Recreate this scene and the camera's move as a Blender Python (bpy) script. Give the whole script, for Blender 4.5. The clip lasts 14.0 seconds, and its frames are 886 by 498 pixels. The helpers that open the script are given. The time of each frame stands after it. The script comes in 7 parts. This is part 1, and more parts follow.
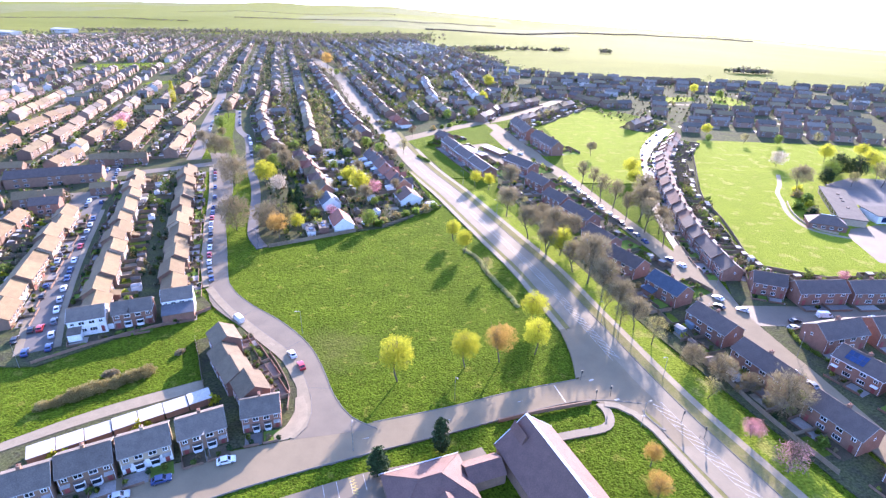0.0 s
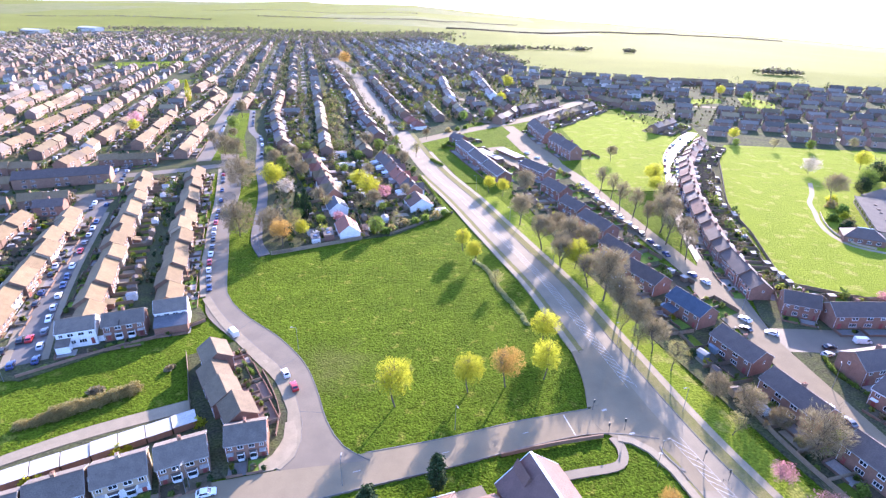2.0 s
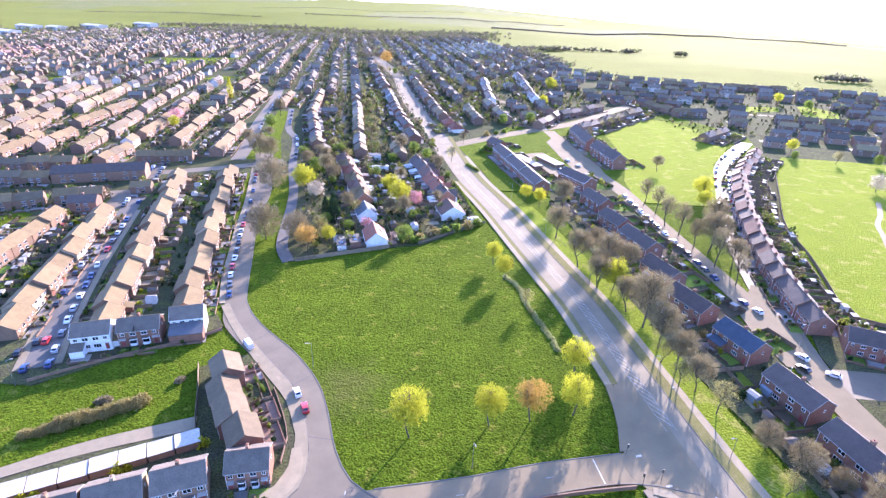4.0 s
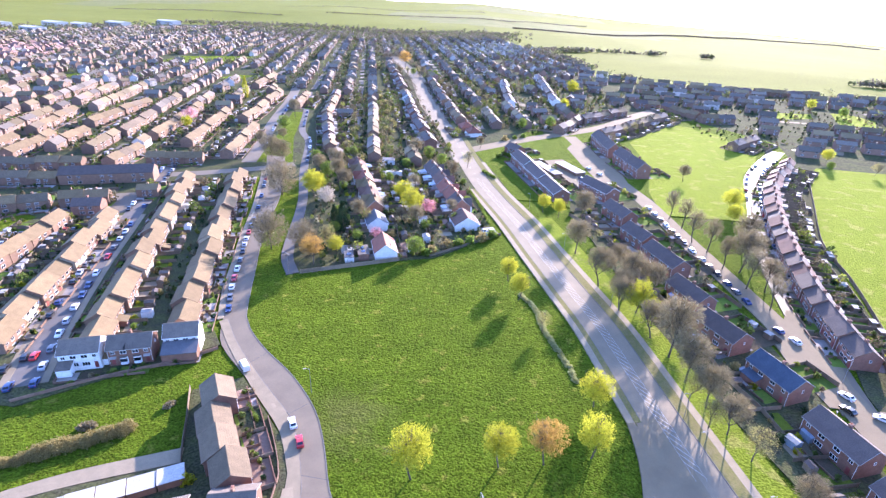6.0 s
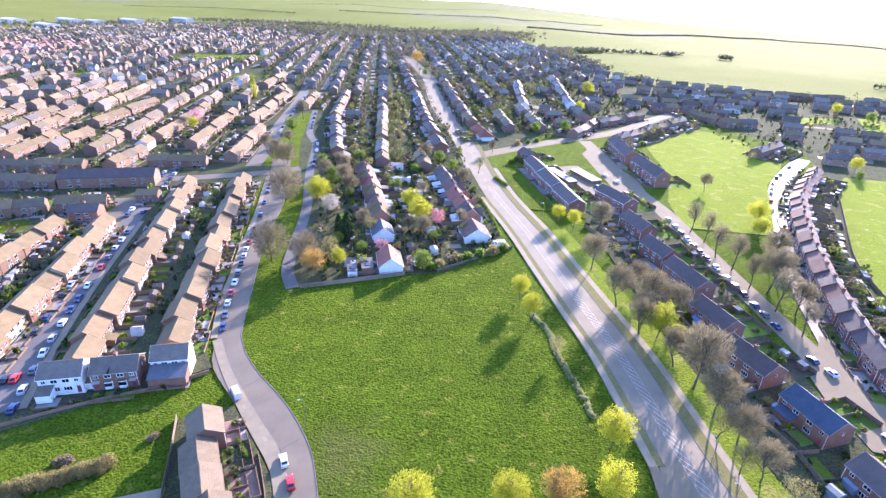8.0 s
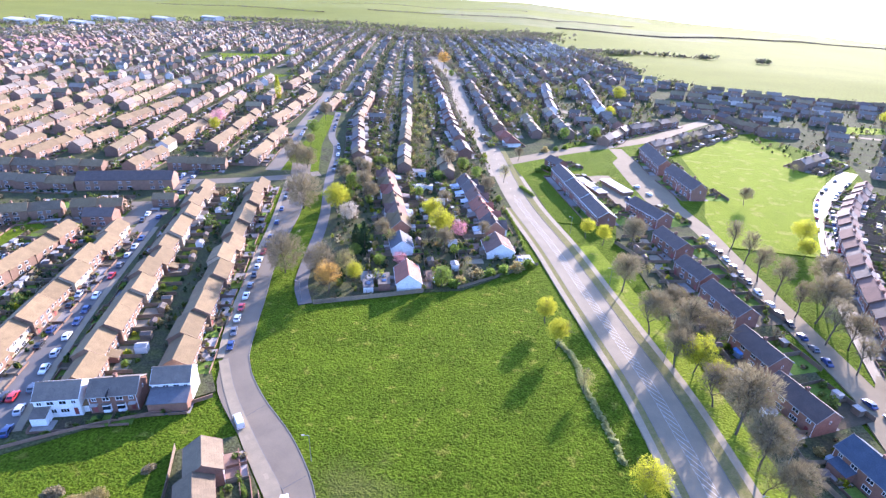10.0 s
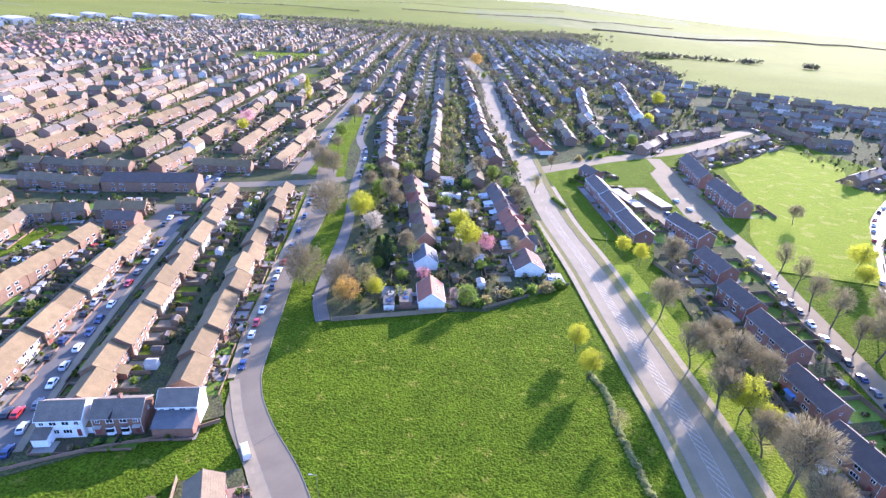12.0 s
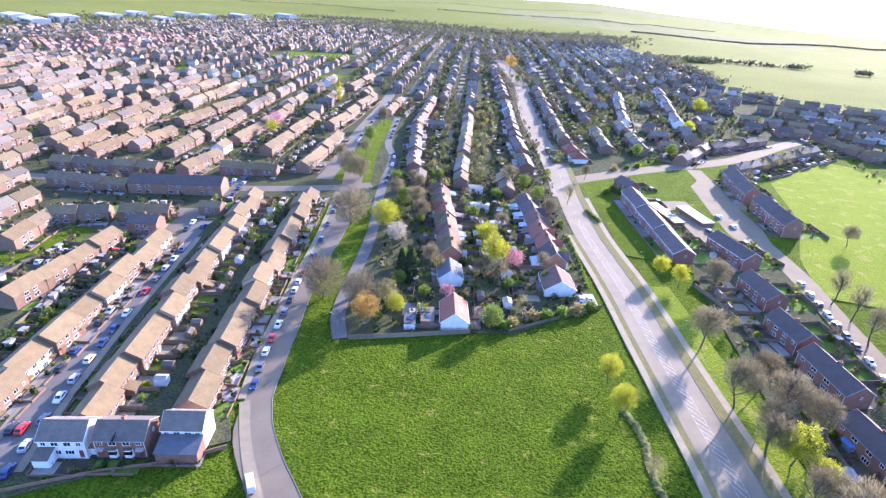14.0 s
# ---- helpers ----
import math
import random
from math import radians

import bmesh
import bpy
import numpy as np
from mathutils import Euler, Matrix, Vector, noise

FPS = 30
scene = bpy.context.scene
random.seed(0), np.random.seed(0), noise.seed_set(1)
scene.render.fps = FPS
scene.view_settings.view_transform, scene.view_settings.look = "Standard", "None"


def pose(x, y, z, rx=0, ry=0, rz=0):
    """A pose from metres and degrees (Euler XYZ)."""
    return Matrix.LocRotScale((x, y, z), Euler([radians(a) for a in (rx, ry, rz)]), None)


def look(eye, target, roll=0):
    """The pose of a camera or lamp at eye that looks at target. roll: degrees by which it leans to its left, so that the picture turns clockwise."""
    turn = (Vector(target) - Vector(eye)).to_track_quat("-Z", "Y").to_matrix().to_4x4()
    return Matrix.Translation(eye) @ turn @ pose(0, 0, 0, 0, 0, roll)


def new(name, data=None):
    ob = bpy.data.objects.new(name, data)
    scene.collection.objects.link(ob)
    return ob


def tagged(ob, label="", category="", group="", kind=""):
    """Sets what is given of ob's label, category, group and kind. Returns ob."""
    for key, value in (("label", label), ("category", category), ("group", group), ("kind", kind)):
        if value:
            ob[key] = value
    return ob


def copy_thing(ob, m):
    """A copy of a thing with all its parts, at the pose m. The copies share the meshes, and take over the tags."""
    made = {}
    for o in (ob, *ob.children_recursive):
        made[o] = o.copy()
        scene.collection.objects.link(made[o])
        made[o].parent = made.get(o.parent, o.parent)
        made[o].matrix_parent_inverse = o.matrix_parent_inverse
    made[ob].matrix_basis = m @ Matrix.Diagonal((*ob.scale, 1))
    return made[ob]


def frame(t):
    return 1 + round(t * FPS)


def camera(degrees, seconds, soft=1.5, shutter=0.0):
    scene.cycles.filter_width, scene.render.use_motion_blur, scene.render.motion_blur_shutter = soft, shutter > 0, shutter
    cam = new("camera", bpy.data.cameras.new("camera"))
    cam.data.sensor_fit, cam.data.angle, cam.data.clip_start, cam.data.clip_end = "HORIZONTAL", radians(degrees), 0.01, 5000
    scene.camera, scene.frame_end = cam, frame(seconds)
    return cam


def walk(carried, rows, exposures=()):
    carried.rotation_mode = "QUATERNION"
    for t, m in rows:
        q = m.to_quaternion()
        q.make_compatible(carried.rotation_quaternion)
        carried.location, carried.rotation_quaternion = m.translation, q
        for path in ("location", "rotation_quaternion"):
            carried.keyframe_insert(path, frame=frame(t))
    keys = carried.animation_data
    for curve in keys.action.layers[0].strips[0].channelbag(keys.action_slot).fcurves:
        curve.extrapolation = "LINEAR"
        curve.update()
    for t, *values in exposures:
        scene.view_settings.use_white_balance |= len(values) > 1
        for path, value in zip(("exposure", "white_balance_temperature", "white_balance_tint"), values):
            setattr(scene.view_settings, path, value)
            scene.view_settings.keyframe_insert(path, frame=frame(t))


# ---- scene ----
# The camera: a drone about 100 m up, gliding forward while it turns slowly to its left.
cam = camera(78.6, 14.0, soft=1.35)
# seconds, x, y, z, yaw to the left, pitch, roll
PATH = [
    (0, -3.63, -2.17, 100.45, -1.27, -25.54, 1.25),
    (0.5, -2.24, 0.55, 100.32, -0.46, -25.58, 1.21),
    (1, -1.18, 3.45, 100.25, -0.17, -25.64, 1.21),
    (1.5, -0.19, 6.27, 100.26, 0.27, -25.67, 1.18),
    (2, 0.77, 9.35, 100.28, 0.97, -25.70, 1.17),
    (2.5, 1.64, 12.25, 100.11, 1.86, -25.72, 1.24),
    (3, 2.53, 15.35, 100.18, 3.16, -25.77, 1.35),
    (5.5, 3.60, 31.46, 100.47, 7.06, -25.94, 1.82),
    (6, 3.60, 34.88, 100.50, 7.31, -25.97, 1.89),
    (6.5, 3.57, 38.05, 100.56, 7.53, -26.01, 1.92),
    (7, 3.34, 41.50, 100.72, 7.66, -26.05, 1.97),
    (7.5, 3.04, 44.61, 100.95, 7.98, -26.12, 1.99),
    (8, 2.60, 47.91, 100.98, 8.56, -26.17, 2.06),
    (10.5, 0.26, 63.59, 101.87, 11.92, -26.33, 2.40),
    (11, -0.30, 66.59, 102.15, 12.66, -26.37, 2.50),
    (11.5, -0.72, 69.46, 102.45, 13.49, -26.44, 2.54),
    (12, -1.35, 72.53, 102.52, 14.46, -26.48, 2.58),
    (12.5, -1.81, 75.40, 102.73, 15.25, -26.54, 2.63),
    (13, -2.22, 78.22, 102.98, 16.04, -26.56, 2.65),
    (13.5, -2.93, 80.91, 102.99, 16.78, -26.56, 2.71),
    (14, -3.55, 83.69, 103.20, 17.83, -26.61, 2.78),
]


def aimed(x, y, z, yaw, pitch, roll):
    a, b = radians(yaw), radians(pitch)
    way = Vector((-math.sin(a) * math.cos(b), math.cos(a) * math.cos(b), math.sin(b)))
    eye = Vector((x, y, z))
    return look(eye, eye + way * 10, roll)


walk(cam, [(t, aimed(*row)) for t, *row in PATH], exposures=[(0.0, 2.16, 5640, 34), (14.0, 1.98, 5440, 31)])

# ---- world and sun ----
SUN_AZ, SUN_EL = 21.0, 17.5
world = bpy.data.worlds.new("sky")
scene.world = world
world.use_nodes = True
wn, wl = world.node_tree.nodes, world.node_tree.links
sky = wn.new("ShaderNodeTexSky")
sky.sky_type, sky.sun_disc = "NISHITA", False
sky.sun_elevation, sky.sun_rotation = radians(SUN_EL), radians(SUN_AZ)
sky.altitude, sky.air_density, sky.dust_density, sky.ozone_density = 100, 1.0, 1.0, 3.2
coord = wn.new("ShaderNodeTexCoord")
lift = wn.new("ShaderNodeVectorMath")
lift.operation = "ADD"
lift.inputs[1].default_value = (0, 0, 0.10)
wl.new(coord.outputs["Generated"], lift.inputs[0])
wl.new(lift.outputs[0], sky.inputs["Vector"])
back = wn["Background"]
back.inputs["Strength"].default_value = 0.24
wl.new(sky.outputs[0], back.inputs["Color"])

sun = new("sun", bpy.data.lights.new("sun", "SUN"))
sun.data.energy, sun.data.angle, sun.data.color = 4.7, radians(0.53), (1.0, 0.87, 0.66)
s = Vector((math.sin(radians(SUN_AZ)) * math.cos(radians(SUN_EL)), math.cos(radians(SUN_AZ)) * math.cos(radians(SUN_EL)), math.sin(radians(SUN_EL))))
sun.matrix_world = look(s * 300 + Vector((0, 200, 0)), Vector((0, 200, 0)))

# ---- materials ----
def surface(name, a, b, size=1.0, fine=0.08, rough=0.8, bump=0.3, spread=0.0, metal=0.0, rows=0.0, island=0.0, depth=0.02, spec=0.5, fleck=None, grit=0.22):
    """A surface of two colours that mingle at one scale, with a finer grain, relief, and a spread of lightness from thing to thing."""
    m = bpy.data.materials.new(name)
    m.use_nodes = True
    n, l = m.node_tree.nodes, m.node_tree.links
    p = n["Principled BSDF"]
    tc = n.new("ShaderNodeTexCoord")
    geo = n.new("ShaderNodeNewGeometry")
    where = geo.outputs["Position"]
    large, small = n.new("ShaderNodeTexNoise"), n.new("ShaderNodeTexNoise")
    large.inputs["Scale"].default_value, large.inputs["Detail"].default_value, large.inputs["Roughness"].default_value = 1 / size, 5, 0.6
    small.inputs["Scale"].default_value, small.inputs["Detail"].default_value = 1 / fine, 3
    l.new(where, large.inputs["Vector"])
    l.new(where, small.inputs["Vector"])
    ramp = n.new("ShaderNodeMapRange")
    ramp.inputs["From Min"].default_value, ramp.inputs["From Max"].default_value = 0.32, 0.68
    l.new(large.outputs["Fac"], ramp.inputs["Value"])
    mix = n.new("ShaderNodeMix")
    mix.data_type = "RGBA"
    mix.inputs["A"].default_value, mix.inputs["B"].default_value = (*a, 1), (*b, 1)
    l.new(ramp.outputs[0], mix.inputs["Factor"])
    out = mix.outputs["Result"]
    if fleck:
        spot = n.new("ShaderNodeTexNoise")
        spot.inputs["Scale"].default_value, spot.inputs["Detail"].default_value = 1 / fleck[1], 4
        l.new(where, spot.inputs["Vector"])
        cut = n.new("ShaderNodeMapRange")
        cut.inputs["From Min"].default_value, cut.inputs["From Max"].default_value = fleck[2], fleck[2] + 0.08
        l.new(spot.outputs["Fac"], cut.inputs["Value"])
        add = n.new("ShaderNodeMix")
        add.data_type = "RGBA"
        add.inputs["B"].default_value = (*fleck[0], 1)
        l.new(cut.outputs[0], add.inputs["Factor"])
        l.new(out, add.inputs["A"])
        out = add.outputs["Result"]
    grain = n.new("ShaderNodeMapRange")
    grain.inputs["From Min"].default_value, grain.inputs["From Max"].default_value = 0.3, 0.7
    grain.inputs["To Min"].default_value, grain.inputs["To Max"].default_value = 1 - grit, 1 + grit
    l.new(small.outputs["Fac"], grain.inputs["Value"])
    value = grain.outputs[0]
    for amount, source in ((spread, "thing"), (island, "island")):
        if amount:
            if source == "thing":
                rnd = n.new("ShaderNodeObjectInfo").outputs["Random"]
            else:
                rnd = geo.outputs["Random Per Island"]
            r = n.new("ShaderNodeMapRange")
            r.inputs["To Min"].default_value, r.inputs["To Max"].default_value = 1 - amount, 1 + amount
            l.new(rnd, r.inputs["Value"])
            mul = n.new("ShaderNodeMath")
            mul.operation = "MULTIPLY"
            l.new(value, mul.inputs[0])
            l.new(r.outputs[0], mul.inputs[1])
            value = mul.outputs[0]
    tint = n.new("ShaderNodeVectorMath")
    tint.operation = "SCALE"
    l.new(out, tint.inputs[0])
    l.new(value, tint.inputs["Scale"])
    l.new(tint.outputs[0], p.inputs["Base Color"])
    p.inputs["Roughness"].default_value, p.inputs["Metallic"].default_value = rough, metal
    p.inputs["Specular IOR Level"].default_value = spec
    height = small.outputs["Fac"]
    if rows:
        wave = n.new("ShaderNodeTexWave")
        wave.wave_profile, wave.bands_direction = "SAW", "Z"
        wave.inputs["Scale"].default_value, wave.inputs["Distortion"].default_value = 0.314 / rows, 0.4
        l.new(tc.outputs["Object"], wave.inputs["Vector"])
        sum_ = n.new("ShaderNodeMath")
        l.new(wave.outputs["Fac"], sum_.inputs[0])
        l.new(height, sum_.inputs[1])
        height = sum_.outputs[0]
    if bump:
        bp = n.new("ShaderNodeBump")
        bp.inputs["Strength"].default_value, bp.inputs["Distance"].default_value = bump, depth
        l.new(height, bp.inputs["Height"])
        l.new(bp.outputs[0], p.inputs["Normal"])
    return m


def leafy(name, a, b, size=0.8, passing=0.45, island=0.35):
    """Thin leaves that let part of the light through."""
    m = surface(name, a, b, size, 0.3, 0.75, 0, island=island, spread=0.12, spec=0.1)
    n, l = m.node_tree.nodes, m.node_tree.links
    p, out = n["Principled BSDF"], n["Material Output"]
    t = n.new("ShaderNodeBsdfTranslucent")
    l.new(p.inputs["Base Color"].links[0].from_socket, t.inputs["Color"])
    mix = n.new("ShaderNodeMixShader")
    mix.inputs[0].default_value = passing
    l.new(p.outputs[0], mix.inputs[1])
    l.new(t.outputs[0], mix.inputs[2])
    l.new(mix.outputs[0], out.inputs["Surface"])
    return m


def glassy(name, colour, rough=0.06):
    m = surface(name, colour, [c * 0.7 for c in colour], 0.6, 0.2, rough, 0, spread=0.4, spec=0.6)
    return m


GRASS = surface("grass", (0.060, 0.094, 0.005), (0.038, 0.065, 0.004), 11.0, 0.55, 1.0, 1.0, depth=0.5, spec=0.03, fleck=((0.11, 0.118, 0.016), 4.5, 0.61), grit=0.65)


def worn_patch(m, centre, size, colour):
    """A trodden patch of bare earth with a ragged edge."""
    n, l = m.node_tree.nodes, m.node_tree.links
    geo, blur = n.new("ShaderNodeNewGeometry"), n.new("ShaderNodeTexNoise")
    blur.inputs["Scale"].default_value, blur.inputs["Detail"].default_value = 0.16, 6
    l.new(geo.outputs["Position"], blur.inputs["Vector"])
    away = n.new("ShaderNodeVectorMath")
    away.operation = "DISTANCE"
    away.inputs[1].default_value = (*centre, 0)
    l.new(geo.outputs["Position"], away.inputs[0])
    near = n.new("ShaderNodeMapRange")
    near.inputs["From Min"].default_value, near.inputs["From Max"].default_value = 0, size
    near.inputs["To Min"].default_value, near.inputs["To Max"].default_value = 0.62, -0.25
    l.new(away.outputs["Value"], near.inputs["Value"])
    both = n.new("ShaderNodeMath")
    l.new(near.outputs[0], both.inputs[0])
    l.new(blur.outputs["Fac"], both.inputs[1])
    cut = n.new("ShaderNodeMapRange")
    cut.inputs["From Min"].default_value, cut.inputs["From Max"].default_value = 0.55, 1.35
    l.new(both.outputs[0], cut.inputs["Value"])
    base = n["Principled BSDF"].inputs["Base Color"]
    mix = n.new("ShaderNodeMix")
    mix.data_type = "RGBA"
    mix.inputs["B"].default_value = (*colour, 1)
    l.new(cut.outputs[0], mix.inputs["Factor"])
    l.new(base.links[0].from_socket, mix.inputs["A"])
    l.new(mix.outputs["Result"], base)


def silky(m, amount, tint):
    """The shine of blades that stand against the light."""
    p = m.node_tree.nodes["Principled BSDF"]
    p.inputs["Sheen Weight"].default_value, p.inputs["Sheen Roughness"].default_value = amount, 0.45
    p.inputs["Sheen Tint"].default_value = (*tint, 1)


silky(GRASS, 0.11, (0.85, 1.0, 0.12))
# Mown grass with straw flecks; sun glare on the greens is mixed into its colour.
GLARE_GRASS = surface("mown grass with painted glare", (0.134, 0.172, 0.014), (0.102, 0.138, 0.011), 14.0, 0.7, 1.0, 1.0, depth=0.4, spec=0.03, fleck=((0.185, 0.185, 0.04), 7.0, 0.56), grit=0.4)
silky(GLARE_GRASS, 0.16, (0.9, 1.0, 0.12))
worn_patch(GRASS, (-33.5, 136), 24, (0.078, 0.078, 0.022))
FARM = surface("farm grass", (0.168, 0.174, 0.034), (0.138, 0.148, 0.028), 90.0, 2.5, 1.0, 0.2, depth=0.2, spec=0.03)
FALLOW = surface("farm stubble", (0.19, 0.175, 0.07), (0.13, 0.15, 0.045), 60.0, 3.0, 1.0, 0.3, depth=0.2, spec=0.03)
LAWN = surface("lawn", (0.105, 0.138, 0.016), (0.075, 0.102, 0.013), 3.0, 0.3, 0.95, 0.7, depth=0.08, spread=0.3, spec=0.05)
# Soil and town ground are darkened: shade between the houses is in their colour.
SOIL = surface("shade-darkened garden soil", (0.082, 0.090, 0.034), (0.060, 0.056, 0.036), 4.0, 0.6, 1.0, 1.0, depth=0.2, spec=0.03, grit=0.45)
TOWN = surface("shade-darkened town ground", (0.080, 0.092, 0.034), (0.060, 0.058, 0.036), 9.0, 1.6, 1.0, 0.8, depth=0.3, spec=0.03, grit=0.45)
ASPHALT = surface("asphalt", (0.163, 0.128, 0.086), (0.128, 0.102, 0.070), 8.0, 0.12, 0.72, 0.2, depth=0.01, spec=0.32, grit=0.10)
WORN = surface("worn asphalt", (0.225, 0.177, 0.110), (0.185, 0.147, 0.093), 9.0, 0.12, 0.92, 0.2, depth=0.01, spec=0.12, grit=0.10)
TRUNK_ROAD = surface("grey asphalt", (0.248, 0.200, 0.132), (0.196, 0.159, 0.108), 8.0, 0.12, 0.85, 0.2, depth=0.01, spec=0.2, grit=0.12)
PAVING = surface("paving", (0.275, 0.222, 0.146), (0.222, 0.18, 0.12), 2.5, 0.15, 0.88, 0.25, depth=0.01, spread=0.08, spec=0.2, grit=0.12)
# Cooler, darker asphalt: the houses' shade on the western street is mixed in.
SHADED_ASPHALT = surface("asphalt greyed with shade", (0.145, 0.130, 0.116), (0.112, 0.102, 0.093), 7.0, 0.12, 0.9, 0.2, depth=0.01, spec=0.2, grit=0.10)
BRICK_PAVING = surface("brick paving", (0.27, 0.175, 0.125), (0.20, 0.135, 0.10), 1.5, 0.12, 0.9, 0.3, depth=0.01, spread=0.2, spec=0.2)
KERB = surface("kerb stone", (0.165, 0.145, 0.12), (0.12, 0.107, 0.09), 1.0, 0.1, 0.8, 0.2, depth=0.01)
VERGE = surface("trodden verge", (0.145, 0.138, 0.042), (0.185, 0.155, 0.07), 2.0, 0.25, 0.95, 0.8, depth=0.06, spec=0.05)
PAINT = surface("road paint", (0.46, 0.44, 0.41), (0.28, 0.26, 0.235), 0.8, 0.1, 0.7, 0.1)
YELLOW = surface("yellow road paint", (0.55, 0.40, 0.08), (0.42, 0.31, 0.08), 0.8, 0.1, 0.6, 0.1)
BRICK = surface("red brick", (0.255, 0.135, 0.092), (0.195, 0.102, 0.070), 1.4, 0.09, 0.9, 0.4, spread=0.15, rows=0.075, depth=0.01, spec=0.25)
BROWN_BRICK = surface("brown brick", (0.225, 0.132, 0.082), (0.165, 0.098, 0.064), 1.4, 0.09, 0.85, 0.4, spread=0.15, rows=0.075, depth=0.01)
BUFF_BRICK = surface("buff brick", (0.42, 0.32, 0.21), (0.34, 0.255, 0.17), 1.4, 0.09, 0.85, 0.4, spread=0.15, rows=0.075, depth=0.01)
RENDER = surface("painted render", (0.74, 0.72, 0.68), (0.62, 0.60, 0.56), 1.8, 0.15, 0.8, 0.25, spread=0.06, depth=0.01)
TILE_BROWN = surface("brown concrete tiles", (0.200, 0.140, 0.072), (0.152, 0.108, 0.056), 2.2, 0.2, 0.9, 0.7, spread=0.16, rows=0.3, depth=0.03, spec=0.25)
TILE_GREY = surface("grey concrete tiles", (0.160, 0.130, 0.104), (0.118, 0.097, 0.080), 2.2, 0.2, 0.9, 0.7, spread=0.18, rows=0.3, depth=0.03, spec=0.25)
TILE_DARK = surface("dark brown tiles", (0.115, 0.082, 0.066), (0.086, 0.062, 0.053), 2.2, 0.2, 0.78, 0.7, spread=0.15, rows=0.3, depth=0.03, spec=0.4)
TILE_RED = surface("red clay tiles", (0.29, 0.105, 0.062), (0.21, 0.08, 0.052), 1.8, 0.2, 0.8, 0.7, spread=0.22, rows=0.3, depth=0.03, spec=0.3)
TILE_MID = surface("dull brown tiles", (0.165, 0.122, 0.076), (0.124, 0.094, 0.060), 2.2, 0.2, 0.9, 0.7, spread=0.16, rows=0.3, depth=0.03, spec=0.25)
TILE_WARM = surface("reddish brown tiles", (0.205, 0.120, 0.088), (0.155, 0.092, 0.07), 2.0, 0.2, 0.9, 0.7, spread=0.16, rows=0.3, depth=0.03, spec=0.2)
SLATE = surface("slate", (0.12, 0.12, 0.128), (0.09, 0.09, 0.097), 1.8, 0.2, 0.8, 0.5, spread=0.2, rows=0.25, depth=0.02, spec=0.3)
TILE_BLUE = surface("blue-grey slates", (0.06, 0.078, 0.105), (0.045, 0.06, 0.085), 1.8, 0.2, 0.75, 0.5, rows=0.25, depth=0.02, spec=0.3)
TILE_PURPLE = surface("plum clay tiles", (0.150, 0.078, 0.058), (0.112, 0.058, 0.045), 2.0, 0.2, 0.75, 0.7, rows=0.25, depth=0.03)
FELT = surface("pale roofing felt", (0.46, 0.44, 0.41), (0.36, 0.345, 0.32), 2.5, 0.25, 0.8, 0.2, spread=0.15, spec=0.3)
FELT_GREY = surface("grey roofing felt", (0.11, 0.098, 0.088), (0.08, 0.072, 0.065), 3.5, 0.25, 0.92, 0.3, spread=0.1, spec=0.15)
UPVC = surface("white plastic", (0.80, 0.80, 0.79), (0.72, 0.72, 0.71), 1.0, 0.1, 0.4, 0.0)
PANE = glassy("window glass", (0.022, 0.026, 0.032))
PANE_BLUE = glassy("solar glass", (0.015, 0.04, 0.12), 0.12)
CONSERVATORY = surface("conservatory sheet", (0.22, 0.27, 0.32), (0.17, 0.21, 0.26), 1.0, 0.2, 0.35, 0.1)
TARP = surface("blue sheet", (0.10, 0.24, 0.55), (0.08, 0.19, 0.45), 0.8, 0.1, 0.5, 0.3, depth=0.05)
DOOR_RED = surface("painted door", (0.25, 0.05, 0.04), (0.19, 0.04, 0.035), 0.8, 0.1, 0.5, 0.1, spread=0.3)
CONCRETE = surface("concrete", (0.33, 0.31, 0.28), (0.25, 0.235, 0.215), 1.2, 0.12, 0.85, 0.3, spread=0.1, depth=0.01)
TIMBER = surface("weathered timber", (0.23, 0.165, 0.105), (0.16, 0.12, 0.08), 1.0, 0.1, 0.85, 0.4, spread=0.25, depth=0.01)
METAL = surface("galvanised steel", (0.30, 0.31, 0.32), (0.23, 0.24, 0.25), 0.6, 0.1, 0.45, 0.1, metal=0.8)
DARK_METAL = surface("dark painted steel", (0.05, 0.055, 0.055), (0.035, 0.04, 0.04), 0.6, 0.1, 0.5, 0.1)
BARK = surface("bark", (0.115, 0.088, 0.062), (0.07, 0.055, 0.042), 0.5, 0.08, 0.95, 0.6, depth=0.02, spread=0.15)
TWIG = surface("twigs", (0.175, 0.138, 0.085), (0.13, 0.104, 0.066), 0.9, 0.15, 0.95, 0.0, spread=0.18, island=0.3, spec=0.1)
TWIG_HAZE = leafy("fine twigs", (0.265, 0.218, 0.120), (0.21, 0.172, 0.096), passing=0.34, island=0.3)
LEAF_LIME = leafy("young lime leaves", (0.45, 0.44, 0.035), (0.37, 0.38, 0.03), passing=0.62, island=0.28)
LEAF_SPRING = leafy("spring shrub leaves", (0.19, 0.215, 0.04), (0.14, 0.165, 0.032), passing=0.55)
BUSH_GREEN = leafy("garden bush leaves", (0.115, 0.155, 0.032), (0.08, 0.11, 0.025), passing=0.4)
BUSH_TWIG = leafy("leafless bush twigs", (0.20, 0.16, 0.085), (0.15, 0.12, 0.065), passing=0.25)
LEAF_BUD = leafy("opening buds", (0.36, 0.32, 0.11), (0.29, 0.27, 0.09), passing=0.55)
LEAF_BRONZE = leafy("bronze leaves", (0.46, 0.29, 0.075), (0.38, 0.235, 0.06), passing=0.6, island=0.3)
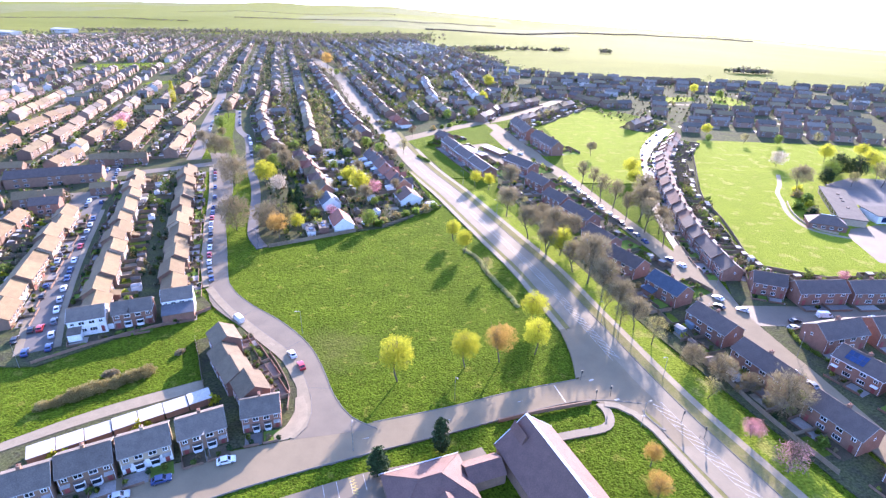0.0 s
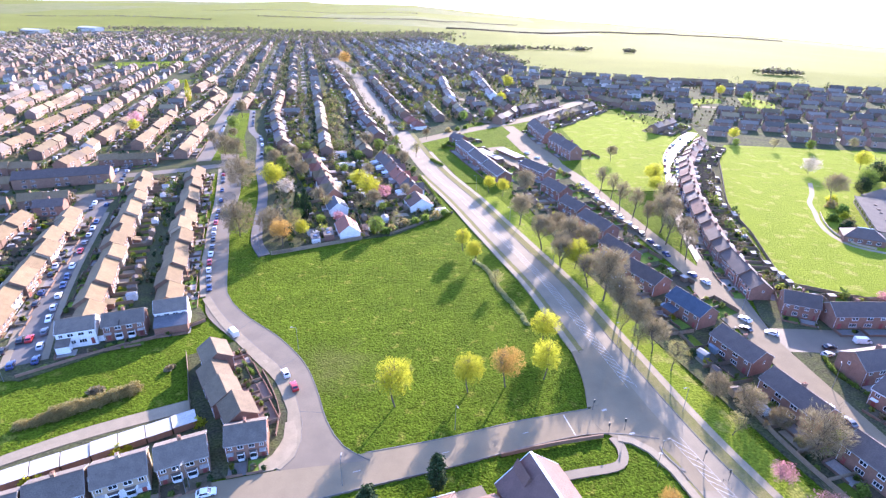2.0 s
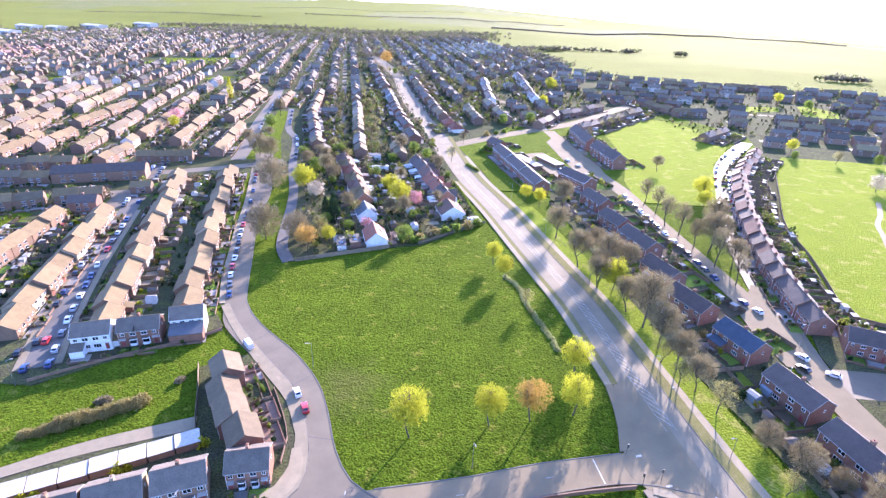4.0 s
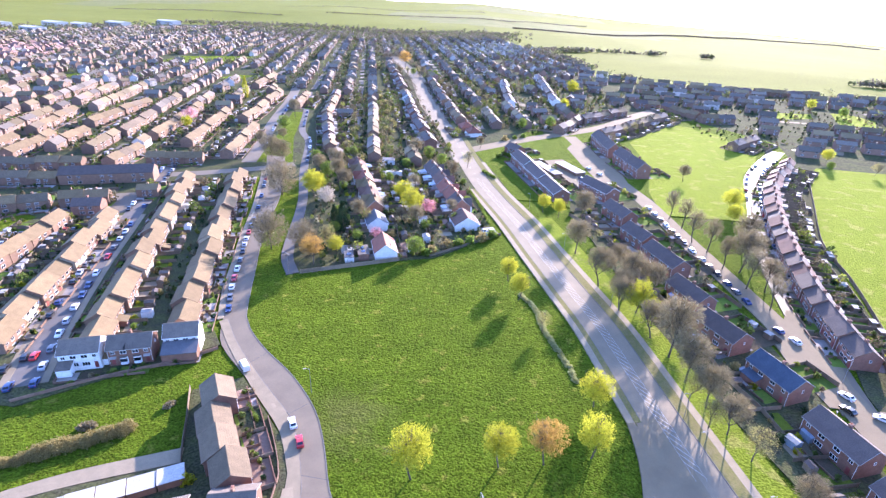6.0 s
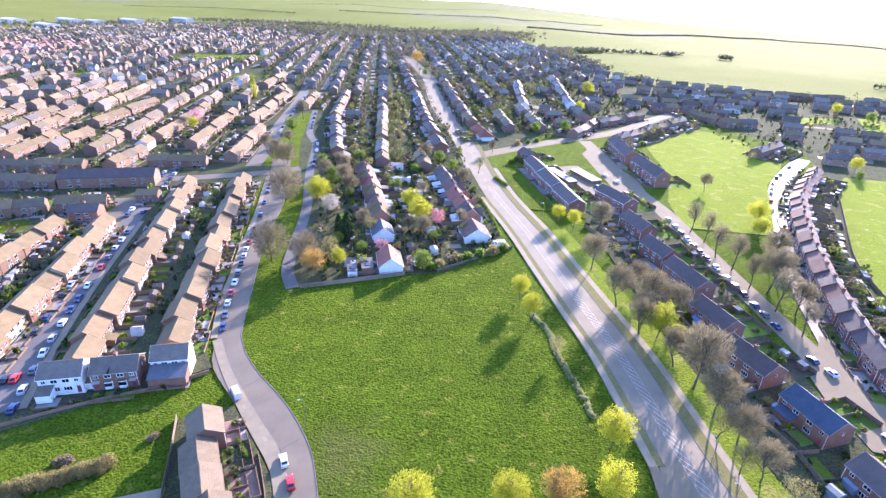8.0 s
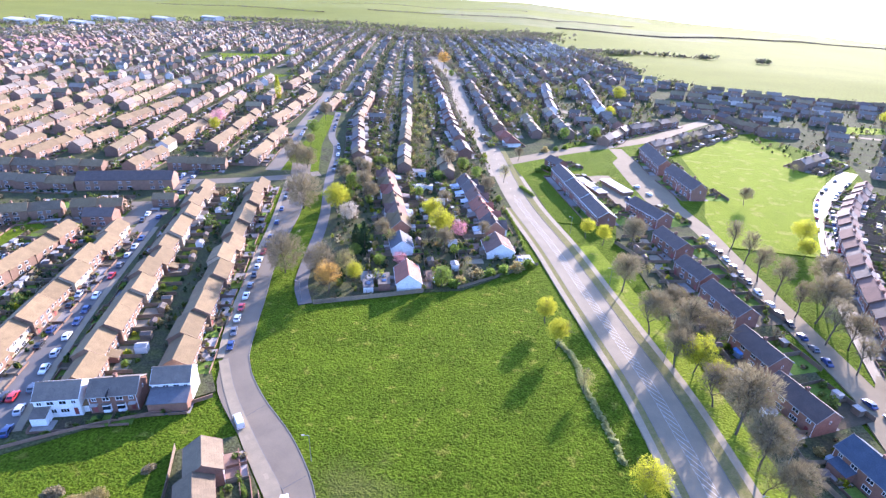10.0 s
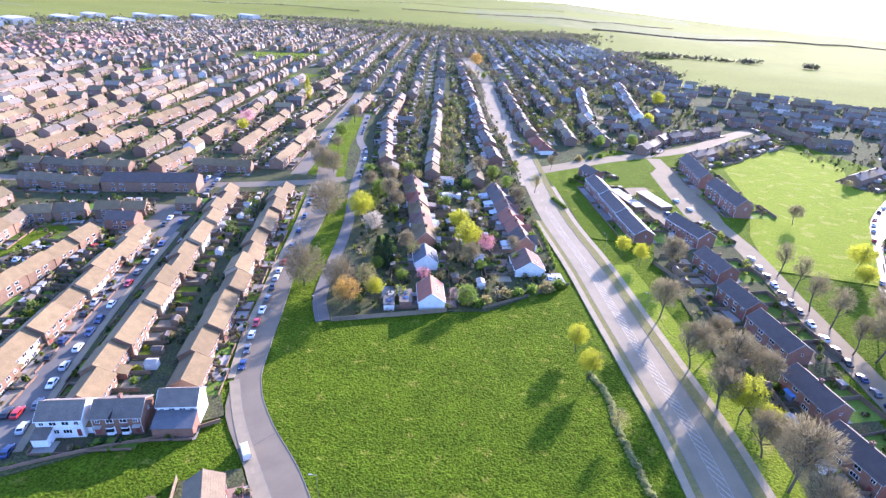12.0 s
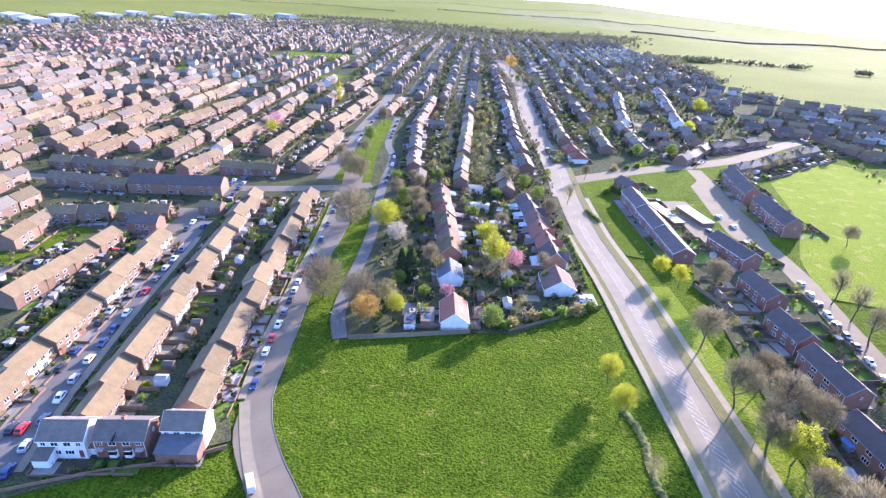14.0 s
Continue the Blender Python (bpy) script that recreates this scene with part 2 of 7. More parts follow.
LEAF_GREEN = leafy("green leaves", (0.20, 0.27, 0.045), (0.14, 0.20, 0.035), passing=0.55)
LEAF_DARK = leafy("evergreen leaves", (0.03, 0.055, 0.018), (0.022, 0.04, 0.016), passing=0.15)
LEAF_PINK = leafy("pink blossom", (0.62, 0.30, 0.33), (0.50, 0.24, 0.27), passing=0.5)
LEAF_PLUM = leafy("plum blossom", (0.40, 0.22, 0.22), (0.31, 0.17, 0.17), passing=0.45)
LEAF_WHITE = leafy("white blossom", (0.52, 0.46, 0.37), (0.42, 0.37, 0.29), passing=0.5)
SCRUB_LEAF = leafy("pale scrub leaves", (0.36, 0.37, 0.17), (0.28, 0.30, 0.12), passing=0.5)
LEAF_PALE = leafy("pale shrub leaves", (0.26, 0.24, 0.15), (0.20, 0.185, 0.11), passing=0.5)
HEDGE_BROWN = leafy("dry hedge leaves", (0.41, 0.315, 0.12), (0.31, 0.245, 0.09), passing=0.35)
HEDGE_OLIVE = leafy("olive-brown hedge leaves", (0.31, 0.25, 0.095), (0.23, 0.19, 0.072), passing=0.35)
TYRE = surface("tyre rubber", (0.02, 0.02, 0.02), (0.015, 0.015, 0.015), 0.3, 0.05, 0.9, 0.1)
LAMP_RED = surface("red lamp plastic", (0.35, 0.02, 0.02), (0.3, 0.02, 0.02), 0.3, 0.05, 0.3, 0.0)
LAMP_CLEAR = surface("clear lamp plastic", (0.7, 0.7, 0.7), (0.6, 0.6, 0.6), 0.3, 0.05, 0.2, 0.0)


def car_paint(name, c):
    m = surface(name, c, [v * 0.9 for v in c], 1.5, 0.1, 0.32, 0.0, spec=0.6)
    m.node_tree.nodes["Principled BSDF"].inputs["Coat Weight"].default_value = 0.6
    return m


PAINTS = {k: car_paint(k + " car paint", c) for k, c in {
    "white": (0.72, 0.72, 0.71), "silver": (0.42, 0.43, 0.45), "black": (0.018, 0.018, 0.022), "blue": (0.022, 0.045, 0.14),
    "red": (0.42, 0.02, 0.02), "grey": (0.11, 0.115, 0.13), "orange": (0.55, 0.15, 0.02)}.items()}


# ---- helpers for shapes ----
class Shape:
    """Vertices and faces gathered for one mesh."""

    def __init__(self):
        self.v, self.f, self.m = [], [], []

    def add(self, verts, faces, mat=0):
        k = len(self.v)
        self.v += verts
        self.f += [tuple(i + k for i in f) for f in faces]
        self.m += [mat] * len(faces)
        return self

    def box(self, x0, y0, z0, x1, y1, z1, mat=0):
        return self.add([(x0, y0, z0), (x1, y0, z0), (x1, y1, z0), (x0, y1, z0), (x0, y0, z1), (x1, y0, z1), (x1, y1, z1), (x0, y1, z1)],
                        [(0, 3, 2, 1), (4, 5, 6, 7), (0, 1, 5, 4), (1, 2, 6, 5), (2, 3, 7, 6), (3, 0, 4, 7)], mat)

    def prism(self, outline, x0, x1, mat=0):
        """An outline in y and z, drawn out along x."""
        k = len(outline)
        verts = [(x0, y, z) for y, z in outline] + [(x1, y, z) for y, z in outline]
        faces = [tuple(range(k))[::-1], tuple(range(k, 2 * k))] + [(i, (i + 1) % k, k + (i + 1) % k, k + i) for i in range(k)]
        return self.add(verts, faces, mat)

    def slab(self, outline, z0, z1, mat=0):
        """An outline in x and y, drawn out upwards."""
        k = len(outline)
        verts = [(x, y, z0) for x, y in outline] + [(x, y, z1) for x, y in outline]
        faces = [tuple(range(k))[::-1], tuple(range(k, 2 * k))] + [(i, (i + 1) % k, k + (i + 1) % k, k + i) for i in range(k)]
        return self.add(verts, faces, mat)

    def tube(self, a, b, ra, rb, sides=5, mat=0):
        a, b = Vector(a), Vector(b)
        way = (b - a).normalized()
        side = way.cross(Vector((0.31, 0.77, 0.55))).normalized()
        up = way.cross(side)
        verts = []
        for c, r in ((a, ra), (b, rb)):
            for i in range(sides):
                t = 2 * math.pi * i / sides
                verts.append(tuple(c + (side * math.cos(t) + up * math.sin(t)) * r))
        faces = [(i, (i + 1) % sides, sides + (i + 1) % sides, sides + i) for i in range(sides)]
        faces += [tuple(range(sides))[::-1], tuple(range(sides, 2 * sides))]
        return self.add(verts, faces, mat)

    def mesh(self, name, materials, smooth=False):
        me = bpy.data.meshes.new(name)
        me.from_pydata(self.v, [], self.f)
        for m in materials if isinstance(materials, (list, tuple)) else [materials]:
            me.materials.append(m)
        if any(self.m):
            me.polygons.foreach_set("material_index", self.m)
        if smooth:
            me.polygons.foreach_set("use_smooth", [True] * len(me.polygons))
        me.update()
        return me


def part(name, shape, material, parent, label="", at=None, smooth=False):
    """One mesh object under a thing or a part. shape may be a mesh that is shared."""
    me = shape if isinstance(shape, bpy.types.Mesh) else shape.mesh(name, material, smooth)
    ob = new(name, me)
    ob.parent = parent
    if at is not None:
        ob.matrix_basis = at if isinstance(at, Matrix) else Matrix.Translation(at)
    if label:
        tagged(ob, label)
    return ob


def thing(name, label, category, group="", m=None, kind=""):
    ob = new(name)
    if m is not None:
        ob.matrix_basis = m
    return tagged(ob, label, category, group, kind)


def solid(name, shape, material, label, category, group="", m=None, kind="", smooth=False):
    ob = new(name, shape if isinstance(shape, bpy.types.Mesh) else shape.mesh(name, material, smooth))
    if m is not None:
        ob.matrix_basis = m
    return tagged(ob, label, category, group, kind)


AWAY = pose(0, -900, -60)
PROTOTYPES = []


def prototype(ob):
    PROTOTYPES.append(ob)
    return ob


def discard_prototypes():
    for ob in PROTOTYPES:
        for o in (*ob.children_recursive, ob):
            bpy.data.objects.remove(o)


def spot(x, y, turn=0.0, scale=1.0, z=0.0):
    return Matrix.LocRotScale((x, y, z), Euler((0, 0, radians(turn))), (scale,) * 3 if not isinstance(scale, tuple) else scale)


def smoothed(points, step=4.0):
    """A Catmull-Rom curve through points of the plan."""
    p = [Vector(q) for q in points]
    p = [p[0] * 2 - p[1]] + p + [p[-1] * 2 - p[-2]]
    out = []
    for a, b, c, d in zip(p, p[1:], p[2:], p[3:]):
        k = max(1, int((c - b).length / step))
        for i in range(k):
            t = i / k
            out.append(0.5 * (2 * b + (c - a) * t + (2 * a - 5 * b + 4 * c - d) * t * t + (3 * b - a - 3 * c + d) * t**3))
    return out + [p[-2]]


def beside(line, off):
    """The line moved off metres to its right."""
    out = []
    for i, q in enumerate(line):
        way = (line[min(i + 1, len(line) - 1)] - line[max(i - 1, 0)]).normalized()
        out.append(q + Vector((way.y, -way.x)) * off)
    return out


def resampled(line, k):
    lengths = [0.0]
    for a, b in zip(line, line[1:]):
        lengths.append(lengths[-1] + (b - a).length)
    out = []
    for i in range(k + 1):
        t = lengths[-1] * i / k
        j = max(j for j in range(len(lengths)) if lengths[j] <= t + 1e-6)
        j = min(j, len(line) - 2)
        out.append(line[j].lerp(line[j + 1], (t - lengths[j]) / max(lengths[j + 1] - lengths[j], 1e-6)))
    return out


def band(a, b, z, thick=1.0):
    """A strip between two lines of equal length, with thickness below it."""
    sh, k = Shape(), len(a)
    sh.v = [(p.x, p.y, z) for p in a] + [(p.x, p.y, z) for p in b] + [(p.x, p.y, z - thick) for p in a] + [(p.x, p.y, z - thick) for p in b]
    for i in range(k - 1):
        sh.f += [(i, i + 1, k + i + 1, k + i), (i + 1, i, 2 * k + i, 2 * k + i + 1), (k + i, k + i + 1, 3 * k + i + 1, 3 * k + i)]
    sh.f += [(0, k, 3 * k, 2 * k), (2 * k - 1, k - 1, 3 * k - 1, 4 * k - 1)]
    sh.m = [0] * len(sh.f)
    return sh


def ribbon(name, centre, lo, hi, z, material, label, category, thick=1.0, step=4.0):
    line = smoothed(centre, step)
    return solid(name, band(beside(line, lo), beside(line, hi), z, thick), material, label, category, kind="structure")


def between(name, left, right, z, material, label, category, thick=1.0):
    a, b = smoothed(left), smoothed(right)
    k = max(len(a), len(b))
    return solid(name, band(resampled(a, k), resampled(b, k), z, thick), material, label, category, kind="structure")


def inside(x, y, poly):
    hit = False
    for (x0, y0), (x1, y1) in zip(poly, poly[1:] + poly[:1]):
        if (y0 > y) != (y1 > y) and x < (x1 - x0) * (y - y0) / (y1 - y0) + x0:
            hit = not hit
    return hit


# ---- the ground ----
def fall(x, y):
    """The land is level round the town and sinks slowly towards the far horizon, most to the east, with low hills to the north."""
    r = math.hypot(x, y)
    if r < 1000:
        return 0.0
    az = math.degrees(math.atan2(x, y))
    east = min(max((az + 4) / 44, 0), 1)
    t = (r - 1000) / 3800
    z = -t * (25 + 190 * east**0.8)
    hills = noise.noise(Vector((x / 900, y / 900, 3.1))) + 0.5 * noise.noise(Vector((x / 350, y / 350, 7.7)))
    return z + 26 * hills * min(t * 3, 1) * (1 - 0.75 * east)


TOWN_EDGE = [(-1000, -300), (-1000, 500), (-960, 900), (-880, 1450), (-420, 1330), (-210, 1280), (-60, 1330), (0, 1130), (60, 1000), (95, 830), (122, 752),
             (250, 735), (480, 690), (700, 660), (900, 500), (900, -300)]


def ground_sheet():
    fine_x, fine_y = (-140, 160), (50, 310)
    xs = sorted(set(list(range(-800, 801, 20)) + [s * v for s in (-1, 1) for v in (900, 1000, 1150, 1300, 1500, 1750, 2000, 2400, 2800, 3300, 3900, 4600)]))
    ys = sorted(set(list(range(-300, 1600, 20)) + [50, 310, -600, -1200, -2200, 1700, 1800, 1950, 2100, 2300, 2550, 2800, 3100, 3500, 4000, 4600]))
    sh = Shape()
    index = {}
    for j, y in enumerate(ys):
        for i, x in enumerate(xs):
            index[i, j] = len(sh.v)
            sh.v.append((x, y, fall(x, y)))
    for j in range(len(ys) - 1):
        for i in range(len(xs) - 1):
            x, y = (xs[i] + xs[i + 1]) / 2, (ys[j] + ys[j + 1]) / 2
            if fine_x[0] < x < fine_x[1] and fine_y[0] < y < fine_y[1]:
                continue
            sh.f.append((index[i, j], index[i + 1, j], index[i + 1, j + 1], index[i, j + 1]))
            town = inside(x, y, TOWN_EDGE)
            patch = math.sin(x / 310 + 1.7) + math.sin(y / 270 + x / 700)
            sh.m.append((0 if y < 60 else 2) if town else (3 if patch > 0.9 and y > 1300 else 1))
    cell = 0.8
    n = (round((fine_x[1] - fine_x[0]) / cell), round((fine_y[1] - fine_y[0]) / cell))
    k = len(sh.v)
    for j in range(n[1] + 1):
        for i in range(n[0] + 1):
            x, y = fine_x[0] + i * cell, fine_y[0] + j * cell
            edge = min(i, j, n[0] - i, n[1] - j, 8) / 8
            p, q = x * 0.82 + y * 0.57, y * 0.82 - x * 0.57
            h = 0.13 * noise.noise(Vector((p * 0.5, q * 1.2, 0))) + 0.30 * noise.noise(Vector((x * 1.05, y * 0.95, 4))) + 0.12 * noise.noise(Vector((x * 0.06, y * 0.06, 9)))
            sh.v.append((x, y, edge * (h - 0.3)))
    for j in range(n[1]):
        for i in range(n[0]):
            a = k + j * (n[0] + 1) + i
            sh.f.append((a, a + 1, a + n[0] + 2, a + n[0] + 1))
            sh.m.append(0)
    return solid("ground", sh, [GRASS, FARM, TOWN, FALLOW], "rolling green ground with rough grass, town plots and far farmland", "ground", kind="structure", smooth=True)


ground_sheet()

# ---- roads, paths and plots ----
MAIN = [(-196, 900), (-160, 805), (-121, 702), (-85, 563), (-60, 482), (-39, 418), (-25, 366), (-10.5, 320), (6.4, 278), (18, 245), (29, 214), (38, 188), (48, 149.5), (58.5, 111), (69, 81.5), (85, 37), (101, -10)]
ribbon("road", MAIN, -5.6, 5.6, 0.07, TRUNK_ROAD, "wide worn asphalt main road with a hatched centre", "road")
ribbon("verge", MAIN[4:], -9.0, -5.75, 0.16, VERGE, "trodden grass verge along the main road", "verge")
ribbon("kerb", MAIN[4:], -5.75, -5.6, 0.19, KERB, "pale stone kerb along the main road", "kerb")
ribbon("pavement", MAIN[6:], -11.2, -9.0, 0.18, PAVING, "pale asphalt footpath behind the verge", "footpath")
# Strip in the brighter grass: its strong sunlight is put into the colour.
ribbon("green", MAIN[8:], -19.0, -11.2, 0.10, GLARE_GRASS, "mown grass strip by the back fences, sun brightness painted in", "grass")
ribbon("kerb", MAIN[7:13], 5.6, 5.75, 0.19, KERB, "pale stone kerb along the main road", "kerb")
ribbon("verge", MAIN[7:13], 5.75, 7.6, 0.16, VERGE, "trodden grass verge along the main road", "verge")
ribbon("pavement", MAIN[7:13], 7.6, 9.6, 0.18, PAVING, "pale asphalt footpath along the field", "footpath")
ribbon("verge", [(62.0, 101), *MAIN[14:]], 5.75, 7.0, 0.16, VERGE, "trodden grass verge along the main road", "verge")
ribbon("kerb", MAIN[13:], 5.6, 5.75, 0.19, KERB, "pale stone kerb along the main road", "kerb")
ribbon("pavement", [(43.6, 111.6), (47.0, 110.9), (50.6, 108.0), (54.0, 102.0), (61.5, 78.8), (77.5, 34.3), (93.5, -12.7)], -1.0, 1.0, 0.18, PAVING, "pale asphalt footpath by the church", "footpath")
between("pavement", [(38.7, 147.2), (39.4, 138.0), (39.2, 129.0), (38.3, 122.4)], [(40.7, 147.7), (42.6, 139.5), (43.2, 130.0), (41.6, 123.4)], 0.175, WORN, "pale worn pavement at the field's corner", "footpath")
between("road", [(40.9, 150.0), (41.8, 137.0), (41.6, 127.0), (38.0, 120.5), (41.0, 112.2), (47.5, 111.0), (53.5, 104.5), (57.6, 96.5)], [(47, 150.0), (50.6, 138.0), (53.2, 129.0), (55.3, 121.0), (57.8, 114.0), (60.0, 107.0), (62.0, 101.5), (63.6, 96.8)], 0.0735, WORN, "pale worn asphalt of the open junction", "road", 0.05)
ribbon("pavement", MAIN[:7], 5.6, 8.2, 0.15, PAVING, "pale footpath before the main road's houses", "footpath")
ribbon("pavement", MAIN[:6], -8.2, -5.6, 0.15, PAVING, "pale footpath before the main road's houses", "footpath")

CURVE_IN = [(-140, 352), (-129, 325), (-114.4, 284.3), (-108.5, 261.5), (-103.8, 242.3), (-97, 223), (-91, 206.8), (-85, 190), (-79.5, 176), (-75, 169.5), (-66, 160.5), (-53, 150), (-42, 138), (-35.5, 126.6), (-30, 114.4), (-24, 106), (-17, 102)]
CURVE_OUT = [(-152, 352), (-138.5, 320.5), (-123.6, 279.8), (-116.1, 258), (-107.8, 231.3), (-101.4, 213.3), (-94.4, 192.8), (-86, 173.4), (-80.5, 161), (-66, 147.5), (-52, 134.5), (-45, 127), (-38.5, 115), (-36, 107), (-38, 98)]
between("road", CURVE_OUT, CURVE_IN, 0.062, ASPHALT, "curving grey residential road beside the field", "road")
curve_in = smoothed(CURVE_IN[1:])
solid("kerb", band(beside(curve_in, 0), beside(curve_in, -0.18), 0.16), KERB, "pale kerb round the field's edge", "kerb", kind="structure")
far_curve = smoothed(CURVE_OUT[1:8])
solid("pavement", band(beside(far_curve, 0.0), beside(far_curve, 2.0), 0.15), PAVING, "pale concrete footpath beside the curving road", "footpath", kind="structure")

# the broad pavement before the short terrace, with its kerb
PAVE_IN = [(-84.5, 173.3), (-76.0, 162.4), (-67.2, 153.2), (-59.3, 145.6), (-53.2, 140.0), (-47.6, 134.9), (-43.2, 128.5), (-38.6, 119.5), (-36.0, 113.4), (-34.7, 107.5), (-34.9, 102.2), (-37.1, 98.3)]
PAVE_OUT = [(-86.5, 171.5), (-77.6, 160.2), (-69.2, 151.0), (-60.6, 142.0), (-54.0, 135.6), (-48.0, 129.6), (-44.4, 124.0), (-40.6, 117.0), (-39.4, 112.0), (-39.0, 107.5), (-39.8, 103.2), (-41.0, 100.0)]
between("pavement", PAVE_OUT, PAVE_IN, 0.158, PAVING, "broad pale footpath before the short terrace", "footpath")
pave_edge = smoothed(PAVE_IN)
solid("kerb", band(pave_edge, beside(pave_edge, -0.16), 0.166), KERB, "pale kerb of the broad footpath", "kerb", kind="structure")
for x, y, a in ((-78.0, 162.6, 130), (-74.4, 158.6, 132), (-63.2, 146.9, 134), (-53.0, 137.6, 134), (-46.0, 128.9, 125)):
    c, k = math.cos(radians(a)), math.sin(radians(a))
    solid("paving_patch", Shape().slab([(x + u * 0.9 * c - v * 0.45 * k, y + u * 0.9 * k + v * 0.45 * c) for u, v in ((-1, -1), (1, -1), (1, 1), (-1, 1))], 0.1, 0.166), PAVING, "pale patch in the footpath", "paving", "paving patches", kind="structure")

BOTTOM_N = [(-112, 71), (-84, 82), (-60, 91.5), (-40, 97.5), (-18.3, 104.2), (2.2, 110.2), (18.1, 116), (38.4, 121.8), (50, 126)]
BOTTOM_S = [(-105, 58), (-78, 69), (-62, 76), (-44, 84.4), (-19.9, 93.5), (2, 101), (24.8, 109.4), (40.3, 113.3), (54, 112)]
between("road", BOTTOM_N, BOTTOM_S, 0.054, WORN, "grey side road that joins the main road", "road")
solid("kerb", band(smoothed(BOTTOM_S), beside(smoothed(BOTTOM_S), 0.2), 0.16), KERB, "pale kerb of the side road", "kerb", kind="structure")
north_kerb = smoothed(BOTTOM_N[4:8])
solid("kerb", band(north_kerb, beside(north_kerb, -0.2), 0.16), KERB, "pale kerb of the side road", "kerb", kind="structure")

# the wide corner pavement before the end house
solid("pavement", Shape().slab([(-41.5, 97.4), (-38.6, 98.2), (-36.4, 101.2), (-35.2, 105.4), (-36.2, 110.0), (-38.2, 114.0), (-40.2, 113.2), (-39.0, 107.5), (-40.2, 102.5), (-42.5, 99.6)], -0.1, 0.165), PAVING, "wide pale pavement on the street corner", "footpath", kind="structure")
STREET_W = [(-122, 133), (-134.5, 158), (-150, 194), (-170, 246), (-196, 318)]
between("lane", [(-107.1, 96.5), (-89.7, 109.0), (-67.8, 120.6)], [(-105.2, 93.9), (-87.7, 105.3), (-66.1, 116.3)], 0.05, PAVING, "pale lane behind the garages", "lane")
ribbon("road", STREET_W, -4.0, 4.0, 0.06, SHADED_ASPHALT, "grey terraced street lined with parked cars", "road")
ribbon("pavement", STREET_W[:4], -6.2, -4.0, 0.15, TRUNK_ROAD, "pale footpath of the terraced street", "footpath")
ribbon("pavement", STREET_W[:4], 4.0, 6.0, 0.15, TRUNK_ROAD, "pale footpath of the terraced street", "footpath")
ribbon("road", [(-330, 262), (-260, 283), (-196, 300), (-150, 322), (-128, 338)], -4, 4, 0.066, ASPHALT, "grey cross street between the terraces", "road")
ribbon("road", [(-156, 335), (-165, 370), (-186, 440), (-212, 540), (-250, 660)], -4.5, 4.5, 0.058, ASPHALT, "grey street west of the green strip", "road")
ribbon("road", [(-76, 207), (-84, 221), (-91.5, 248), (-96.5, 267), (-103.5, 289), (-119, 330), (-138, 388), (-155, 420), (-175, 480), (-205, 570)], -2.4, 2.4, 0.056, SHADED_ASPHALT, "grey street east of the green strip", "road")
ribbon("road", [(-30, 392), (12, 435), (70, 487), (110, 546), (150, 600)], -5.5, 5.5, 0.052, WORN, "pale worn side road from the junction", "road")
# The paler WORN asphalt puts this road's sunlit tone into its colour.
ribbon("road", [(44, 452), (50, 425), (56, 398), (62, 364), (68.5, 339), (75.5, 315), (82, 280), (90, 240), (97, 205), (101, 178), (103, 150), (107, 120), (111, 90), (118, 50)],
       -4.6, 4.6, 0.048, WORN, "pale residential road behind the brick houses", "road")
solid("road", Shape().slab([(92, 200), (92, 180), (95, 163), (104, 163), (107.5, 182), (109.3, 205), (109.5, 214), (104.5, 215), (101, 208), (99.2, 204)], -0.5, 0.053), WORN, "wide pale asphalt where the two roads meet", "road", kind="structure")
ribbon("road", [(190, 445), (151, 378), (127, 307), (115, 256), (109, 222), (104, 182), (102, 160)], -5.0, 5.0, 0.044, ASPHALT, "pale curving road of the crescent", "road")
ribbon("road", [(100, 157), (122, 157), (155, 156), (230, 152)], -6.5, 6.5, 0.040, ASPHALT, "grey road before the brick terraces", "road")
ribbon("road", [(-20, 720), (-6, 600), (16, 560), (36, 600), (44, 700)], -4, 4, 0.05, WORN, "pale street between far houses", "road")


def plot(outline, material, label, category="garden", name="garden_ground", z=0.03):
    return solid(name, Shape().slab(outline, z - 1.0, z), material, label, category, kind="structure")


plot([(-400, 120), (-118, 126), (-99, 143), (-80, 160), (-90, 172), (-107, 214), (-129, 282), (-152, 345), (-400, 345)], SOIL, "dark mixed garden ground between the terraces")
plot([(-76, 207), (-38, 226), (-25, 231), (-10, 248), (-3, 262), (-20, 325), (-50, 432), (-80, 520), (-128, 520), (-160, 450), (-117, 331), (-102, 290), (-94, 268), (-89, 249), (-81, 218)], SOIL,
     "dark garden ground among the bungalows")
plot([(36, 318), (34, 296), (50, 222), (61, 171), (70, 145), (84, 105), (100, 60), (112, 60), (100, 110), (95, 160), (84, 230), (70, 320), (56, 330)], SOIL,
     "dark back gardens behind the brick houses")
plot([(170, 395), (138, 330), (124, 280), (113, 215), (112, 185), (108, 170), (108, 120), (118, 80), (240, 80), (240, 170), (165, 183), (130, 196), (145, 278), (186, 388)], SOIL,
     "dark garden ground round the crescent")
plot([(-112, 73), (-60, 92), (-37, 100), (-36, 107), (-38, 114), (-46, 127), (-66, 147), (-77, 139.5), (-72, 128.6), (-66, 116), (-88, 105), (-105, 93.5)], SOIL, "mixed garden ground of the near houses")
# The yard's shade is carried by this asphalt's cooler, darker colour.
plot([(230, 303), (223, 272), (240, 262), (300, 262), (300, 312), (256, 318)], SHADED_ASPHALT, "grey asphalt school yard", z=0.054)
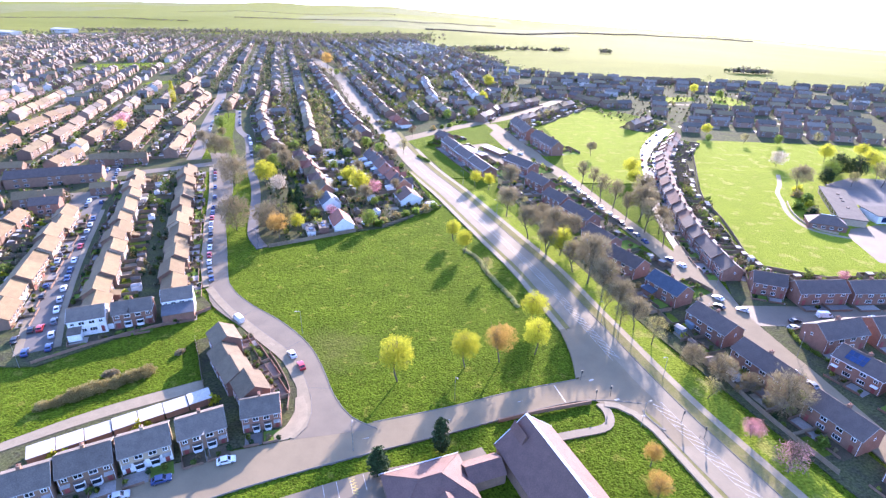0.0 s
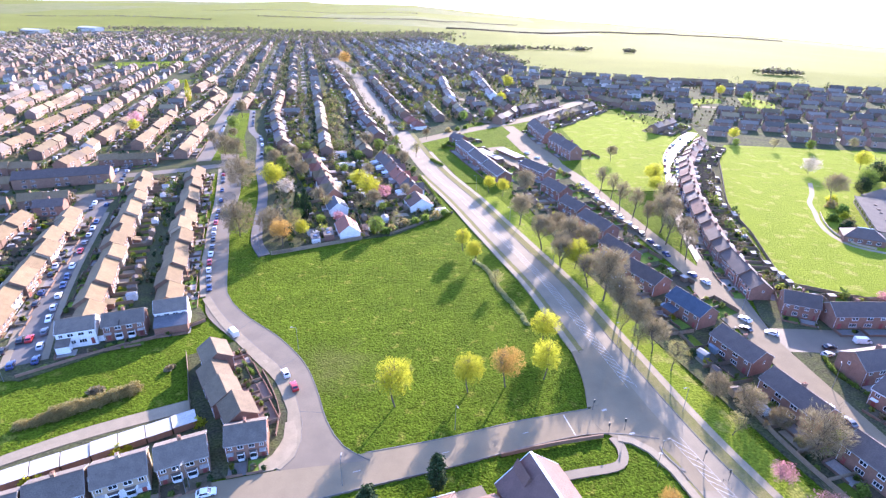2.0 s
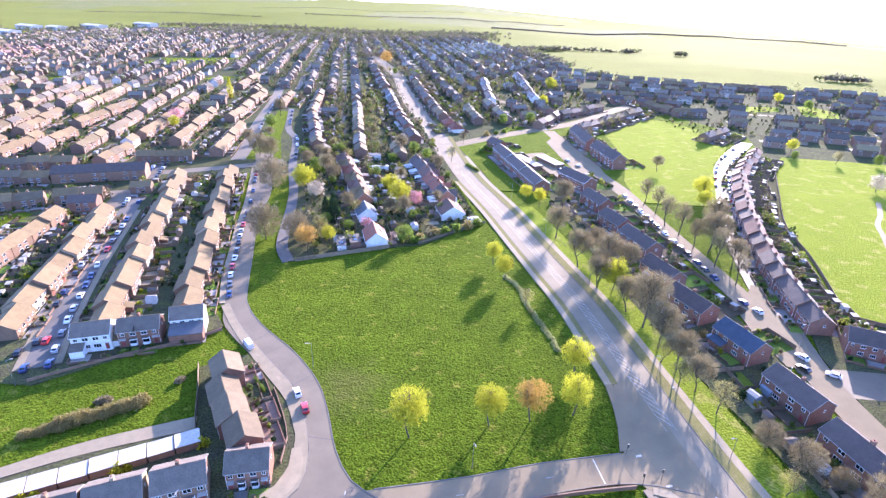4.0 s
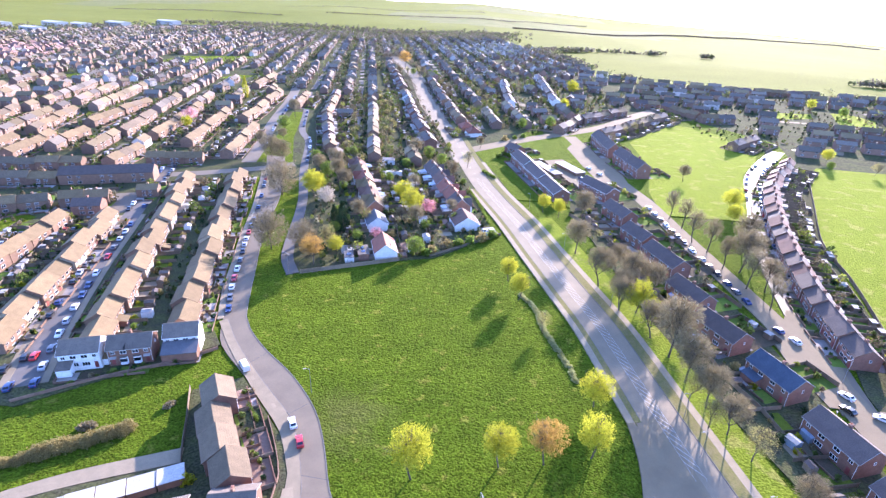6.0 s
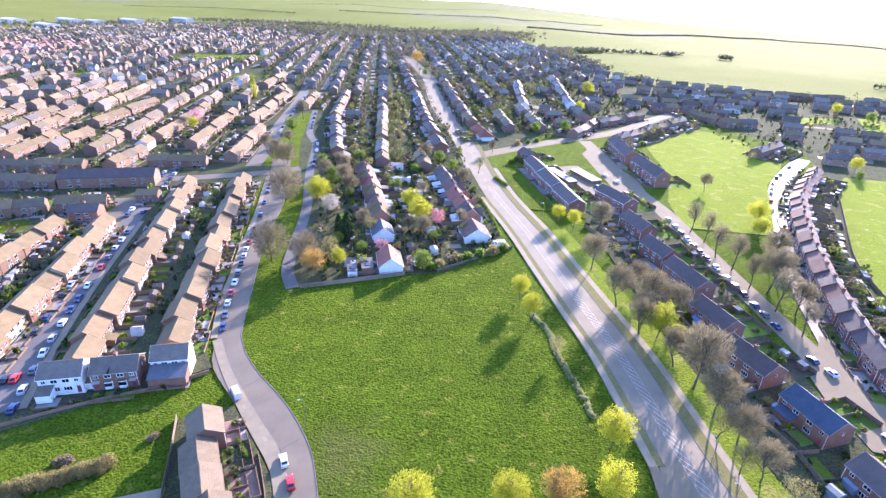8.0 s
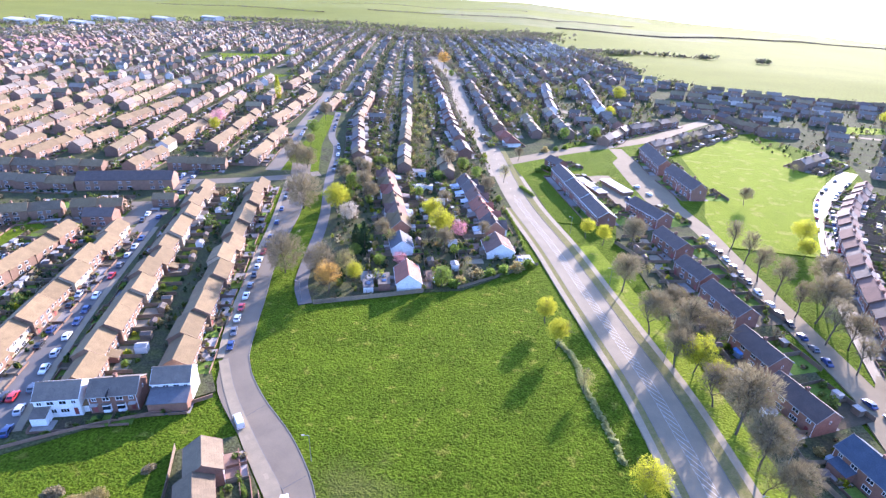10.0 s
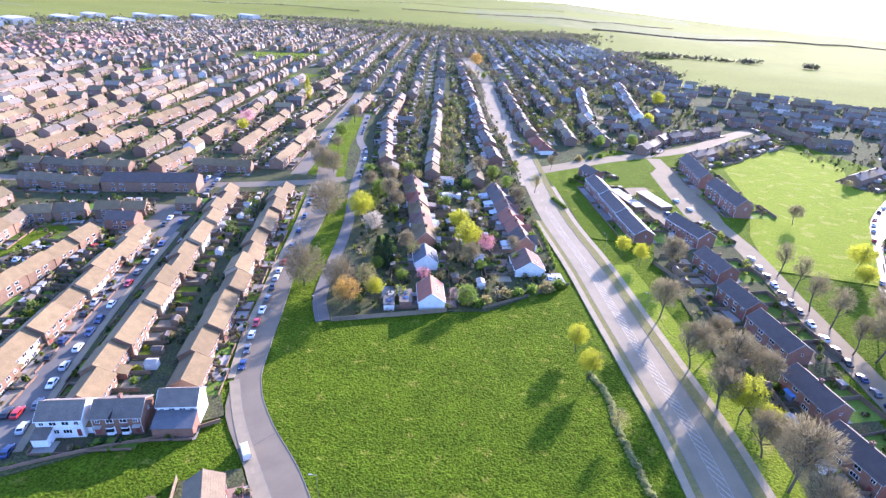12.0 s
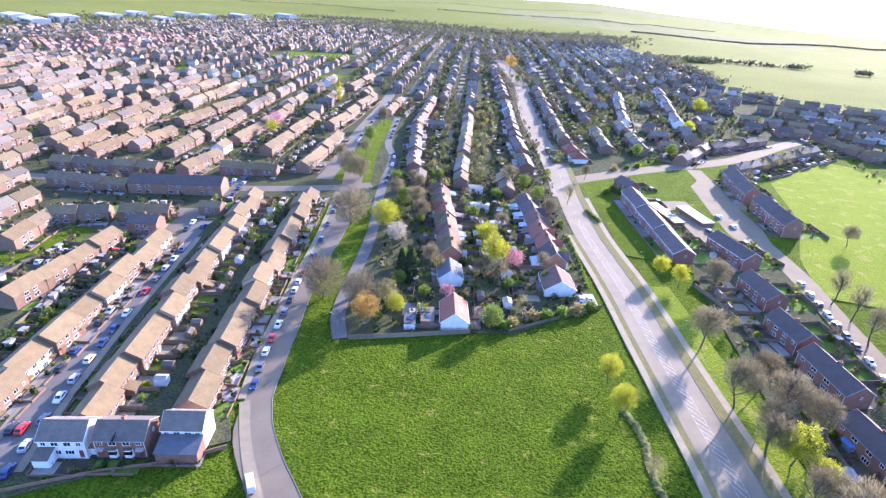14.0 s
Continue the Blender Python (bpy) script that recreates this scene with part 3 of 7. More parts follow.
plot([(192, 228), (190.5, 223), (186, 200), (215, 192), (300, 200), (300, 240), (215, 241), (199, 236)], ASPHALT, "pale asphalt drive before the school", "drive", "drive", 0.054)
plot([(10, 384), (16, 352), (30, 322), (52, 322), (44, 362), (36, 388)], WORN, "grey asphalt garage court", z=0.036)
plot([(-14, 372), (0.5, 325), (6, 306), (34, 306), (24, 330), (10, 368), (2, 386)], GRASS, "rough grass before the block of flats", "grass", "green", 0.05)
plot([(-216, 262), (-178, 277), (-171, 262), (-180, 238), (-206, 234)], ASPHALT, "grey forecourt among the western houses", "forecourt", "forecourt", 0.046)
plot([(0, 330), (34, 300), (60, 325), (130, 318), (192, 430), (200, 470), (150, 545), (100, 532), (52, 476), (6, 426), (-24, 394), (-17, 376)], GRASS, "rough grass between the streets by the junction", "grass", "green", 0.024)
plot([(-228, 208), (-219, 238), (-209, 235), (-212, 198)], GRASS, "small green beside the western car park", "green", "green", 0.05)
plot([(-213, 197), (-208, 218), (-180, 222), (-186, 205), (-203, 190)], ASPHALT, "grey car park among the western houses", "car park", "car_park", 0.046)
plot([(-111, 325), (-98, 331), (-93.5, 323), (-106.5, 314)], GRASS, "sunlit lawn beside the green strip", "lawn", "lawn", 0.05)
plot([(40, 417), (47, 378), (53, 350), (62, 334), (72, 330), (68, 388), (60, 427), (48, 440)], WORN, "grey parking bay along the residential road", "road", "road", 0.046)


# ---- houses ----
WINDOWS = {}


def lattice(xs, zs, y0=-0.06, y1=0.04):
    """A window frame in one piece: bars round openings in every second cell."""
    sh = Shape()
    nx, nz = len(xs), len(zs)
    sh.v = [(x, y, z) for y in (y0, y1) for z in zs for x in xs]
    full_cell = lambda i, j: 0 <= i < nx - 1 and 0 <= j < nz - 1 and not (i % 2 and j % 2)  # noqa: E731
    for j in range(nz - 1):
        for i in range(nx - 1):
            if not full_cell(i, j):
                continue
            a = j * nx + i
            sh.f.append((a, a + 1, a + nx + 1, a + nx))
            for di, dj, p, q in ((0, -1, a, a + 1), (1, 0, a + 1, a + nx + 1), (0, 1, a + nx + 1, a + nx), (-1, 0, a + nx, a)):
                if not full_cell(i + di, j + dj):
                    sh.f.append((q, p, p + nx * nz, q + nx * nz))
    sh.m = [0] * len(sh.f)
    return sh


def window(parent, x, z, w, h, y, back=False, gable=0, whole=False):
    """A white window, 5 cm proud of a wall, with its glass. gable: 1 or -1 for a wall that faces along x."""
    key = (w, h)
    if key not in WINDOWS:
        b = 0.09
        k = max(1, round(w / 0.8))
        xs = [-w / 2, -w / 2 + b]
        for i in range(1, k):
            xs += [-w / 2 + w * i / k - 0.04, -w / 2 + w * i / k + 0.04]
        f = lattice(xs + [w / 2 - b, w / 2], [-h / 2 - 0.05, -h / 2 + b, h / 2 - b, h / 2])
        g = Shape().box(-w / 2 + b, -0.025, -h / 2 + b, w / 2 - b, 0.02, h / 2 - b)
        WINDOWS[key] = f.mesh("window", UPVC), g.mesh("pane", PANE)
    turn = 180 if back else 0
    m = pose(x, y, z, 0, 0, turn) if not gable else pose(y * gable, x, z, 0, 0, 90 * gable)
    if whole:
        if (w, h, 1) not in WINDOWS:
            WINDOWS[w, h, 1] = Shape().box(-w / 2, -0.06, -h / 2, w / 2, 0.03, h / 2).box(-w / 2 + 0.1, -0.066, -h / 2 + 0.1, -0.05, -0.06, h / 2 - 0.1, 1).box(0.05, -0.066, -h / 2 + 0.1, w / 2 - 0.1, -0.06, h / 2 - 0.1, 1).mesh("window", [UPVC, PANE])
        return part("window", WINDOWS[w, h, 1], None, parent, at=m)
    ob = part("window", WINDOWS[key][0], None, parent, at=m)
    part("pane", WINDOWS[key][1], None, ob)
    return ob


def gable_roof(w, d, he, hr, over=0.35, end=0.18, thick=0.16):
    """Two slopes with thickness and an overhang, and a ridge cap."""
    run = d / 2
    k = (hr - he) / run
    yo = run + over
    zo = he - over * k
    sh = Shape()
    for s in (-1, 1):
        sh.prism([(s * yo, zo), (0, hr), (0, hr + thick), (s * yo, zo + thick)] if s > 0 else [(0, hr), (s * yo, zo), (s * yo, zo + thick), (0, hr + thick)], -w / 2 - end, w / 2 + end)
    sh.prism([(-0.16, hr + thick - 0.07), (0.16, hr + thick - 0.07), (0.08, hr + thick + 0.09), (-0.08, hr + thick + 0.09)], -w / 2 - end, w / 2 + end)
    return sh


def hip_roof(w, d, he, hr, over=0.4, thick=0.14):
    a, b = w / 2 + over, d / 2 + over
    r = max(w / 2 - d / 2, 0.3)
    sh = Shape()
    sh.add([(-a, -b, he - 0.15), (a, -b, he - 0.15), (a, b, he - 0.15), (-a, b, he - 0.15), (-a, -b, he), (a, -b, he), (a, b, he), (-a, b, he), (-r, 0, hr), (r, 0, hr)],
           [(3, 2, 1, 0), (0, 1, 5, 4), (1, 2, 6, 5), (2, 3, 7, 6), (3, 0, 4, 7), (4, 5, 9, 8), (5, 6, 9), (6, 7, 8, 9), (7, 4, 8)])
    for s0, s1 in (((-a, -b, he), (-r, 0, hr)), ((a, -b, he), (r, 0, hr)), ((a, b, he), (r, 0, hr)), ((-a, b, he), (-r, 0, hr)), ((-r, 0, hr), (r, 0, hr))):
        sh.tube(s0, s1, 0.11, 0.11, 5)
    return sh


def chimney(parent, x, y, z0, z1, wall=None, pots=1):
    sh = Shape().box(-0.35, -0.55, z0, 0.35, 0.55, z1).box(-0.42, -0.62, z1 - 0.25, 0.42, 0.62, z1 - 0.1)
    ob = part("chimney", sh, wall or BRICK, parent, at=(x, y, 0))
    if not pots:
        return ob
    pot = Shape()
    for i in range(pots):
        yy = (i - (pots - 1) / 2) * 0.5
        pot.tube((0, yy, z1 - 0.02), (0, yy, z1 + 0.38), 0.13, 0.1, 7)
    part("chimney_pot", pot, TILE_RED, ob, "clay chimney pot")
    return ob


def house(label, w, d, he, hr, wall, roof, units=2, lower=None, bay=False, porch=True, chimneys=1, full=True, hip=False, canopy=UPVC, extension=None, group="houses", skylights=0, panels=False, name="house", ends=True, sides=(False, True), trim=UPVC):
    h = thing(name, label, "house", group, AWAY)
    body = Shape()
    if hip:
        body.box(-w / 2, -d / 2, -0.5, w / 2, d / 2, he)
    else:
        body.prism([(-d / 2, -0.5), (d / 2, -0.5), (d / 2, he), (0, hr), (-d / 2, he)], -w / 2, w / 2)
    walls = part("wall", body, wall, h)
    if lower:
        part("cladding", Shape().box(-w / 2 + 0.1, -d / 2 - 0.05, 0.0, w / 2 - 0.1, -d / 2, he * 0.5), lower, walls, "pale painted lower storey")
    top = part("roof", hip_roof(w, d, he, hr) if hip else gable_roof(w, d, he, hr), roof, h)
    if not hip:
        k = (hr - he) / (d / 2)
        for s in (-1, 1):
            y, z = s * (d / 2 + 0.35), he - 0.35 * k
            if not full:
                continue
            part("gutter", Shape().box(-w / 2 - 0.15, min(y, y + s * 0.11), z - 0.05, w / 2 + 0.15, max(y, y + s * 0.11), z + 0.1), trim, top)
            edge = s * (w / 2 + 0.18)
            x0, x1 = min(edge, edge + s * 0.05), max(edge, edge + s * 0.05)
            board = Shape()
            for q in (-1, 1):
                o = [(0, hr - 0.06), (q * (d / 2 + 0.33), he - 0.33 * k - 0.06), (q * (d / 2 + 0.33), he - 0.33 * k + 0.18), (0, hr + 0.18)]
                board.prism(o if q < 0 else o[::-1], x0, x1)
            part("bargeboard", board, trim, top)
    for i in range(chimneys):
        cx = 0 if chimneys == 1 else (-w / 2 + 0.7 if i == 0 else w / 2 - 0.7)
        chimney(h, cx, 0.5, hr - 0.9, hr + 1.0, wall if wall is not RENDER else BRICK, 1 if full else 0)
    uw = w / units
    storeys = 2 if he > 3.6 else 1
    for u in range(units):
        flip = 1 if u % 2 else -1
        cx = -w / 2 + uw * (u + 0.5)
        for back in (sides if full else (False,)):
            y = d / 2 if back else -d / 2
            if storeys == 2:
                window(h, cx - flip * uw * 0.23, he * 0.77, min(1.7, uw * 0.33), 1.15, y, back, whole=not full)
                if full:
                    window(h, cx + flip * uw * 0.25, he * 0.77, min(1.15, uw * 0.22), 1.05, y, back, whole=True)
            if bay and not back:
                b = Shape().slab([(-1.1, 0), (-0.75, -0.65), (0.75, -0.65), (1.1, 0)], 0.0, 2.4)
                bo = part("bay", b, UPVC, h, "white bay window", at=(cx - flip * uw * 0.2, -d / 2, 0))
                part("pane", Shape().slab([(-1.0, -0.14), (-0.78, -0.70), (0.78, -0.70), (1.0, -0.14)], 0.95, 2.0), PANE, bo)
                part("bay_roof", Shape().slab([(-1.2, 0), (-0.82, -0.78), (0.82, -0.78), (1.2, 0)], 2.4, 2.55), roof, bo)
            else:
                window(h, cx - flip * uw * 0.22, 1.5, min(2.1, uw * 0.4), 1.3, y, back, whole=not full)
            dx = cx + flip * uw * 0.27
            ys = -1 if not back else 1
            y0, y1 = sorted((y, y + ys * 0.06))
            if not full:
                continue
            part("door", Shape().box(dx - 0.47, y0, 0.0, dx + 0.47, y1, 2.1), DOOR_RED if not back else UPVC, h)
            if porch and not back:
                part("porch_roof", Shape().prism([(-d / 2 - 1.0, 2.3), (-d / 2, 2.3), (-d / 2, 2.62), (-d / 2 - 1.0, 2.4)], dx - 0.9, dx + 0.9), canopy, h)
    if full and ends and not hip and storeys == 2:
        for g in (-1, 1):
            window(h, 0.6, he * 0.8, 0.7, 0.9, w / 2, gable=g)
            part("downpipe", Shape().tube((g * (w / 2 - 0.25), -d / 2 - 0.07, 0), (g * (w / 2 - 0.25), -d / 2 - 0.07, he - 0.1), 0.05, 0.05, 6), UPVC, h)
    if extension:
        ex, ew, ed, eh, em, er = extension
        e = part("extension", Shape().box(ex - ew / 2, d / 2 - 0.05, -0.3, ex + ew / 2, d / 2 + ed, eh), em, h, "single-storey rear extension")
        part("extension_roof", Shape().prism([(d / 2 - 0.02, eh + 0.75), (d / 2 - 0.02, eh + 0.9), (d / 2 + ed + 0.25, eh + 0.12), (d / 2 + ed + 0.25, eh - 0.02)][::-1], ex - ew / 2 - 0.15, ex + ew / 2 + 0.15), er, e)
        window(h, ex, 1.4, 1.3, 1.1, d / 2 + ed, True)
    slope = math.degrees(math.atan2(hr - he, d / 2))
    for i in range(skylights):
        m = pose(-w * 0.22 + i * 1.6, -d / 4, (he + hr) / 2 + 0.2, slope)
        sk = part("skylight", Shape().box(-0.45, -0.6, -0.02, 0.45, 0.6, 0.08), UPVC, h, "white-framed roof window", at=m)
        part("pane", Shape().box(-0.36, -0.5, 0.08, 0.36, 0.5, 0.1), PANE, sk)
    if panels:
        pv = part("solar_array", Shape().box(-2.6, -1.75, 0.0, 2.6, 1.75, 0.06), DARK_METAL, h, "blue solar panels on the roof", at=pose(-w * 0.12, -d / 4, (he + hr) / 2 + 0.19, slope))
        cell = Shape().box(-0.6, -0.8, 0.06, 0.6, 0.8, 0.085).mesh("solar_panel", PANE_BLUE)
        for i in range(4):
            for j in range(2):
                part("solar_panel", cell, None, pv, at=(-1.93 + i * 1.29, -0.86 + j * 1.72, 0))
    return prototype(h)


def turned(ax, ay, bx, by, front):
    """The turn of a house whose ridge runs from a to b and whose front lies to the right (or left) of that way."""
    return math.degrees(math.atan2(by - ay, bx - ax)) + (0 if front == "right" else 180)


def row(kinds, a, b, n, front="right", stagger=0.5, seed=1, sink=1.0, stepped=False, tall=1.0):
    """n houses end to end along the line from a to b."""
    rnd = random.Random(seed)
    turn = turned(*a, *b, front)
    way = (Vector(b) - Vector(a)) / n
    left = Vector((-way.y, way.x)).normalized()
    for i in range(n):
        c = Vector(a) + way * (i + 0.5) + left * (rnd.uniform(-stagger, stagger) if not stepped else stagger * (1 if i % 2 else -1))
        k = kinds[rnd.randrange(len(kinds))]
        wide = way.length / k["w"] * 0.992
        copy_thing(k, spot(c.x, c.y, turn, (wide, 1, tall), -(sink * (i % 3) / 2 if not stepped else sink * (1.0, 0.5, 0.0)[i % 3]) - rnd.uniform(0, 0.12)))


def sized(ob, w):
    ob["w"] = w
    return ob


# kinds of houses
TERRACE, TERRACE_BACK = ([sized(house("brown-tiled brick terraced house with white windows", 12.8, 8.0, 5.0, 7.4, b, t, 2, ends=False, chimneys=0, porch=p, sides=(s,), extension=x, trim=BROWN_BRICK, canopy=TILE_BROWN), 12.8)
                          for b, t, x in ((BROWN_BRICK, TILE_BROWN, None), (BUFF_BRICK, TILE_BROWN, None), (BROWN_BRICK, TILE_BROWN, (2.4, 4.2, 3.0, 2.5, BRICK, TILE_BROWN) if s else None))]
                         for s, p in ((False, True), (True, False)))
DARK_ROW = [sized(house("dark-roofed red brick house with white windows", 15.0, 8.4, 5.1, 7.9, BRICK, TILE_DARK, 2, chimneys=1, porch=False, sides=(False,), extension=e, trim=CONCRETE), 15.0)
            for e in (None, None)]
SEMI = [sized(house("grey-tiled brick semi-detached pair with white bay windows", 10.6, 8.0, 5.0, 7.5, b, TILE_GREY, 2, bay=True, lower=lo, sides=(False,), trim=CONCRETE, canopy=CONCRETE), 10.6) for b, lo in ((BROWN_BRICK, None), (BUFF_BRICK, RENDER))]
BUNGALOW = [sized(house("brick bungalow with a hipped tile roof", 11.0, 9.5, 2.9, 6.2, b, t, 2, hip=True, full=True, porch=False, chimneys=1, sides=(False,)), 11.0)
            for b, t in ((BRICK, TILE_RED), (RENDER, TILE_RED), (BRICK, TILE_BROWN))]
PLAIN = [sized(house("plain brick house with a tiled roof", 12.5, 8.0, 4.9, 7.3, b, t, 2, full=False, porch=False), 12.5) for b, t in ((BROWN_BRICK, TILE_BROWN), (BRICK, TILE_DARK), (BROWN_BRICK, TILE_GREY))]
FLATS = [sized(house("long dark-roofed brick block of flats", 23.0, 9.0, 5.4, 8.0, BRICK, TILE_DARK, 4, porch=False, chimneys=0), 23.0)]
WESTERN = [PLAIN[0], PLAIN[0], sized(house("brick house with a dull brown tile roof", 12.5, 8.0, 4.9, 7.3, BROWN_BRICK, TILE_MID, 2, full=False, porch=False), 12.5)]
LITTLE = [sized(house("white rendered house with a grey slate roof", 10, 8, 5, 7.4, RENDER, SLATE, 2, full=False, porch=False), 10), PLAIN[2]]


# ---- trees and shrubs ----
def skeleton(seed, height, spread, trunk=0.3, fork=0.28, plan=(7, 5, 5, 4), rise=0.55, girth=0.14, twig=0.034):
    """Tapered trunk and limbs that fork to twigs. Returns the wood (trunk, limbs), the twigs and the tips."""
    rnd = random.Random(seed)
    wood, fine, tips = Shape(), Shape(), []

    def grow(p, way, length, r, level):
        steps = 3 if level < 2 else 2
        pts = [p]
        q, d = p.copy(), way.copy()
        for i in range(steps):
            d = (d + Vector((rnd.gauss(0, 0.13), rnd.gauss(0, 0.13), rnd.gauss(0.05, 0.08)))).normalized()
            q = q + d * (length / steps)
            pts.append(q.copy())
        for i in range(steps):
            r0, r1 = r * (1 - 0.55 * i / steps), r * (1 - 0.55 * (i + 1) / steps)
            (wood if level < 2 else fine).tube(pts[i], pts[i + 1], r0, r1, 6 if level == 0 else (4 if level == 1 else 3))
        if level >= len(plan):
            tips.append((pts[-1], d))
            tips.append((pts[1], d))
            return
        for i in range(plan[level]):
            t = fork + (1 - fork) * (i + rnd.random()) / plan[level] if level == 0 else 0.3 + 0.7 * (i + rnd.random()) / plan[level]
            j = min(int(t * steps), steps - 1)
            at = pts[j].lerp(pts[j + 1], t * steps - j)
            a = 2.4 * i + rnd.uniform(0, 1.2)
            side = Vector((math.cos(a), math.sin(a), 0))
            if level:
                side = (side - d * side.dot(d)).normalized()
            tilt = rise + 0.5 * (t if level == 0 else 0.3) + rnd.uniform(-0.12, 0.12)
            way2 = (side * (1 - tilt * 0.55) + (d if level else Vector((0, 0, 1))) * tilt + Vector((0, 0, 0.10))).normalized()
            if level == 0:
                ln = spread * (0.85 + 0.55 * math.sin(math.pi * min(t * 1.02, 1)) - 0.25 * t) * rnd.uniform(0.85, 1.1)
            else:
                ln = length * rnd.uniform(0.42, 0.58)
            grow(at, way2, ln, max(r * (0.5 if level == 0 else 0.42), twig), level + 1)

    grow(Vector((0, 0, -0.6)), Vector((0, 0, 1)), height * 0.8, girth * height / 8, 0)
    return wood, fine, tips


def leaf_cloud(tips, seed, per=6, size=0.16, reach=0.45, droop=0.0, thin=0.55):
    """Small pointed leaves, each a bent pair of faces, round the tips of the twigs."""
    rnd = random.Random(seed)
    sh = Shape()
    for p, d in tips:
        for _ in range(per):
            c = p + Vector((rnd.gauss(0, reach), rnd.gauss(0, reach), rnd.gauss(0, reach * 0.8) - droop))
            a = Vector((rnd.gauss(0, 1), rnd.gauss(0, 1), rnd.gauss(0, 0.7))).normalized()
            b = a.cross(Vector((rnd.gauss(0, 1), rnd.gauss(0, 1), rnd.gauss(0, 1)))).normalized()
            s = size * rnd.uniform(0.7, 1.3)
            sh.add([tuple(c - a * s), tuple(c + b * s * thin), tuple(c + a * s), tuple(c - b * s * thin + a.cross(b) * s * 0.2)], [(0, 1, 2), (0, 2, 3)])
    return sh


def crown_cloud(seed, height, radius, n, per, size, thin=0.55, low=0.36, radial=0.0):
    """Leaves, or fine twigs, in clumps through a rounded crown with an uneven outline and gaps."""
    rnd = random.Random(seed)
    sh = Shape()
    mid, tall = height * (1 + low) / 2, height * (1 - low) / 2
    for _ in range(n):
        v = Vector((rnd.gauss(0, 1), rnd.gauss(0, 1), rnd.gauss(0, 1))).normalized()
        bump = 1 + 0.30 * noise.noise(v * 1.7 + Vector((seed * 3.1, 0, 0))) + 0.16 * noise.noise(v * 4.3 + Vector((0, seed * 1.7, 0)))
        if noise.noise(v * 3.4 + Vector((9, seed, 2))) < -0.42:
            continue
        q = rnd.random() ** 0.42 * bump
        c = Vector((v.x * radius * q, v.y * radius * q, mid + v.z * tall * q - (0.1 * tall if v.z < 0 else 0)))
        for _ in range(per):
            p = c + Vector((rnd.gauss(0, 0.3), rnd.gauss(0, 0.3), rnd.gauss(0, 0.3)))
            d = Vector((rnd.gauss(0, 1), rnd.gauss(0, 1), rnd.gauss(0, 0.8))).normalized()
            if radial:
                d = (d * (1 - radial) + (v + Vector((0, 0, 0.5))) * radial).normalized()
            e = d.cross(Vector((rnd.gauss(0, 1), rnd.gauss(0, 1), rnd.gauss(0, 1)))).normalized()
            s = size * rnd.uniform(0.65, 1.35)
            sh.add([tuple(p - d * s), tuple(p + e * s * thin), tuple(p + d * s), tuple(p - e * s * thin + d.cross(e) * s * 0.15)], [(0, 1, 2), (0, 2, 3)])
    return sh


def tree(label, seed, height, radius, leaves=None, n=520, per=8, size=0.26, plan=(8, 4, 3), name="tree", low=0.36, rise=0.6, group="trees", girth=0.15):
    t = thing(name, label, "tree", group, AWAY)
    wood, fine, tips = skeleton(seed, height * 0.96, radius * 0.95, plan=plan, fork=low * 0.95, rise=rise, girth=girth)
    part("trunk", wood, BARK, t)
    tagged(part("branchwork", fine, TWIG, t), kind="stuff")
    if leaves:
        part("crown", crown_cloud(seed, height, radius, int(n * 0.75), per, size * 1.1, 0.5, low, 0.35), leaves, t)
    else:
        part("crown", crown_cloud(seed, height, radius, n, per, size, 0.062, low, 0.7), TWIG_HAZE, t, "haze of fine leafless twigs")
    return prototype(t)


def conifer(label, seed, height, radius, leaves=None, columnar=False):
    rnd = random.Random(seed)
    t = thing("conifer", label, "tree", "trees", AWAY)
    part("trunk", Shape().tube((0, 0, -0.2), (0, 0, height * 0.9), 0.16, 0.03, 7), BARK, t)
    tips = []
    for i in range(int(190 * height / 5)):
        f = rnd.random()
        r = radius * ((1 - f) ** 0.75 if not columnar else min(1, 1.9 * (1 - f) ** 0.8, 0.55 + f * 1.5)) * rnd.uniform(0.55, 1.05)
        a = rnd.uniform(0, 6.283)
        tips.append((Vector((r * math.cos(a), r * math.sin(a), 0.25 + f * (height - 0.3))), None))
    part("crown", leaf_cloud(tips, seed, 9, 0.2, 0.22), leaves or LEAF_DARK, t)
    return prototype(t)


def shrub(label, seed, w, d, h, leaves, n=85, size=0.24, name="shrub", per=5):
    rnd = random.Random(seed)
    tips = []
    for i in range(n):
        v = Vector((rnd.gauss(0, 1), rnd.gauss(0, 1), rnd.gauss(0, 1))).normalized() * rnd.uniform(0.45, 1.0)
        bump = 1 + 0.35 * noise.noise(v * 2.1 + Vector((seed, 0, 0)))
        tips.append((Vector((v.x * w / 2 * bump, v.y * d / 2 * bump, abs(v.z) * h * bump)), None))
    return prototype(solid(name, leaf_cloud(tips, seed, per, size, 0.2), leaves, label, "shrub", "shrubs", AWAY))


LIMES = [tree("rounded tree in fresh yellow-green leaf", s, 11.8, 4.3, LEAF_LIME, 1000, 10, 0.15, low=0.4) for s in (1, 2)]
BRONZES = [tree("rounded tree in bronze spring leaf", s, 11.8, 4.3, LEAF_BRONZE, 900, 9, 0.14, low=0.4) for s in (3,)]
BUDDING = [tree("slender tree with sparse opening buds", s, 11.0, 4.0, LEAF_BUD, 620, 7, 0.11, plan=(9, 6, 5)) for s in (4, 5)]
BARE = [tree("bare broadleaf tree with fine brown twigs", s, 15.2, 5.1, None, 820, 6, 0.48, plan=(10, 6, 4), low=0.45, group="bare trees") for s in (6, 7, 8)]
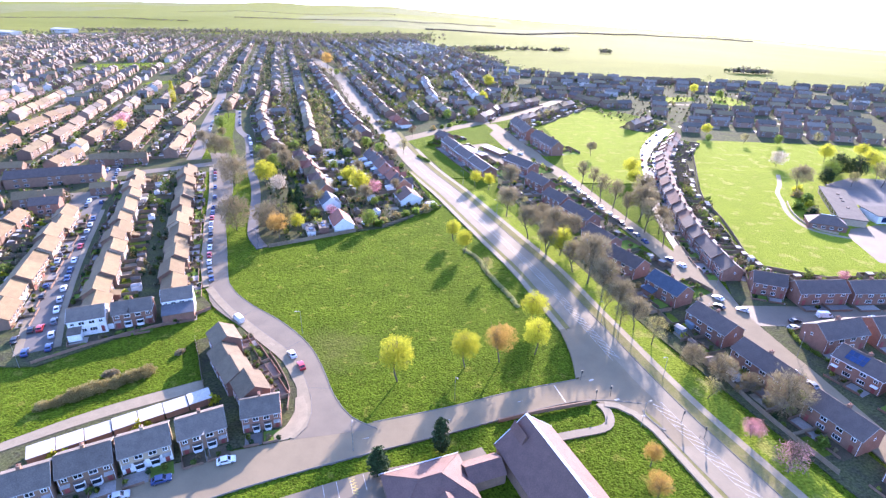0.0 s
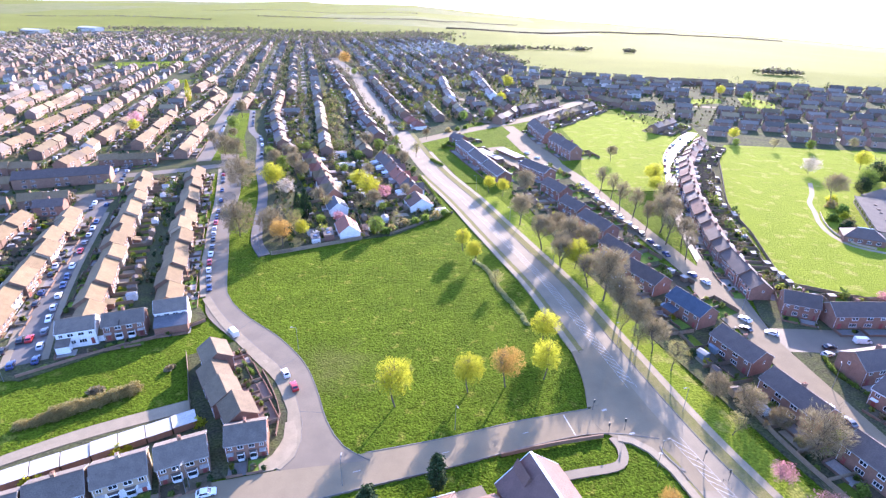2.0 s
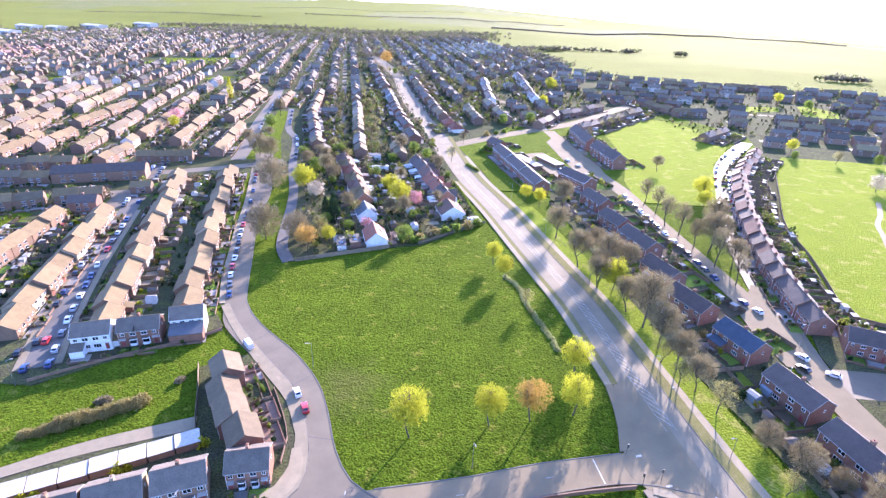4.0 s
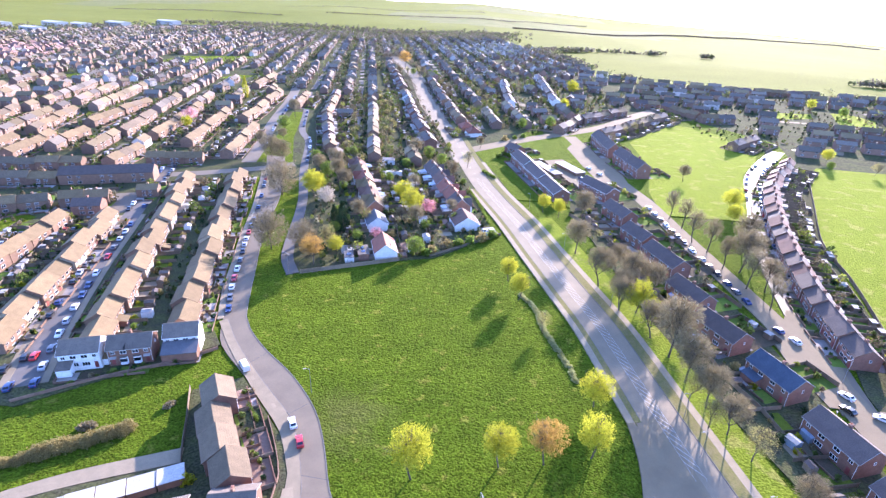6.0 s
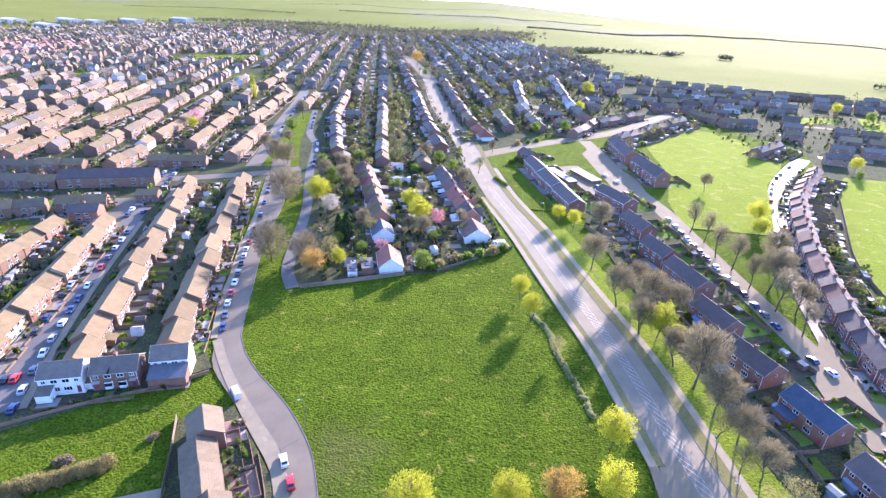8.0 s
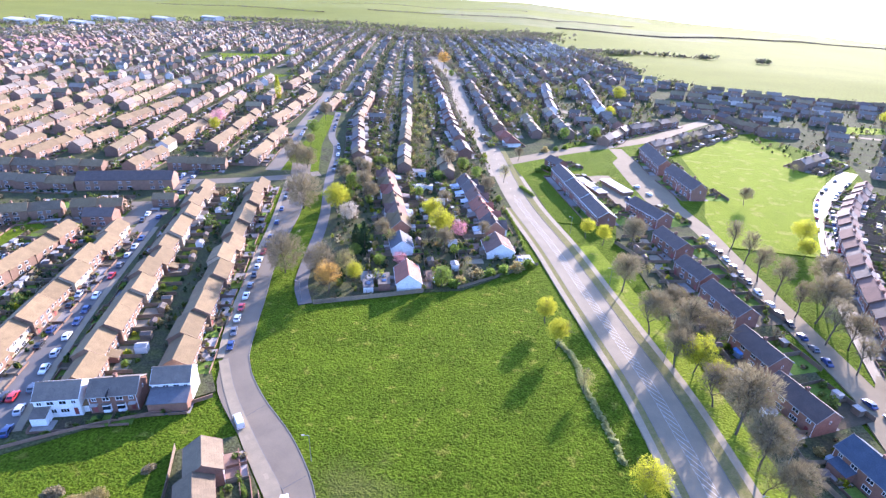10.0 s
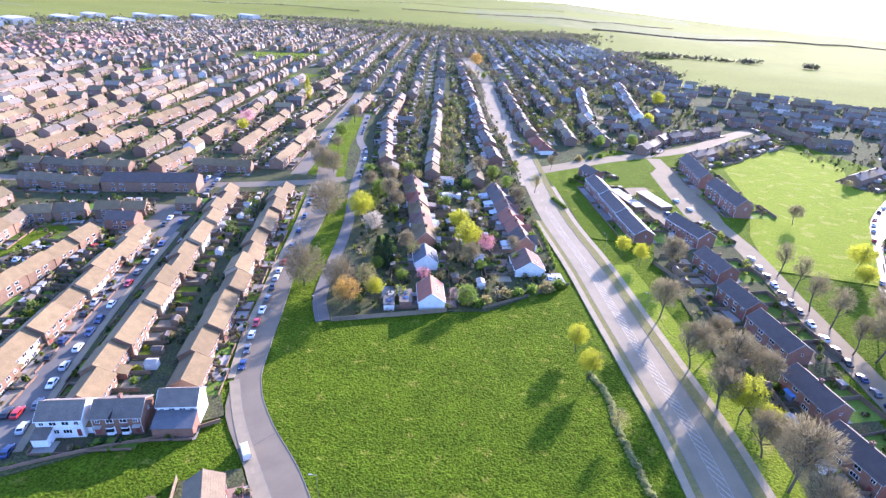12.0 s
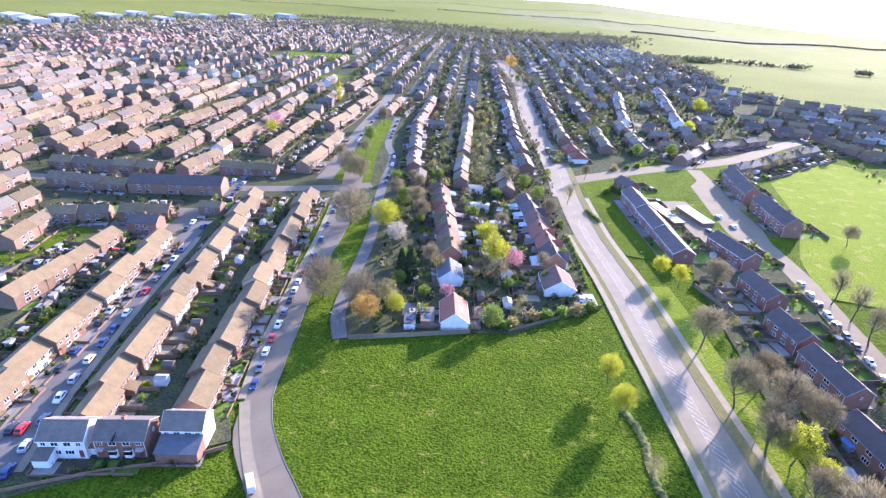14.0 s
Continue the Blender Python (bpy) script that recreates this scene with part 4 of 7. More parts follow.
SPREAD = [tree("bare spreading tree with olive-brown twigs and low limbs", s, 13.0, 6.4, None, 950, 7, 0.5, plan=(11, 6, 4), low=0.16, rise=0.5, group="bare trees") for s in (19, 26)]
SLIM = [tree("slim bare street tree with a narrow crown of twigs", s, 15.5, 3.5, None, 400, 6, 0.42, plan=(9, 6, 4), low=0.46, group="bare trees") for s in (27, 28)]
GREENS = [tree("broadleaf tree in fresh green leaf", s, 10.5, 4.3, LEAF_GREEN, 800, 9, 0.19, low=0.25) for s in (9, 10)]
BIG_LIME = [tree("spreading tree in bright yellow-green leaf", s, 11.5, 5.0, LEAF_LIME, 1100, 10, 0.16, low=0.34) for s in (11, 12)]
DARKS = [tree("dark rounded evergreen tree", 31, 10.0, 4.6, LEAF_DARK, 900, 9, 0.2, low=0.1)]
PINKS = [tree("cherry tree covered in pink blossom", 13, 6.2, 2.9, LEAF_PINK, 420, 8, 0.12, low=0.3), tree("cherry tree with dull purple-pink opening blossom", 18, 6.4, 3.2, LEAF_PLUM, 380, 7, 0.12, plan=(9, 6, 4), low=0.25)]
WHITES = [tree("tree covered in pale blossom", 14, 7.2, 3.4, LEAF_WHITE, 620, 8, 0.14, low=0.22)]
CYPRESS = conifer("dark green columnar cypress tree", 15, 6.0, 1.25, columnar=True)
FIRS = conifer("tall dark green conifer tree", 16, 8.5, 2.2)
POPLAR = conifer("tall yellow-green poplar tree in leaf", 17, 17.0, 2.4, LEAF_LIME, columnar=True)
SHRUBS = [shrub("rounded green shrub in a house garden", 20, 2.2, 2.0, 1.7, LEAF_GREEN), shrub("dark evergreen shrub in a house garden", 21, 2.0, 2.0, 2.0, LEAF_DARK), shrub("small yellow-green shrub in a house garden", 22, 1.8, 1.6, 1.4, LEAF_LIME),
          shrub("dry brown shrub in a house garden", 23, 2.4, 2.0, 1.8, HEDGE_BROWN)]
LOW_HEDGE = [shrub("rounded overgrown olive-brown hedge clump on the grass", k, 5.0, 3.6, 1.9, HEDGE_OLIVE, n=850, size=0.13, name="hedge", per=6) for k in (24, 41, 52)]
TWIGGY = shrub("low spreading shrub of pale bare twigs on the grass", 43, 4.4, 2.8, 1.3, TWIG_HAZE, n=420, size=0.26, name="shrub", per=5)
BOX_HEDGE = shrub("clipped green hedge along a garden edge", 25, 4.2, 1.1, 1.4, LEAF_GREEN, n=150, size=0.17, name="hedge")


def plant(kinds, x, y, scale=1.0, seed=None):
    rnd = random.Random(seed if seed is not None else int(x * 13 + y * 7))
    k = kinds[rnd.randrange(len(kinds))] if isinstance(kinds, list) else kinds
    s = scale * rnd.uniform(0.92, 1.08)
    return copy_thing(k, spot(x, y, rnd.uniform(0, 360), (s, s, s * rnd.uniform(0.94, 1.06)), -0.05))


# ---- cars, lamps and garden things ----
def car(colour, van=False, label="", simple=False):
    c = thing("van" if van else "car", label or f"{colour} hatchback car parked beside the kerb", "van" if van else "car", "parked vehicles", AWAY)
    w = 0.95 if van else 0.88
    if van:
        side = [(-2.6, 0.35), (2.6, 0.35), (2.6, 0.95), (1.9, 1.15), (1.35, 2.05), (1.1, 2.15), (-2.5, 2.2), (-2.6, 2.0)]
    else:
        side = [(-2.1, 0.32), (2.1, 0.30), (2.12, 0.62), (1.95, 0.78), (1.05, 0.92), (0.35, 1.40), (-0.1, 1.47), (-1.15, 1.45), (-1.75, 1.02), (-2.08, 0.92), (-2.12, 0.6)]
    sh = Shape()
    k = len(side)
    low = 0.95
    cols = [(-1, 0.9), (-0.86, 1.0), (0.86, 1.0), (1, 0.9)]
    verts = []
    for f, g in cols:
        for x, z in side:
            narrow = 1 - (0.16 if not van else 0.06) * max(0, (z - low) / 0.6)
            verts.append((x * (0.985 if abs(f) == 1 else 1), f * w * narrow, low + (z - low) * (0.97 if abs(f) == 1 else 1)))
    faces = [tuple(range(k)), tuple(range(3 * k, 4 * k))[::-1]]
    for j in range(3):
        faces += [(j * k + i, (j + 1) * k + i, (j + 1) * k + (i + 1) % k, j * k + (i + 1) % k) for i in range(k)]
    sh.add(verts, faces)
    body = part("body", sh, PAINTS[colour], c)
    if van:
        part("windscreen", Shape().prism([(-0.78, 0), (0.78, 0), (0.78, 0.05), (-0.78, 0.05)], -0.42, 0.42), PANE, body, at=pose(1.66, 0, 1.58, 0, 57, 0))
        for s in (-1, 1):
            part("side_window", Shape().box(0.75, s * 0.93 - 0.03, 1.25, 1.5, s * 0.93 + 0.03, 1.8), PANE, body)
    else:
        part("windscreen", Shape().box(-0.38, -0.62, 0, 0.38, 0.62, 0.03), PANE, body, at=pose(0.69, 0, 1.165, 0, 34.4, 0))
        part("rear_window", Shape().box(-0.30, -0.6, 0, 0.30, 0.6, 0.03), PANE, body, at=pose(-1.46, 0, 1.245, 0, -35.6, 0))
        for s in (-1, 1) if not simple else ():
            o = [(0.62, 0.97), (0.22, 1.34), (-1.05, 1.36), (-1.45, 1.0)]
            y0, y1 = (0.855, 0.885) if s > 0 else (-0.885, -0.855)
            p = Shape()
            p.add([(x, s * (0.87 - (z - 0.97) * 0.22) + e, z) for e in (-0.02, 0.02) for x, z in o], [(3, 2, 1, 0), (4, 5, 6, 7), (0, 1, 5, 4), (1, 2, 6, 5), (2, 3, 7, 6), (3, 0, 4, 7)])
            part("side_window", p, PANE, body)
    x0 = 1.65 if van else 1.3
    for x in (-x0, x0):
        for s in (-1, 1):
            y = s * (w - 0.08)
            wh = part("wheel", Shape().tube((0, -0.11, 0), (0, 0.11, 0), 0.32, 0.32, 12), TYRE, c, at=(x, y, 0.32))
            if not simple:
                part("rim", Shape().tube((0, s * 0.10, 0), (0, s * 0.125, 0), 0.2, 0.18, 8), METAL, wh)
    e = 2.6 if van else 2.1
    for s in (-1, 1) if not simple else ():
        part("headlight", Shape().box(e - 0.03, s * 0.62 - 0.16, 0.6, e + 0.025, s * 0.62 + 0.16, 0.76), LAMP_CLEAR, c)
        part("tail_light", Shape().box(-e - 0.03, s * 0.68 - 0.12, 0.7, -e + 0.03, s * 0.68 + 0.12, 0.88), LAMP_RED, c)
    return prototype(c)


CARS = {k: car(k) for k in PAINTS}
FAR_CARS = {k: car(k, simple=True) for k in PAINTS}
VAN = car("white", True, "parked white panel van")
MIX = ["white", "silver", "black", "blue", "grey", "white", "grey", "red", "black", "blue", "black", "silver"]


def park(colour, x, y, turn):
    near = y < 215
    return copy_thing((CARS if near else FAR_CARS)[colour] if colour != "van" else VAN, spot(x, y, turn, 1.0, 0.06))


def park_along(line, off, step, seed, keep=0.75, t0=0.0, t1=1.0):
    rnd = random.Random(seed)
    pts = resampled(beside(smoothed(line), off), 400)
    total = sum((b - a).length for a, b in zip(pts, pts[1:]))
    s = total * t0
    while s < total * t1:
        i = min(int(s / total * 400), 398)
        way = pts[i + 1] - pts[i]
        if rnd.random() < keep:
            park(rnd.choice(MIX), pts[i].x, pts[i].y, math.degrees(math.atan2(way.y, way.x)) + rnd.choice((0, 180)) + rnd.uniform(-2, 2))
        s += step * rnd.uniform(0.9, 1.3)


def street_lamp():
    t = thing("street_lamp", "tall grey steel street lamp", "street lamp", "street lamps", AWAY)
    part("column", Shape().tube((0, 0, -0.2), (0, 0, 1.3), 0.10, 0.095, 8).tube((0, 0, 1.3), (0, 0, 8.0), 0.07, 0.045, 8), METAL, t)
    part("arm", Shape().tube((0, 0, 7.95), (1.0, 0, 8.25), 0.04, 0.035, 6), METAL, t)
    part("lantern", Shape().slab([(0.9, -0.12), (1.65, -0.14), (1.7, 0), (1.65, 0.14), (0.9, 0.12)], 8.2, 8.34), CONCRETE, t)
    return prototype(t)


LAMP = street_lamp()


def shed():
    out = []
    for label, wall, roof, w, d, h in (("small brown timber garden shed", TIMBER, TILE_DARK, 2.4, 1.9, 1.9), ("dark-roofed brown timber garden shed", TIMBER, TILE_GREY, 3.0, 2.2, 2.0), ("small pale rendered garden outbuilding", RENDER, CONCRETE, 3.2, 2.6, 2.2)):
        t = thing("shed", label, "shed", "garden sheds", AWAY)
        part("wall", Shape().prism([(-d / 2, -0.1), (d / 2, -0.1), (d / 2, h), (0, h + 0.45), (-d / 2, h)], -w / 2, w / 2), wall, t)
        part("roof", gable_roof(w, d, h, h + 0.45, 0.12, 0.1, 0.05), roof, t)
        part("door", Shape().box(-0.4, -d / 2 - 0.04, 0, 0.4, -d / 2, 1.7), TIMBER, t)
        out.append(prototype(t))
    return out


SHEDS = shed()


def fence_panel():
    """A garden fence: two posts and boards."""
    t = thing("fence", "weathered timber garden fence panel", "fence", "garden fences", AWAY)
    part("post", Shape().box(-0.06, -0.06, -0.2, 0.06, 0.06, 1.65), TIMBER, t)
    part("panel", Shape().box(0.06, -0.02, 0.1, 7.9, 0.02, 1.5).box(0.06, -0.045, 0.3, 7.9, 0.045, 0.4).box(0.06, -0.045, 1.2, 7.9, 0.045, 1.3), TIMBER, t)
    return prototype(t)


FENCE = fence_panel()


def fence_line(a, b):
    a, b = Vector(a), Vector(b)
    k = max(1, round((b - a).length / 7.9))
    way = (b - a) / k
    for i in range(k):
        p = a + way * i
        copy_thing(FENCE, spot(p.x, p.y, math.degrees(math.atan2(way.y, way.x)), (way.length / 7.9, 1, 1), 0.02))


def back_gardens(a, b, n, depth, seed, side=1, fence=True):
    """Narrow plots behind a row of houses, side 1 to the left of the line: lawns, paving, fences, sheds and shrubs."""
    rnd = random.Random(seed)
    a, b = Vector(a), Vector(b)
    way = (b - a) / n
    out = Vector((-way.y, way.x)).normalized() * side
    u = way.normalized()
    turn = math.degrees(math.atan2(way.y, way.x))
    for i in range(n):
        p = a + way * i
        if fence:
            fence_line(p + out * 1.0, p + out * depth)
        if rnd.random() < 0.75:
            s0, s1 = sorted((rnd.uniform(0.08, 0.3), rnd.uniform(0.6, 0.9)))
            c0 = p + way * 0.12 + out * depth * s0
            c1 = p + way * 0.88 + out * depth * s1
            o = [c0, c0 + way * 0.76, c1, c1 - way * 0.76]
            o = [(q.x, q.y) for q in o]
            area = sum(x0 * y1 - x1 * y0 for (x0, y0), (x1, y1) in zip(o, o[1:] + o[:1]))
            mat = LAWN if rnd.random() < 0.55 else PAVING
            solid("lawn" if mat is LAWN else "patio", Shape().slab(o if area > 0 else o[::-1], -0.1, 0.055), mat, "small back garden lawn" if mat is LAWN else "pale paved back garden patio", "garden", "gardens", kind="structure")
        if rnd.random() < 0.45:
            q = p + way * rnd.uniform(0.25, 0.75) + out * depth * rnd.uniform(0.75, 0.92)
            copy_thing(rnd.choice(SHEDS), spot(q.x, q.y, turn + rnd.choice((0, 90)), 1.0, 0.02))
        for _ in range(rnd.choice((1, 2, 2, 3))):
            q = p + way * rnd.uniform(0.1, 0.9) + out * depth * rnd.uniform(0.3, 0.97)
            plant(SHRUBS, q.x, q.y, rnd.uniform(0.6, 1.3), rnd.randrange(9999))


# ---- the terraces to the west ----
row(TERRACE, (-94.5, 162.5), (-147.8, 307.5), 13, "right", 0.6, 3, 1.5, True)
row(TERRACE_BACK, (-114.5, 149.5), (-170.3, 294.4), 14, "left", 0.6, 4, 1.5, True)
row(TERRACE, (-142.0, 143.0), (-175.0, 239.0), 8, "right", 0.6, 5, 1.5, True)
back_gardens((-91, 172), (-143, 312), 22, 9.5, 31, 1)
back_gardens((-112, 151), (-166.5, 296), 22, 9.0, 32, -1)
back_gardens((-146, 143), (-179, 239), 14, 12.0, 33, 1)

# ---- the three houses that end the terraces ----
def lean_to(h, x0, x1, y0, y1, low, high, wall, roof, name="extension", label=""):
    """A single-storey piece before a wall, its roof sloping down from y1 to y0."""
    e = part(name, Shape().prism([(y0, -0.3), (y1, -0.3), (y1, high), (y0, low)], x0, x1), wall, h, label)
    part("extension_roof", Shape().prism([(y0 - 0.3, low - 0.04), (y1, high), (y1, high + 0.16), (y0 - 0.3, low + 0.12)], x0 - 0.15, x1 + 0.15), roof, e)
    return e


WHITE_END = house("white rendered house with a grey tile roof and a glazed porch", 10.4, 7.2, 5.2, 7.8, RENDER, TILE_GREY, 2, bay=False, porch=False, chimneys=0, sides=(False,))
lean_to(WHITE_END, -5.2, -1.6, -6.6, -3.6, 2.2, 3.0, UPVC, TILE_GREY, "porch", "white glazed front porch")
part("pane", Shape().box(-5.0, -6.66, 0.9, -1.8, -6.6, 1.9), PANE, WHITE_END.children[-1])
lean_to(WHITE_END, 5.2, 10.2, -2.6, 3.0, 1.9, 3.4, RENDER, TILE_BROWN, "garage", "white rendered side garage")
BRICK_END = house("grey-tiled brick house with white bay windows", 11.6, 7.4, 5.0, 7.4, BRICK, TILE_GREY, 2, bay=True, sides=(False,), trim=CONCRETE, canopy=CONCRETE)
FRONT_END = house("grey-tiled house with a deep lean-to front and a white gable", 9.6, 6.6, 5.4, 8.0, RENDER, TILE_GREY, 2, porch=False, chimneys=0, sides=(False,))
lean_to(FRONT_END, -4.8, 4.8, -7.9, -3.3, 2.6, 4.0, BRICK, SLATE, "front_room", "brick front room under a grey lean-to roof")
copy_thing(WHITE_END, spot(-112.6, 145.2, 21, 1.0, 0.6))
copy_thing(BRICK_END, spot(-100.9, 150.2, 21, 1.0, 0.6))
copy_thing(FRONT_END, spot(-89.4, 157.2, 20, 1.0, 0.6))

# ---- the near houses by the side road ----
for (x0, y0), (x1, y1), k in (((-94.6, 80.5), (-85.6, 84.8), 0), ((-85.0, 86.4), (-75.8, 91.0), 0), ((-74.9, 91.8), (-65.2, 96.6), 1), ((-63.7, 97.6), (-54.6, 102.0), 0)):
    copy_thing(SEMI[k], spot((x0 + x1) / 2, (y0 + y1) / 2 - 1.0, turned(x0, y0, x1, y1, "right"), 1.0, -0.05))
copy_thing(BRICK_END, spot(-46.6, 105.0, 16, (0.8, 1, 1), -0.05))
SHORT = [sized(house("short brown-tiled brick terraced house", 9.6, 7.6, 5.0, 7.4, BRICK, TILE_MID, 2, chimneys=0, porch=False, trim=BROWN_BRICK), 9.6)]
row(SHORT, (-49.5, 108.5), (-69.8, 138.0), 4, "right", stagger=1.3, seed=8)

# ---- flats, brick houses along the main road ----
row(FLATS, (6.0, 376.0), (30.4, 308.4), 3, "right", stagger=0.2, seed=9)
row(FLATS, (44.5, 332.5), (57.0, 313.0), 1, "right", stagger=0.0, seed=9)
BLUE_ROOF = house("red brick house with a blue-grey slate roof", 15.0, 8.4, 5.1, 7.9, BRICK, TILE_BLUE, 2, porch=False, sides=(False,), trim=CONCRETE)
lean_to(BLUE_ROOF, -6.0, -1.0, -6.8, -4.2, 2.3, 3.2, BRICK, TILE_BLUE)
for (x0, y0), (x1, y1) in (((53, 297), (60.5, 281)), ((57.8, 269.5), (64.8, 255.5)), ((64, 250.5), (72, 232)), ((67, 221), (74, 206)), ((70.5, 198.5), (78.5, 184)), ((80, 176.5), (86.5, 163)), ((86, 153.5), (92, 139)),
                           ((91, 132.5), (97, 116)), ((98.5, 109), (104, 95)), ((105, 88), (111, 72))):
    ln = math.hypot(x1 - x0, y1 - y0)
    k = BLUE_ROOF if x0 == 80 else DARK_ROW[int(x0 + y0) % 2]
    copy_thing(k, spot((x0 + x1) / 2, (y0 + y1) / 2, turned(x0, y0, x1, y1, "right"), (ln / 15.0, 1, 1), -0.05))
back_gardens((49, 300), (62, 252), 6, 13, 41, -1)
back_gardens((60, 250), (82, 165), 9, 11, 42, -1)
back_gardens((82, 160), (101, 95), 8, 11, 43, -1)

# ---- the crescent and the terraces beyond ----
CRESCENT = [sized(house("small stepped brick terraced house of the crescent", 9.4, 7.6, 5.0, 7.6, BRICK, t, 2, sides=(False,), porch=False, trim=BROWN_BRICK), 9.4) for t in (TILE_WARM, TILE_DARK)]
ARC = resampled(smoothed([(180, 402), (150, 350), (132, 297), (122.5, 257), (115.5, 217), (113.5, 182)]), 23)
for i in range(23):
    a, b = ARC[i], ARC[i + 1]
    k = CRESCENT[1 if i % 5 in (1, 3) or i > 17 else 0]
    side = Vector((a.y - b.y, b.x - a.x)).normalized() * (0.5 * ((i * 7) % 3 - 1))
    c = (a + b) / 2 + side
    copy_thing(k, spot(c.x, c.y, turned(a.x, a.y, b.x, b.y, "right"), ((b - a).length / k["w"] * 0.97, 1, 1), -0.45 * (i % 3)))
for (x0, y0), (x1, y1) in (((117.5, 176.5), (128.0, 172.5)), ((128.5, 168.5), (147.1, 169.5)), ((148.6, 168.9), (166, 170)), ((168, 170), (186, 171)), ((188, 171), (206, 171))):
    ln = math.hypot(x1 - x0, y1 - y0)
    copy_thing(DARK_ROW[0], spot((x0 + x1) / 2, (y0 + y1) / 2, turned(x0, y0, x1, y1, "right"), (ln / 15.0, 1, 1), -0.05))
SOLAR = house("dark-roofed brick house with blue solar panels", 14.0, 8.4, 5.1, 7.9, BRICK, TILE_DARK, 2, panels=True)
copy_thing(DARK_ROW[0], spot(125.5, 141.0, turned(116.5, 139, 134.9, 143.2, "right"), 1.1, -0.05))
copy_thing(DARK_ROW[0], spot(146, 144.0, turned(116.5, 140, 134.9, 142, "right"), 1.1, -0.05))
copy_thing(SOLAR, spot(122.5, 123.5, turned(118.5, 131, 125.5, 117, "right"), 1.0, -0.05))
copy_thing(DARK_ROW[1], spot(129, 107.5, turned(118.5, 131, 125.5, 117, "right"), 1.0, -0.05))

# ---- bungalows north of the field ----
GABLED = [sized(house(f"{c} house with steep {t} roof and rear wing", 12.2, 9.0, 3.5, 7.4, w, m, 2, porch=False, sides=(False,), extension=e, trim=CONCRETE), 12.2) for c, t, w, m, e in (
    ("brick", "red tile", BRICK, TILE_RED, (2.8, 5.0, 4.2, 2.5, BRICK, TILE_DARK)), ("white rendered", "reddish tile", RENDER, TILE_WARM, (-2.6, 4.6, 3.4, 2.4, RENDER, CONSERVATORY)),
    ("brick", "brown tile", BRICK, TILE_BROWN, None), ("brick", "dark tile", BRICK, TILE_DARK, (-2.4, 5.2, 4.6, 2.5, UPVC, CONSERVATORY)))]


def cross_gable(h, x, w, he, hr, d, wall, roof):
    """A front gable that meets the long roof at right angles."""
    part("gable_wall", Shape().prism([(-w / 2, -0.3), (w / 2, -0.3), (w / 2, he), (0, hr - 0.25), (-w / 2, he)], 0.0, d / 2 + 0.9), wall, h, at=pose(x, 0, 0, 0, 0, -90))
    part("gable_roof", Shape().prism([(-w / 2 - 0.3, he - 0.2), (0, hr - 0.1), (w / 2 + 0.3, he - 0.2), (w / 2 + 0.3, he), (0, hr + 0.1), (-w / 2 - 0.3, he)], 0.0, d / 2 + 1.15), roof, h, at=pose(x, 0, 0, 0, 0, -90))


for k, m, w in zip(GABLED, (TILE_RED, TILE_WARM, TILE_BROWN, TILE_DARK), (RENDER, RENDER, BRICK, RENDER)):
    cross_gable(k, -3.4, 4.6, 3.5, 6.9, 9.0, w, m)
row(GABLED[:3], (-60.0, 270.0), (-89.5, 341.0), 6, "left", stagger=0.4, seed=131, sink=0.6)
row(GABLED, (-19.5, 280.5), (-45.0, 346.0), 6, "right", stagger=0.5, seed=132, sink=0.6)
copy_thing(house("white rendered house with a pale grey roof and glazed garden room", 11.0, 9.0, 3.4, 6.6, RENDER, SLATE, 2, porch=False, full=True, chimneys=0, skylights=2), spot(-56.0, 256.5, 112, 1.0, -0.05))
copy_thing(house("white rendered bungalow with a red tile roof and roof windows", 13.0, 9.0, 3.2, 6.6, RENDER, TILE_RED, 1, porch=False, skylights=3, chimneys=0), spot(-46.0, 231.0, 110, 1.0, -0.05))
copy_thing(house("white rendered gabled house with a brown tile roof", 12.5, 11.5, 3.0, 6.6, RENDER, TILE_WARM, 2, porch=False, chimneys=0, sides=(False,), skylights=1), spot(-16.5, 265.8, 110, 1.0, -0.05))
for i, (x, y) in enumerate(((-21, 241.5), (-16.5, 244), (-12, 247.5), (-7, 251.5), (-3, 255.5), (-29, 232.5), (-26.5, 234.5))):
    plant(SHRUBS[0 if i % 3 else 3], x, y, 2.1)
row(PLAIN[:2], (-115, 366), (-150, 462), 9, "left", seed=51)
row(PLAIN, (-150, 462), (-174, 560), 8, "left", seed=52)
MIXED = [BUNGALOW[2], PLAIN[1], LITTLE[0], BUNGALOW[0], PLAIN[2]]
row(MIXED, (-53, 394), (-78, 470), 7, "right", stagger=0.6, seed=53)
row(MIXED, (-80, 478), (-113, 590), 10, "right", stagger=0.6, seed=54)
row(MIXED, (-116, 602), (-150, 712), 10, "right", stagger=0.6, seed=64)
copy_thing(BUNGALOW[1], spot(-28, 437, 112, 1.05))
copy_thing(BUNGALOW[0], spot(-35, 453, 112, 1.05))
row(PLAIN, (-42, 470), (-59, 531), 5, "left", stagger=0.8, seed=55)
row(PLAIN, (-62, 540), (-99, 671), 11, "left", stagger=0.8, seed=56)
row(LITTLE, (-4, 550), (-16, 683), 9, "right", stagger=0.5, seed=57)
row(LITTLE, (39, 568), (24, 740), 12, "right", stagger=0.5, seed=58)
row(PLAIN, (35, 458), (54, 500), 4, "right", stagger=0.8, seed=59)
row(PLAIN, (56, 500), (98, 546), 5, "right", stagger=0.5, seed=59)
row(PLAIN, (66, 452), (130, 533), 8, "left", stagger=0.8, seed=60)
